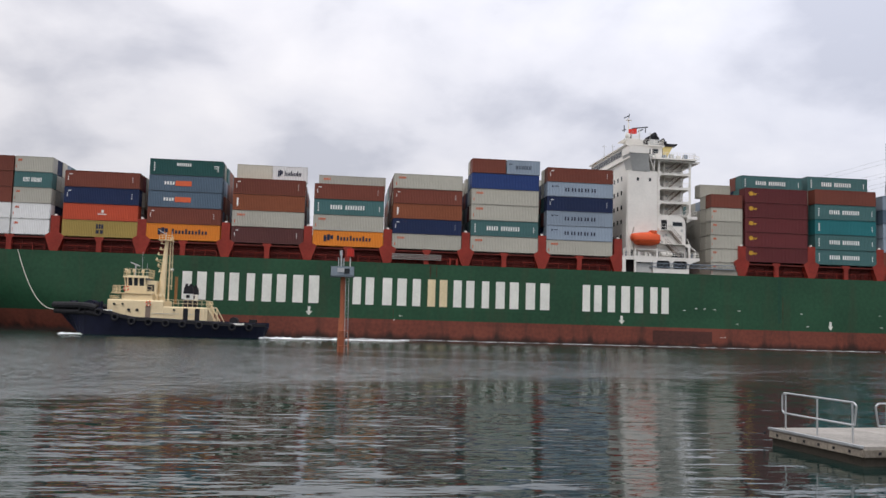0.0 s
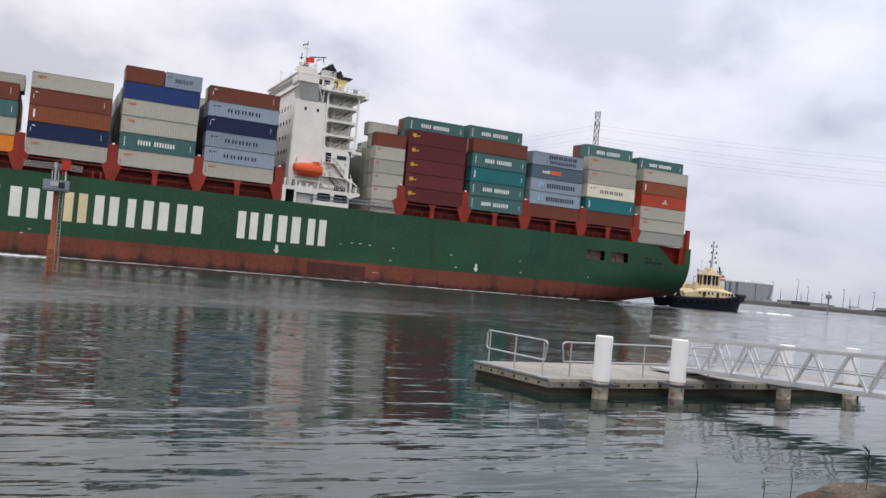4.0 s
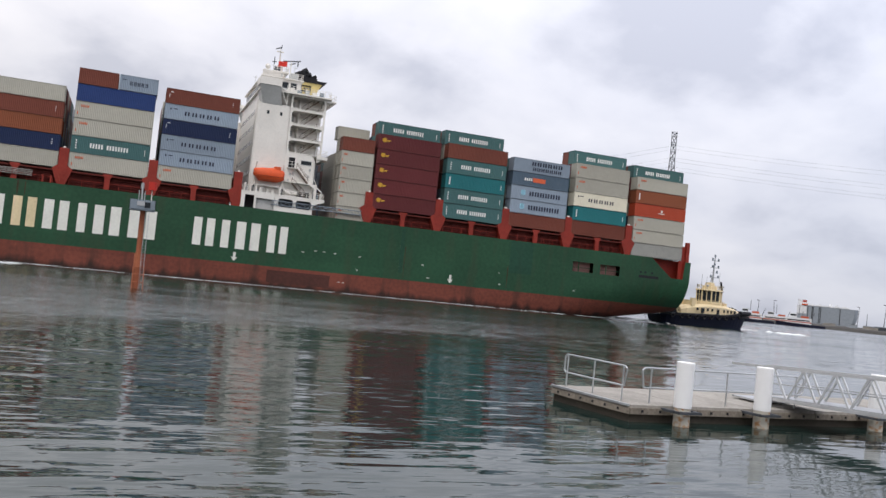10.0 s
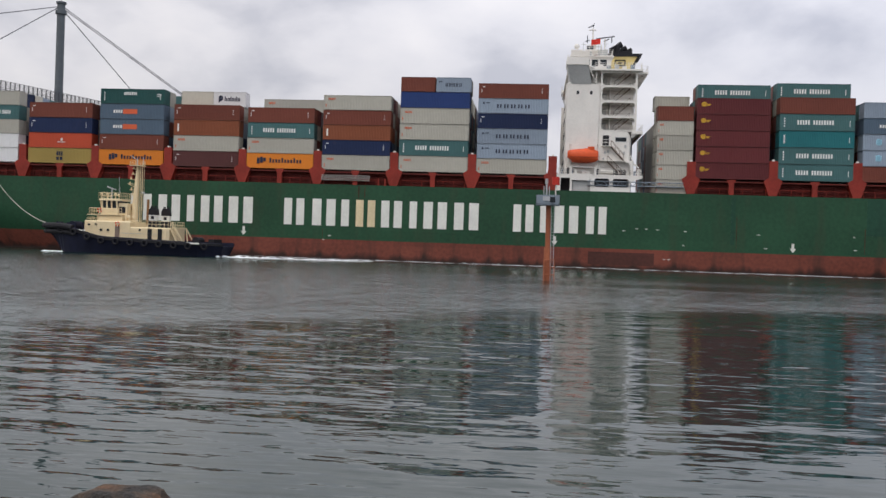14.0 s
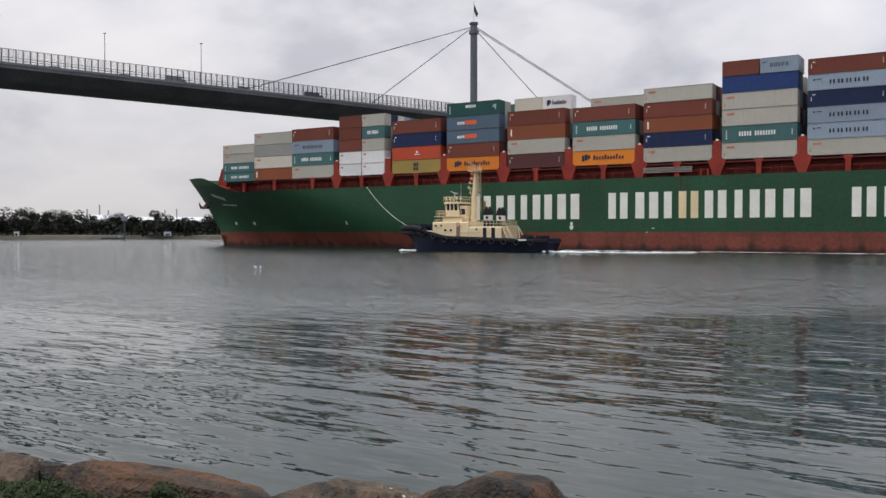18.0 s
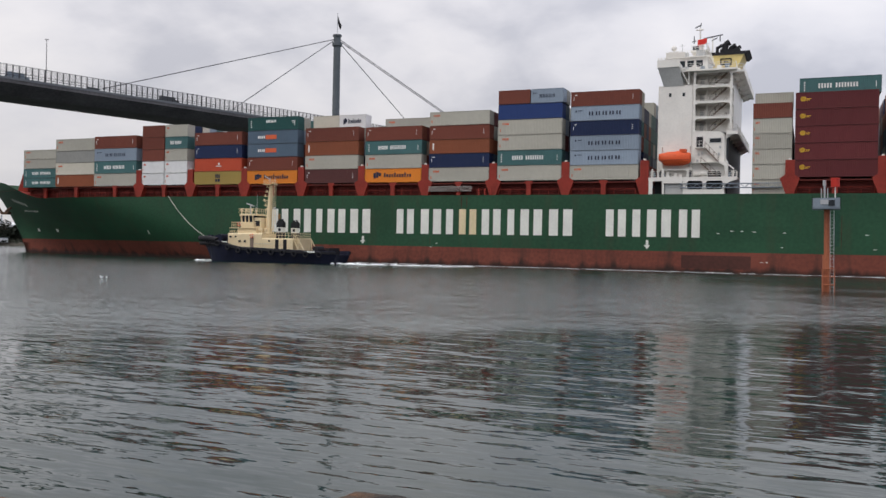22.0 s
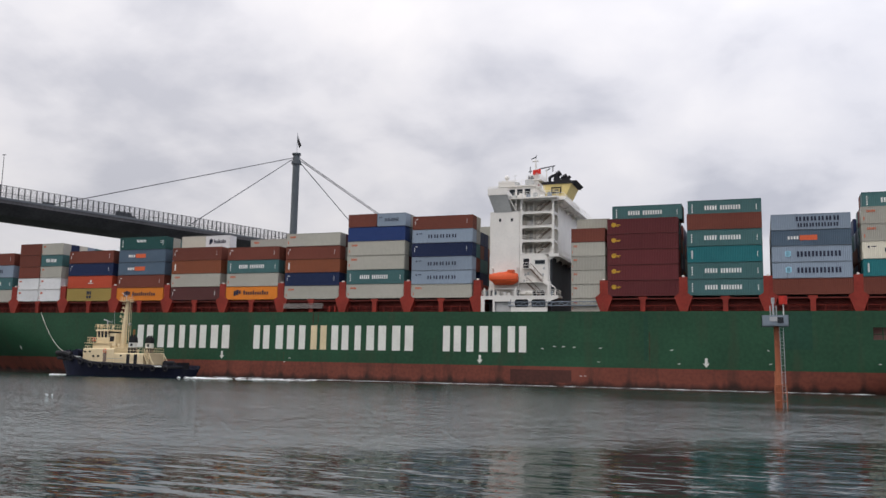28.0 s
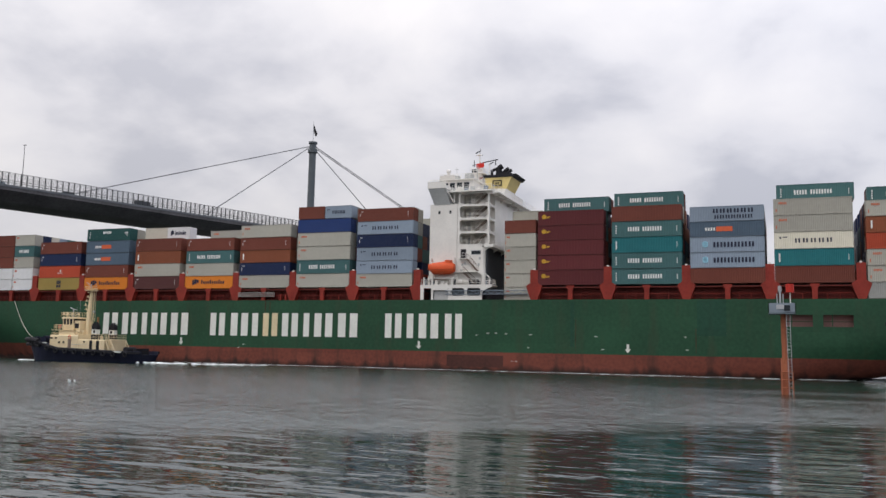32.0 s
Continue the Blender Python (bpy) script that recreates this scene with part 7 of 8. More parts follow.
def shore(name, pts, depth, height, material, label):
    """A low bank: its waterline runs through pts, and it goes back by depth."""
    bm = bmesh.new()
    rows = []
    for p in pts:
        out = Vector((p.x, p.y, 0)).normalized()
        rows.append([bm.verts.new(p + out * o + Vector((0, 0, z))) for o, z in ((-2, -1.0), (0, 0.0), (3, height * 0.7), (9, height), (depth, height + 0.6))])
    for a, b in zip(rows, rows[1:]):
        for k in range(4):
            bm.faces.new((a[k], b[k], b[k + 1], a[k + 1]))
    return tagged(part(name, bm, material), label, "ground", kind="structure")


rt = random.Random(21)
left_pts = [polar(a, 455 + 18 * math.sin(a * 0.6) + rt.uniform(-3, 3)) for a in np.arange(-100, -8, 1.0)]
shore("far_bank_ground", left_pts, 1500, 2.1, M_SOIL, "low grassy far bank across the river")
right_pts = [polar(a, 640 - (a - 36) * 4.0) for a in np.arange(20, 120, 1.5)]
shore("quay_ground", right_pts, 1800, 2.4, mat("dark_quay_stone", (0.055, 0.052, 0.048), 0.95, vary=0.4, scale=0.4), "low stone-faced quay and breakwater")


def tree(az, dist, h, seed):
    """Trunk, limbs and a ragged crown of many small clumps."""
    r = random.Random(seed)
    base = polar(az, dist, 2.3)
    t = empty("tree", Matrix.Translation(base))
    tagged(t, "dark broad-crowned tree on the far bank", "tree", "trees of the far bank")
    bm = bmesh.new()
    add_tube(bm, (0, 0, -0.3), (r.uniform(-0.4, 0.4), 0, h * 0.6), 0.28, 0.12, n=6)
    for k in range(4):
        a = r.uniform(0, math.tau)
        add_tube(bm, (0, 0, h * 0.35), (math.cos(a) * h * 0.25, math.sin(a) * h * 0.25, h * r.uniform(0.6, 0.8)), 0.12, 0.05, n=5)
    part("trunk", bm, M_BARK, t)
    bm = bmesh.new()
    lobes = [(r.uniform(-0.30, 0.30) * h, r.uniform(-0.3, 0.3) * h, r.uniform(0.30, 0.82) * h, r.uniform(0.12, 0.22) * h) for k in range(9)]
    for lx, ly, lz, lr in lobes:
        for k in range(130):
            v = Vector((r.gauss(0, 1), r.gauss(0, 1), r.gauss(0, 1))).normalized() * lr * r.uniform(0.55, 1.12)
            c = Vector((lx, ly, lz + v.z * 0.75)) + Vector((v.x, v.y, 0))
            s = r.uniform(0.2, 0.5)
            e1 = Vector((r.gauss(0, 1), r.gauss(0, 1), r.gauss(0, 1))).normalized()
            e2 = e1.orthogonal().normalized()
            q = [c + e1 * s, c + e2 * s * 0.7, c - e1 * s, c - e2 * s * 0.7]
            bm.faces.new([bm.verts.new(p) for p in q])
    part("crown", bm, M_LEAF, t, "dark ragged leafy crown")
    return t


protos = [tree(-62, 476, 11.5, 1), tree(-60.6, 480, 13, 2), tree(-59.3, 477, 10.5, 3), tree(-58.0, 482, 14.5, 4), tree(-56.6, 478, 12, 5), tree(-55.4, 482, 11, 6)]
k = 0
for az in np.arange(-66, -34, 0.42):
    q = polar(float(az) + rt.uniform(-0.3, 0.3), rt.uniform(472, 500), 2.3)
    s = rt.uniform(0.68, 1.02)
    m = Matrix.Translation(q) @ Matrix.Rotation(rt.uniform(0, 6.28), 4, "Z")
    c = copy_thing(protos[k % 6], m)
    c.scale = (s * 1.1, s * 1.1, s)
    k += 1


def scrub():
    bm = bmesh.new()
    r = random.Random(8)
    for i in range(17000):
        az = r.uniform(-68, -34)
        p = polar(az, r.uniform(462, 474), 1.6 + r.uniform(0, 1.2))
        if r.random() < 0.95:
            p = polar(az, r.uniform(472, 505), 2.0 + 6.6 * r.random() ** 1.3 * (1 + 0.35 * noise.noise(Vector((az * 1.1, 0, 0)))))
        s = r.uniform(0.4, 1.1)
        e1 = Vector((r.gauss(0, 1), r.gauss(0, 1), r.gauss(0, 1))).normalized()
        e2 = e1.orthogonal().normalized()
        bm.faces.new([bm.verts.new(c) for c in (p + e1 * s, p + e2 * s, p - e1 * s, p - e2 * s)]).material_index = 0 if p.z < 3.4 else 1
    tagged(part("bank_scrub", bm, [M_SCRUB, M_LEAF]), "grey-green scrub and undergrowth along the far bank", "shrubs", kind="stuff")


scrub()
M_SHED = mat("white_shed_sheeting", (0.68, 0.69, 0.70), 0.6)
M_FARGREY = mat("hazy_grey_wall", (0.30, 0.33, 0.36), 0.8)


def facing(az, dist):
    p = polar(az, dist)
    return Matrix.Translation(p) @ Matrix.Rotation(-radians(az), 4, "Z")


def far_left():
    for az, w, h0, h1, d in ((-52.9, 30, 14.5, 18.5, 800), (-50.3, 55, 14, 17.6, 830), (-47.2, 50, 14, 18.2, 860)):
        sh = empty("storage_shed", facing(az, d))
        tagged(sh, "long white-roofed industrial shed behind the trees", "building")
        boxes("wall", M_FARGREY, sh, (-w / 2, w / 2, 0, 25, 2, h0))
        bm = bmesh.new()
        a = [bm.verts.new(p) for p in ((-w / 2, -1, h0), (w / 2, -1, h0), (w / 2, 12, h1), (-w / 2, 12, h1), (w / 2, 26, h0), (-w / 2, 26, h0))]
        bm.faces.new((a[0], a[1], a[2], a[3]))
        bm.faces.new((a[3], a[2], a[4], a[5]))
        part("roof", bm, M_SHED, sh, "white sheet roof")
    for az, h in ((-54.1, 24), (-53.4, 28), (-52.9, 23), (-49.6, 24), (-48.9, 25)):
        st = empty("chimney_stack", facing(az, 840))
        tagged(st, "thin grey industrial stack", "chimney")
        bm = bmesh.new()
        add_tube(bm, (0, 0, 2), (0, 0, h), 0.8, 0.6, n=8)
        part("shaft", bm, M_FARGREY, st)
    tw = empty("control_tower", facing(-60.05, 720))
    tagged(tw, "pale round harbour control tower", "tower")
    bm = bmesh.new()
    add_tube(bm, (0, 0, 2), (0, 0, 26), 4.2, n=16)
    part("shaft", bm, M_FARGREY, tw)
    bm = bmesh.new()
    add_tube(bm, (0, 0, 26), (0, 0, 29.5), 5.6, n=16)
    part("gallery", bm, M_GLASS, tw)
    bm = bmesh.new()
    add_tube(bm, (0, 0, 29.5), (0, 0, 33), 5.8, 3.0, n=16)
    add_tube(bm, (0, 0, 33), (0, 0, 42), 0.3, n=6)
    part("roof", bm, M_SHED, tw)
    b = empty("far_beacon", facing(-51.9, 388))
    tagged(b, "slim dark channel beacon near the far bank", "beacon")
    bm = bmesh.new()
    add_tube(bm, (0, 0, -2), (0, 0, 8.6), 0.35, n=8)
    part("pile", bm, M_DARKSTEEL, b)
    boxes("platform", M_GREYSTEEL, b, (-1.1, 1.1, -1, 1, 8.2, 9.9))
    bt = empty("moored_boat", facing(-52.6, 440))
    tagged(bt, "small low work boat by the far bank", "boat")
    boxes("hull", M_DARKSTEEL, bt, (-5, 5, -1.2, 1.2, -0.3, 0.9))
    boxes("cabin", M_FARGREY, bt, (2.2, 3.6, -0.9, 0.9, 0.9, 2.1))
    for az, w in ((-57.9, 2.4), (-49.4, 3.4)):
        hut = empty("hut", facing(az, 466))
        tagged(hut, "small white hut on the far bank", "hut")
        boxes("wall", M_SHED, hut, (-w / 2, w / 2, 0, 3, 1.6, 3.6))
        boxes("roof", M_FARGREY, hut, (-w / 2 - 0.2, w / 2 + 0.2, -0.2, 3.2, 3.6, 3.8))


def far_right():
    # car carrier
    cs = empty("car_carrier", facing(43.95, 1450))
    tagged(cs, "slab-sided grey and white car carrier ship at its berth", "ship")
    bm = bmesh.new()
    loft(bm, [[(-43, 0, z), (a, 0, z), (a + 5, 13, z), (-43, 26, z)] for a, z in ((24, 1), (32, 4), (36, 9), (37.5, 18), (38, 28.5))])
    bm.faces.new([v for v in bm.verts if v.co.z > 28])
    part("hull", bm, mat("car_carrier_grey", (0.26, 0.29, 0.32), 0.7), cs, "grey slab-sided hull")
    boxes("upper_deck", M_SHED, cs, (-40, 30, 0.5, 25, 28.8, 30.2), (-38, -26, 4, 20, 30.2, 33.0), (2, 6, 8, 12, 30.2, 34))
    for x, w, h in ((-42, 5, 7), (-24, 3, 2), (-14, 6, 1.5), (10, 4, 2.2), (20, 7, 1.4)):
        boxes("deck_locker", M_SHED, cs, (x, x + w, 2, 8, 30.2, 30.2 + h))
    boxes("white_side_panel", M_SHED, cs, (-43, -29, -0.4, 0.0, 16, 28.6))
    boxes("orange_lifeboat", M_ORANGE, cs, (-36, -28, -1.6, 0.0, 29, 31), label="orange lifeboat")
    for x in (-28, -22, -20.5, -12, -10, 17):
        boxes("side_ramp", M_DARKSTEEL, cs, (x, x + 1.2, -0.3, 0.1, 4, 28))
    boxes("window", M_GLASS, cs, (-42, -38, -0.3, 0.1, 20, 26))
    boxes("funnel", mat("dull_red_paint", (0.35, 0.08, 0.06), 0.7), cs, (-36, -30, 8, 16, 32.5, 37))
    # breakwater with poles and sheds
    for az, h, d in ((47.0, 26, 900), (47.6, 19, 850), (48.4, 15, 900), (49.6, 22, 1000), (51.2, 20, 900), (53.5, 24, 900), (41.0, 21, 900), (40.0, 18, 800), (46.1, 16, 900), (47.3, 12, 800), (50.4, 16, 900), (52.3, 14, 850), (54.6, 18, 900), (55.8, 13, 850), (45.6, 24, 1000), (42.6, 12, 800), (56.9, 20, 900), (50.0, 11, 700)):
        p = empty("light_mast", facing(az, d))
        tagged(p, "tall thin lighting mast on the quay", "lamp")
        bm = bmesh.new()
        add_tube(bm, (0, 0, 2), (h * 0.06 * math.sin(az * 9), 0, h), 0.35, 0.16, n=6)
        if h > 17:
            add_box(bm, -1.2, 1.2, -0.3, 0.3, h - 0.4, h + 0.1)
        part("pole", bm, M_DARKSTEEL, p)
    r = random.Random(31)
    for k in range(30):
        az = r.uniform(40.5, 58)
        w, h = r.uniform(3, 13), r.uniform(0.8, 2.8)
        b = empty("quay_shed", facing(az, r.uniform(640, 760)))
        tagged(b, "low pale shed on the quay", "building")
        boxes("wall", r.choice((M_FARGREY, M_CONC, M_DARKSTEEL, M_CONC, M_SHED)), b, (-w / 2, w / 2, 0, 6, 2.4, 2.6 + h))
        boxes("roof", M_FARGREY, b, (-w / 2 - 0.3, w / 2 + 0.3, -0.3, 6.3, 2.6 + h, 2.9 + h))
    bc = empty("far_beacon", facing(48.8, 420))
    tagged(bc, "grey channel beacon off the quay", "beacon")
    bm = bmesh.new()
    add_tube(bm, (0, 0, -2), (0, 0, 8.2), 0.4, n=8)
    add_tube(bm, (0, 0, 8), (0, 0, 9.8), 0.2, n=8)
    part("pile", bm, M_GREYSTEEL, bc)
    boxes("platform", M_GREYSTEEL, bc, (-1.3, 1.3, -1, 1, 6.6, 8.2))
    # moored workboats
    M_BOATRED = mat("orange_red_boat", (0.45, 0.10, 0.05), 0.6)
    for az, d, l in ((39.7, 560, 26), (41.2, 640, 30), (42.5, 575, 28)):
        b = empty("moored_workboat", facing(az, d))
        tagged(b, "moored workboat with orange and white upperworks", "boat")
        bm = bmesh.new()
        loft(bm, [[(-l / 2, -1, 0), (-l / 2, 1, 0), (-l / 2, 1.5, 2.6), (-l / 2, -1.5, 2.6)], [(-l / 3, -3, -0.5), (-l / 3, 3, -0.5), (-l / 3, 3.4, 2.2), (-l / 3, -3.4, 2.2)], [(l / 2, -3, -0.5), (l / 2, 3, -0.5), (l / 2, 3, 1.6), (l / 2, -3, 1.6)]])
        part("hull", bm, M_NAVY, b)
        boxes("deckhouse", M_SHED, b, (-l * 0.3, l * 0.22, -2.2, 2.2, 1.8, 5.4))
        boxes("wheelhouse", M_SHED, b, (-l * 0.22, -l * 0.08, -1.5, 1.5, 5.4, 8.0))
        boxes("window", M_GLASS, b, (-l * 0.21, -l * 0.09, -1.56, -1.5, 6.4, 7.4), (-l * 0.27, l * 0.18, -2.26, -2.2, 3.6, 4.3))
        boxes("hatch", M_BOATRED, b, (0, l * 0.16, -1.5, 1.5, 5.4, 6.6), (-l * 0.3, l * 0.22, -2.25, -2.2, 2.6, 3.2))
        bm = bmesh.new()
        add_tube(bm, (-1, 0, 7), (-1, 0, 13), 0.15, n=5)
        add_tube(bm, (5, 0, 2), (7.5, 0, 9), 0.15, n=5)
        part("mast", bm, M_DARKSTEEL, b)


far_left()
far_right()


def power_pylon():
    root = empty("power_pylon", facing(34.1, 590))
    tagged(root, "steel lattice electricity pylon", "pylon")
    H = 119.0
    bm = bmesh.new()
    hw = lambda z: 8.0 - 6.4 * min(1, z / 100) if z < 100 else 1.6
    levels = [0, 18, 34, 48, 60, 70, 78, 85, 91, 96, 101, 106, 111, 116, H]
    for za, zb in zip(levels, levels[1:]):
        a, b = hw(za), hw(zb)
        ca = [Vector((sx * a, sy * a, za)) for sx, sy in ((-1, -1), (1, -1), (1, 1), (-1, 1))]
        cb = [Vector((sx * b, sy * b, zb)) for sx, sy in ((-1, -1), (1, -1), (1, 1), (-1, 1))]
        for k in range(4):
            add_tube(bm, ca[k], cb[k], 0.28, n=4)
            add_tube(bm, ca[k], cb[(k + 1) % 4], 0.16, n=4)
            add_tube(bm, ca[(k + 1) % 4], cb[k], 0.16, n=4)
            add_tube(bm, cb[k], cb[(k + 1) % 4], 0.16, n=4)
    part("lattice", bm, M_DARKSTEEL, root, "dark lattice tower")
    arms = []
    for z in (96, 102, 110):
        bm = bmesh.new()
        add_tube(bm, (0, -7, z), (0, 7, z), 0.22, n=4)
        add_tube(bm, (0, -7, z), (0, 0, z + 2.5), 0.14, n=4)
        add_tube(bm, (0, 7, z), (0, 0, z + 2.5), 0.14, n=4)
        part("cross_arm", bm, M_DARKSTEEL, root)
        for y in (-7, 7):
            arms.append((y, z - 1))
    for y, z in arms:
        w = rope("wire", (0, y, z), (520, y - 150, z - 18), 14, 0.036, M_DARKSTEEL, root, 24)
        w = rope("wire", (0, y, z), (-420, y + 160, z - 24), 14, 0.036, M_DARKSTEEL, root, 20)


power_pylon()


# ---- near bank ----
def bank_edge(x):
    return 8.08 + 0.25 * math.sin(x * 0.5) + (0.5 if x > 6 else 0)


def near_bank():
    bm = bmesh.new()
    xs = [-400, -150, -60, -30] + [-20 + i * 0.8 for i in range(52)] + [30, 60, 150, 400]
    rows = []
    for x in xs:
        e = bank_edge(x) if abs(x) < 25 else 8.08
        row = []
        for dy, z in ((1.2, -1.2), (0.4, -0.2), (-0.6, 0.45), (-1.6, 0.75), (-3.0, 1.0), (-4.5, 1.25), (-7, 1.5), (-12, 1.7), (-40, 1.9), (-300, 2.4)):
            k = 0.12 * noise.noise(Vector((x * 0.7, dy * 0.7, 3))) if dy > -12 else 0
            row.append(bm.verts.new((x, e + dy, z + k)))
        rows.append(row)
    for a, b in zip(rows, rows[1:]):
        for k in range(9):
            bm.faces.new((a[k + 1], b[k + 1], b[k], a[k]))
    for f in bm.faces:
        f.smooth = True
    tagged(part("ground", bm, mat("bank_earth", (0.085, 0.066, 0.043), 0.95, vary=0.4, scale=4, bump=0.6, grime=(0.05, 0.06, 0.025, 0.5, 0.6))), "earth and rough grass river bank", "ground", kind="structure")


near_bank()


def rock_material(name, col, second, third):
    m = bpy.data.materials.new(name)
    m.use_nodes = True
    nt = m.node_tree
    N, L = nt.nodes.new, nt.links.new
    b = nt.nodes["Principled BSDF"]
    b.inputs["Roughness"].default_value = 0.9
    tc, info = N("ShaderNodeTexCoord"), N("ShaderNodeObjectInfo")
    sh, ad = N("ShaderNodeVectorMath"), N("ShaderNodeVectorMath")
    sh.operation, ad.operation = "SCALE", "ADD"
    sh.inputs[0].default_value = (17, 31, 47)
    L(info.outputs["Random"], sh.inputs[3]); L(tc.outputs["Object"], ad.inputs[0]); L(sh.outputs[0], ad.inputs[1])
    big, fine, pits = N("ShaderNodeTexNoise"), N("ShaderNodeTexNoise"), N("ShaderNodeTexVoronoi")
    big.inputs["Scale"].default_value, big.inputs["Detail"].default_value, big.inputs["Distortion"].default_value = 1.6, 5, 0.8
    fine.inputs["Scale"].default_value, fine.inputs["Detail"].default_value = 14, 10
    pits.inputs["Scale"].default_value = 30
    for n in (big, fine, pits):
        L(ad.outputs[0], n.inputs["Vector"])
    r1 = N("ShaderNodeValToRGB")
    e = r1.color_ramp.elements
    e[0].position, e[0].color = 0.38, (*third, 1)
    e[1].position, e[1].color = 0.66, (*second, 1)
    q = e.new(0.5); q.color = (*col, 1)
    L(big.outputs["Fac"], r1.inputs[0])
    mx = N("ShaderNodeMix"); mx.data_type = "RGBA"; mx.blend_type = "MULTIPLY"; mx.inputs[0].default_value = 0.75
    r2 = N("ShaderNodeValToRGB")
    r2.color_ramp.elements[0].position, r2.color_ramp.elements[0].color = 0.3, (0.35, 0.35, 0.35, 1)
    r2.color_ramp.elements[1].position, r2.color_ramp.elements[1].color = 0.68, (1.25, 1.22, 1.2, 1)
    L(fine.outputs["Fac"], r2.inputs[0]); L(r1.outputs[0], mx.inputs[6]); L(r2.outputs[0], mx.inputs[7])
    L(mx.outputs[2], b.inputs["Base Color"])
    b1, b2 = N("ShaderNodeBump"), N("ShaderNodeBump")
    b1.inputs["Strength"].default_value, b1.inputs["Distance"].default_value = 0.9, 0.05
    b2.inputs["Strength"].default_value, b2.inputs["Distance"].default_value = 0.8, 0.025
    L(fine.outputs["Fac"], b1.inputs["Height"]); L(pits.outputs["Distance"], b2.inputs["Height"])
    L(b1.outputs[0], b2.inputs["Normal"]); L(b2.outputs[0], b.inputs["Normal"])
    return m


M_ROCK = rock_material("brown_basalt", (0.068, 0.050, 0.034), (0.115, 0.080, 0.050), (0.022, 0.019, 0.017))
M_ROCKO = rock_material("orange_lichen_rock", (0.068, 0.046, 0.029), (0.130, 0.058, 0.024), (0.021, 0.018, 0.015))
M_ROCKT = rock_material("tan_and_grey_rock", (0.085, 0.064, 0.040), (0.130, 0.096, 0.058), (0.024, 0.024, 0.026))
M_ROCKL = rock_material("pale_tan_rock", (0.125, 0.098, 0.066), (0.19, 0.148, 0.096), (0.045, 0.038, 0.031))
M_ROCKW = rock_material("lichen_grey_rock", (0.16, 0.15, 0.125), (0.30, 0.29, 0.26), (0.06, 0.055, 0.048))
M_SPLASH = mat("white_droppings", (0.75, 0.75, 0.73), 0.9)


def rock(x, y, z, sx, sy, sz, seed, m=None, turn=0, label="", spots=0, tip=0, boxy=0.72):
    bm = bmesh.new()
    bmesh.ops.create_icosphere(bm, subdivisions=5, radius=1)
    o = Vector((seed * 3.7, seed * 1.3, seed * 2.1))
    r = random.Random(seed)
    planes = [(Vector((r.gauss(0, 1), r.gauss(0, 1), r.gauss(0, 0.9))).normalized(), r.uniform(0.60, 0.95)) for k in range(14)]
    for v in bm.verts:
        q = v.co.copy()
        p = Vector([math.copysign(abs(c) ** boxy, c) for c in q])
        for nn, dd in planes:
            k = p.dot(nn) - dd
            if k > 0:
                p -= nn * k * 0.88
        p *= 1 + 0.16 * noise.noise(q * 1.2 + o) + 0.07 * noise.noise(q * 3.4 + o) + 0.04 * noise.noise(q * 8 + o) + 0.02 * noise.noise(q * 20 + o) + 0.008 * noise.noise(q * 45 + o)
        v.co = Vector((p.x * sx, p.y * sy, p.z * sz))
    for f in bm.faces:
        f.smooth = True
    ob = part("rock", bm, m or M_ROCK)
    ob.matrix_basis = pose(x, y, z, r.uniform(-8, 8), tip or r.uniform(-8, 8), turn)
    tagged(ob, label or "weathered brown rough-faced boulder on the bank edge", "rock", "boulders along the bank")
    if spots:
        bm = bmesh.new()
        vs = [f for f in ob.data.polygons if f.normal.z > 0.1 and f.normal.y < 0.5]
        heart = max(vs, key=lambda f: Vector(f.center).dot(Vector((0.55, -0.75, 0.3))))
        near = [f for f in vs if (Vector(f.center) - Vector(heart.center)).length < 0.33]
        for k in range(spots):
            f = r.choice(near) if k % 4 else r.choice(vs)
            size = r.choice((0.005, 0.007, 0.009, 0.016))
            c, nn = Vector(f.center), Vector(f.normal)
            t = nn.orthogonal().normalized()
            b = nn.cross(t)
            n = 7
            ring = [bm.verts.new(c + nn * 0.012 + (t * math.cos(i * math.tau / n) * r.uniform(0.5, 1.2) + b * math.sin(i * math.tau / n) * r.uniform(0.5, 1.5)) * size) for i in range(n)]
            bm.faces.new(ring)
        tagged(part("dropping_spots", bm, M_SPLASH, ob), kind="stuff")
    return ob


rock(-7.15, 7.5, 0.66, 1.4, 0.45, 0.25, 3, M_ROCKO, 24, "long flat brown slab with orange lichen", boxy=0.6)
rock(-7.0, 7.15, 0.42, 0.5, 0.3, 0.20, 31, M_ROCK, 20, "dark round stone under the slab")
rock(-8.95, 6.68, 0.60, 0.65, 0.6, 0.36, 32, M_ROCK, 40)
rock(-6.2, 8.03, 0.48, 0.9, 0.45, 0.28, 4, M_ROCK, 16, "low brown slab lying at the water")
rock(-10.4, 5.68, 0.54, 1.1, 0.8, 0.6, 5, M_ROCK, 30)
rock(-5.08, 7.85, 0.46, 0.85, 0.66, 0.68, 14, M_ROCKT, 22, "tan and dark grey boulder spotted with white droppings", 60, -14, 0.6)
rock(-4.06, 8.1, 0.43, 0.98, 0.85, 0.78, 7, M_ROCKO, -14, "big rounded red-brown boulder")
rock(-2.75, 8.15, 0.45, 0.85, 0.7, 0.58, 8, M_ROCK, -22)
rock(-2.2, 8.08, 0.18, 0.75, 0.6, 0.55, 9, M_ROCKO, 15)
rock(-1.2, 8.28, 0.14, 0.7, 0.6, 0.55, 10, M_ROCK, 0)
rock(-0.1, 8.18, 0.04, 0.8, 0.6, 0.5, 11)
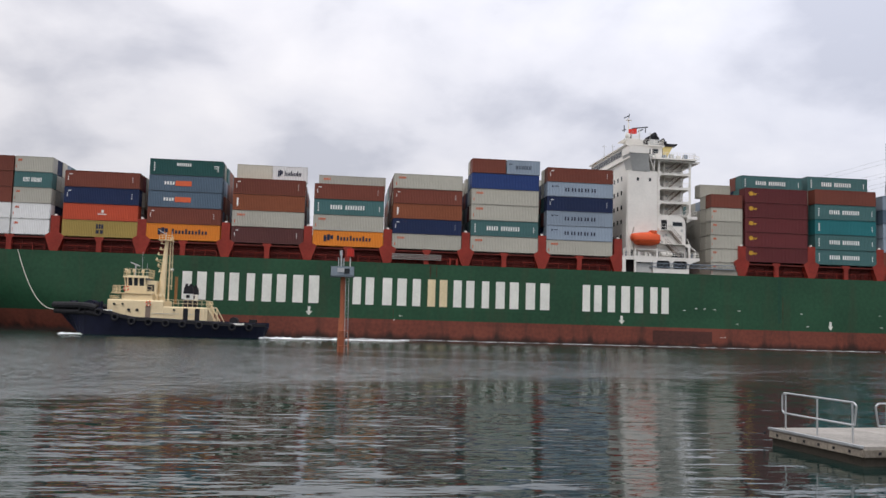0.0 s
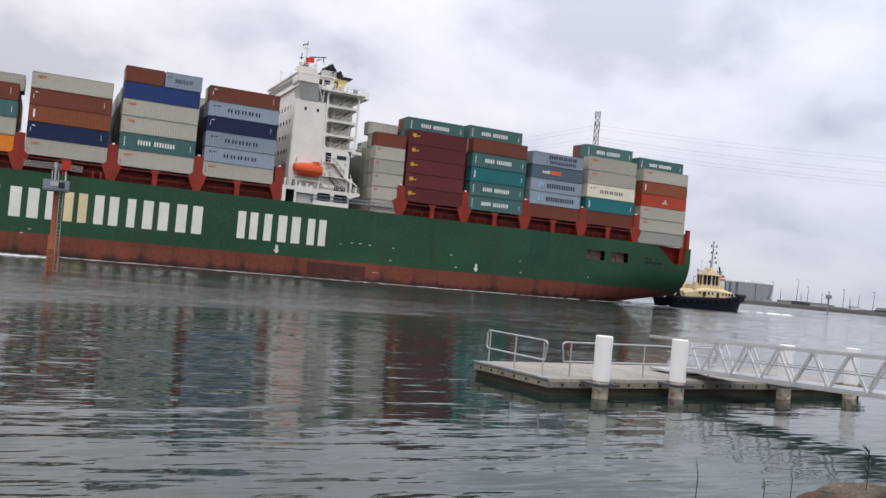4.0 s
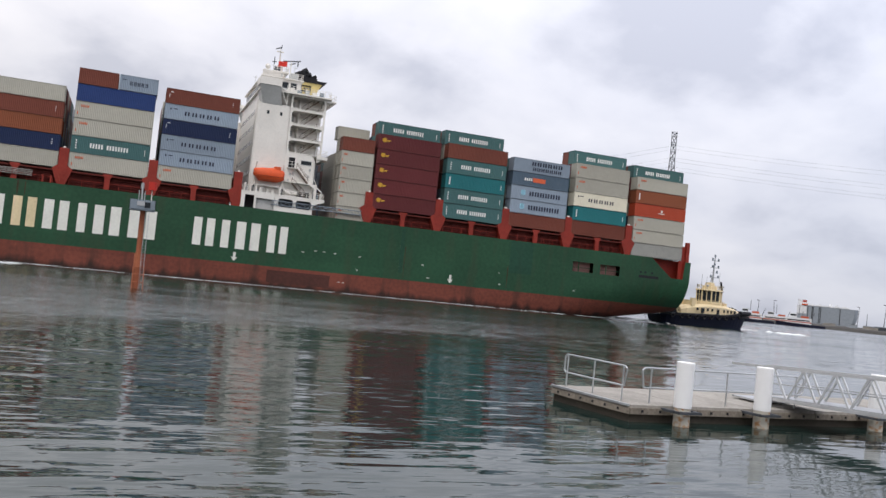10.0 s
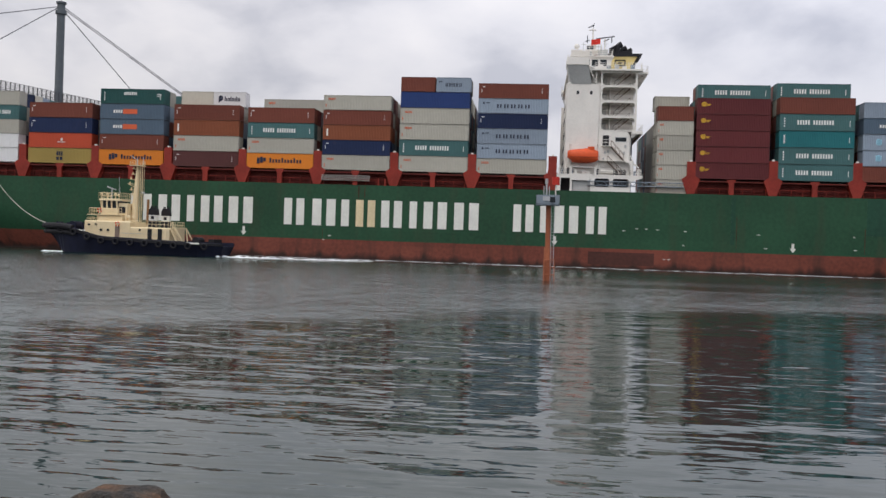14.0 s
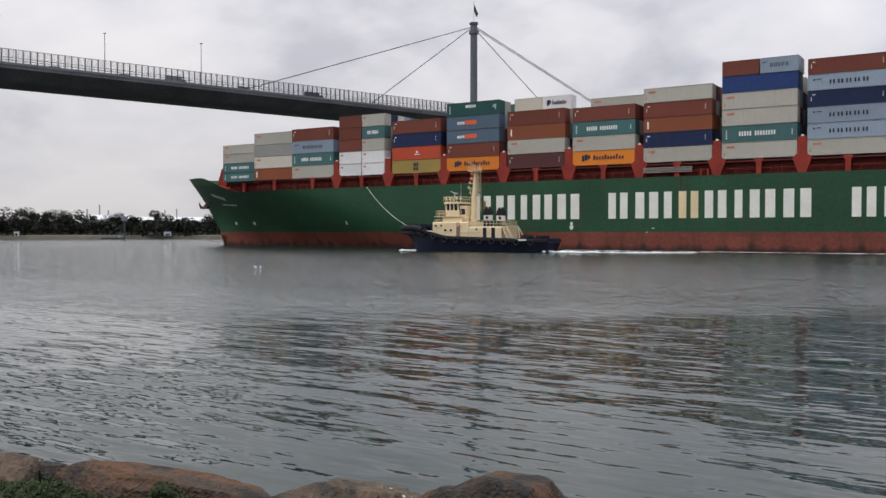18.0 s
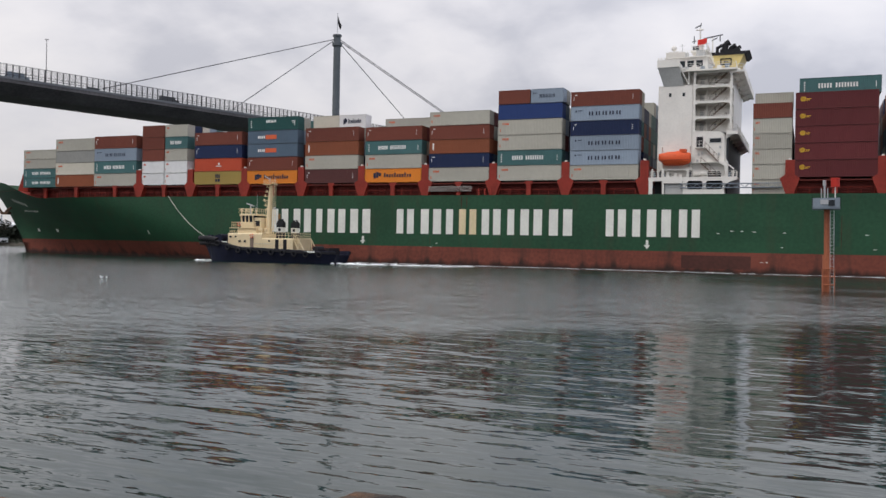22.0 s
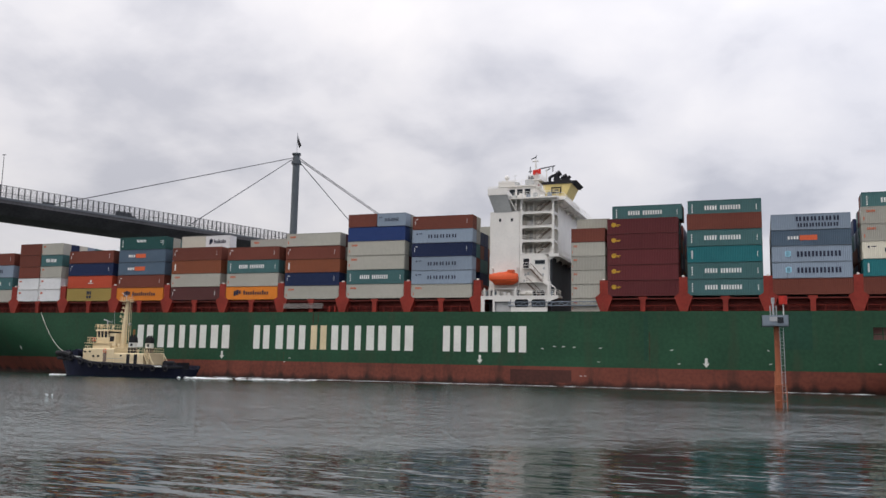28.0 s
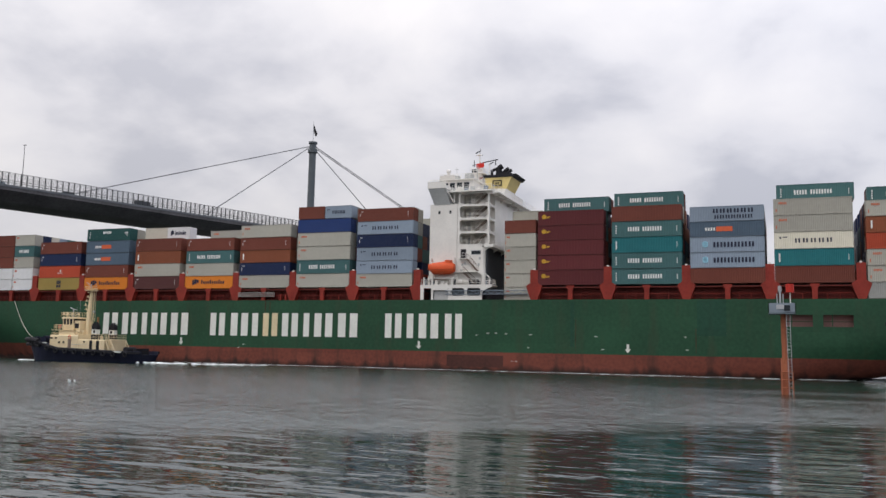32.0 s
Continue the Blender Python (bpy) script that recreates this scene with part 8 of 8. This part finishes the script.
rock(1.1, 8.18, 0.04, 0.8, 0.6, 0.5, 12)
rock(2.3, 8.18, 0.07, 0.8, 0.7, 0.5, 13)
rock(3.9, 8.3, 0.28, 0.95, 0.7, 0.50, 16, M_ROCKL, 8)
rock(5.4, 8.3, 0.24, 0.9, 0.7, 0.50, 17, M_ROCKT, -4)
rock(6.8, 8.4, 0.22, 0.75, 0.6, 0.52, 18, M_ROCKW, 12, "pale boulder crusted with white lichen", 12)
rock(8.0, 8.45, 0.16, 0.75, 0.65, 0.50, 19, M_ROCK, 15)
rock(8.9, 8.58, 0.11, 0.85, 0.7, 0.52, 20, M_ROCKL, 10, "tan fractured boulder on the bank edge", 0, 0, 0.55)
rock(10.2, 8.88, 0.03, 0.9, 0.75, 0.56, 21, M_ROCKO, 12)
rock(11.5, 9.18, 0.01, 0.95, 0.8, 0.60, 41, M_ROCKL, -8)
rock(13.2, 9.48, 0.06, 1.2, 0.9, 0.64, 22, M_ROCK, 20)
for k in range(16):
    rr = random.Random(300 + k)
    x = rr.uniform(5.5, 12.5)
    rock(x, bank_edge(x) - rr.uniform(0.2, 1.0), 0.42 + rr.uniform(0, 0.1), rr.uniform(0.2, 0.45), rr.uniform(0.15, 0.3), rr.uniform(0.12, 0.24), 300 + k, rr.choice((M_ROCKL, M_ROCK, M_ROCKO)), rr.uniform(0, 90), "small angular stone among the boulders", boxy=0.55)
for k in range(26):
    rr = random.Random(100 + k)
    x = rr.uniform(-13, 15)
    s = rr.uniform(0.12, 0.34)
    rock(x, bank_edge(x) - rr.uniform(0.9, 2.2), 0.55 + s * 0.3, s * 1.2, s, s * 0.8, 100 + k, None, rr.uniform(0, 90), "small brown stone on the bank")


def plants():
    M_GRASS = mat("bank_weeds", (0.034, 0.050, 0.019), 0.8, vary=0.55, scale=4)
    bm = bmesh.new()
    r = random.Random(17)

    def ground_z(x, y):
        return float(np.interp(bank_edge(x) - y, [0.6, 1.6, 3.0, 4.5, 7], [0.45, 0.75, 1.0, 1.25, 1.5]))
    clumps = []
    for i in range(900):
        x, y = r.uniform(-9.5, -3.6), r.uniform(4.7, 7.4)
        if noise.noise(Vector((x * 0.7, y * 0.7, 0))) > r.uniform(-0.6, 0.2):
            clumps.append((x, y, ground_z(x, y) - 0.02, r.uniform(0.07, 0.2), r.uniform(0.05, 0.13)))
    clumps += [(r.uniform(-8.2, -5.9), r.uniform(6.0, 6.85), 0, r.uniform(0.1, 0.22), r.uniform(0.08, 0.16)) for k in range(120)]
    clumps = [(x, y, z or ground_z(x, y) - 0.02, w, h) for x, y, z, w, h in clumps]
    clumps += [(r.uniform(-6.5, -5.7), r.uniform(6.6, 7.25), ground_z(-6, 7.0), r.uniform(0.1, 0.2), r.uniform(0.1, 0.2)) for k in range(30)]
    clumps += [(-6.75 + r.uniform(-0.2, 0.2), 7.08 + r.uniform(-0.15, 0.15), 0.78, 0.12, 0.17) for k in range(6)]
    for x, y, z, w, h in clumps:
        for k in range(int(260 * w / 0.14 * 0.7)):
            a, q = r.uniform(0, math.tau), math.sqrt(r.random())
            p = Vector((x + math.cos(a) * q * w, y + math.sin(a) * q * w, z + h * (1 - q * q) * r.uniform(0.3, 1.1)))
            t = Vector((r.gauss(0, 1), r.gauss(0, 1), r.gauss(0.5, 0.6))).normalized() * r.uniform(0.012, 0.03)
            b = t.cross(Vector((r.gauss(0, 1), r.gauss(0, 1), 1))).normalized() * t.length * 0.4
            bm.faces.new([bm.verts.new(c) for c in (p - t, p + b, p + t, p - b)])
    tagged(part("grass", bm, M_GRASS), "low leafy green weeds in patches on the bank", "weeds", kind="stuff")
    M_WEED = mat("dark_weed", (0.03, 0.05, 0.02), 0.8)
    for x, y, h in ((7.55, 8.4, 0.55), (9.0, 8.7, 0.2), (9.5, 8.7, 0.3), (-2.0, 8.7, 0.3), (-1.5, 8.7, 0.35), (11.5, 9.1, 0.5)):
        w = empty("weed_stalk", pose(x, y, 0.7))
        tagged(w, "thin dark weed stalk among the boulders", "plant", "weeds among the boulders")
        bm = bmesh.new()
        add_tube(bm, (0, 0, -0.3), (0.03, 0, h * 0.6), 0.008, 0.006, n=5)
        add_tube(bm, (0.03, 0, h * 0.6), (-0.02, 0, h), 0.006, 0.003, n=5)
        part("stem", bm, M_WEED, w)
        for k in range(5 if x < 10 else 26):
            rr = random.Random(k + int(x * 10))
            bm = bmesh.new()
            z = h * rr.uniform(0.2, 0.95)
            a = rr.uniform(0, 6.28)
            l = 0.05 if x < 10 else 0.16
            p, q = Vector((0, 0, z)), Vector((math.cos(a) * l, math.sin(a) * l, z + l * 0.6))
            s = Vector((-math.sin(a), math.cos(a), 0)) * 0.012
            bm.faces.new([bm.verts.new(c) for c in (p, p.lerp(q, 0.5) + s, q, p.lerp(q, 0.5) - s)])
            part("leaf", bm, M_WEED, w)


plants()


def seagull(x, y, turn):
    root = empty("seagull", pose(x, y, 0, 0, 0, turn) @ Matrix.Scale(0.75, 4))
    tagged(root, "small white gull floating on the river", "bird", "gulls on the water")
    M_FEATHER = mat("white_feathers", (0.78, 0.78, 0.76), 0.8, vary=0.08, scale=8)
    M_WING = mat("pale_grey_feathers", (0.42, 0.43, 0.45), 0.8, vary=0.1, scale=8)
    M_BEAK = mat("orange_red_beak", (0.5, 0.12, 0.03), 0.5)

    def blob(name, m, c, size, label=""):
        bm = bmesh.new()
        bmesh.ops.create_uvsphere(bm, u_segments=12, v_segments=8, radius=1)
        for v in bm.verts:
            v.co = Vector((v.co.x * size[0] + c[0], v.co.y * size[1] + c[1], v.co.z * size[2] + c[2]))
        for f in bm.faces:
            f.smooth = True
        part(name, bm, m, root, label)
    blob("body", M_FEATHER, (0, 0, 0.07), (0.17, 0.075, 0.075))
    blob("head", M_FEATHER, (-0.13, 0, 0.20), (0.05, 0.042, 0.045))
    blob("neck", M_FEATHER, (-0.115, 0, 0.145), (0.045, 0.04, 0.06))
    for sd in (-1, 1):
        blob("wing", M_WING, (0.05, sd * 0.06, 0.11), (0.16, 0.025, 0.045), "grey folded wing")
    bm = bmesh.new()
    add_tube(bm, (-0.175, 0, 0.198), (-0.225, 0, 0.19), 0.012, 0.004, n=6)
    part("beak", bm, M_BEAK, root, "orange-red beak")
    bm = bmesh.new()
    add_box(bm, 0.14, 0.24, -0.03, 0.03, 0.085, 0.1)
    part("tail", bm, M_FEATHER, root)


seagull(-59.0, 62.0, 20)
seagull(-58.55, 62.15, -35)


# ---- what moves ----
def motions():
    ticks = range(0, 33, 4)
    walk(ship, [(t, ship_pose(t)) for t in ticks])
    for ob, x, y, z in cargo:
        walk(ob, [(t, ship_pose(t) @ pose(x, y, z)) for t in ticks])
    walk(tow, [(t, ship_pose(t)) for t in ticks])
    curves = [(t, tow_curve(t)) for t in ticks]
    for k, piece in enumerate(tow_links):
        walk(piece, [(t, link_pose(c[k], c[k + 1])) for t, c in curves])
    walk(hull_foam, [(t, ship_pose(t) @ pose(0, 0, -FLOAT)) for t in ticks])
    for ob in (TUG_A, tug_foam):
        walk(ob, [(t, tug_a_pose(t)) for t in ticks])
    for ob in (TUG_B, wake_foam):
        walk(ob, [(t, tug_b_pose(t)) for t in range(0, 33, 2)])


motions()
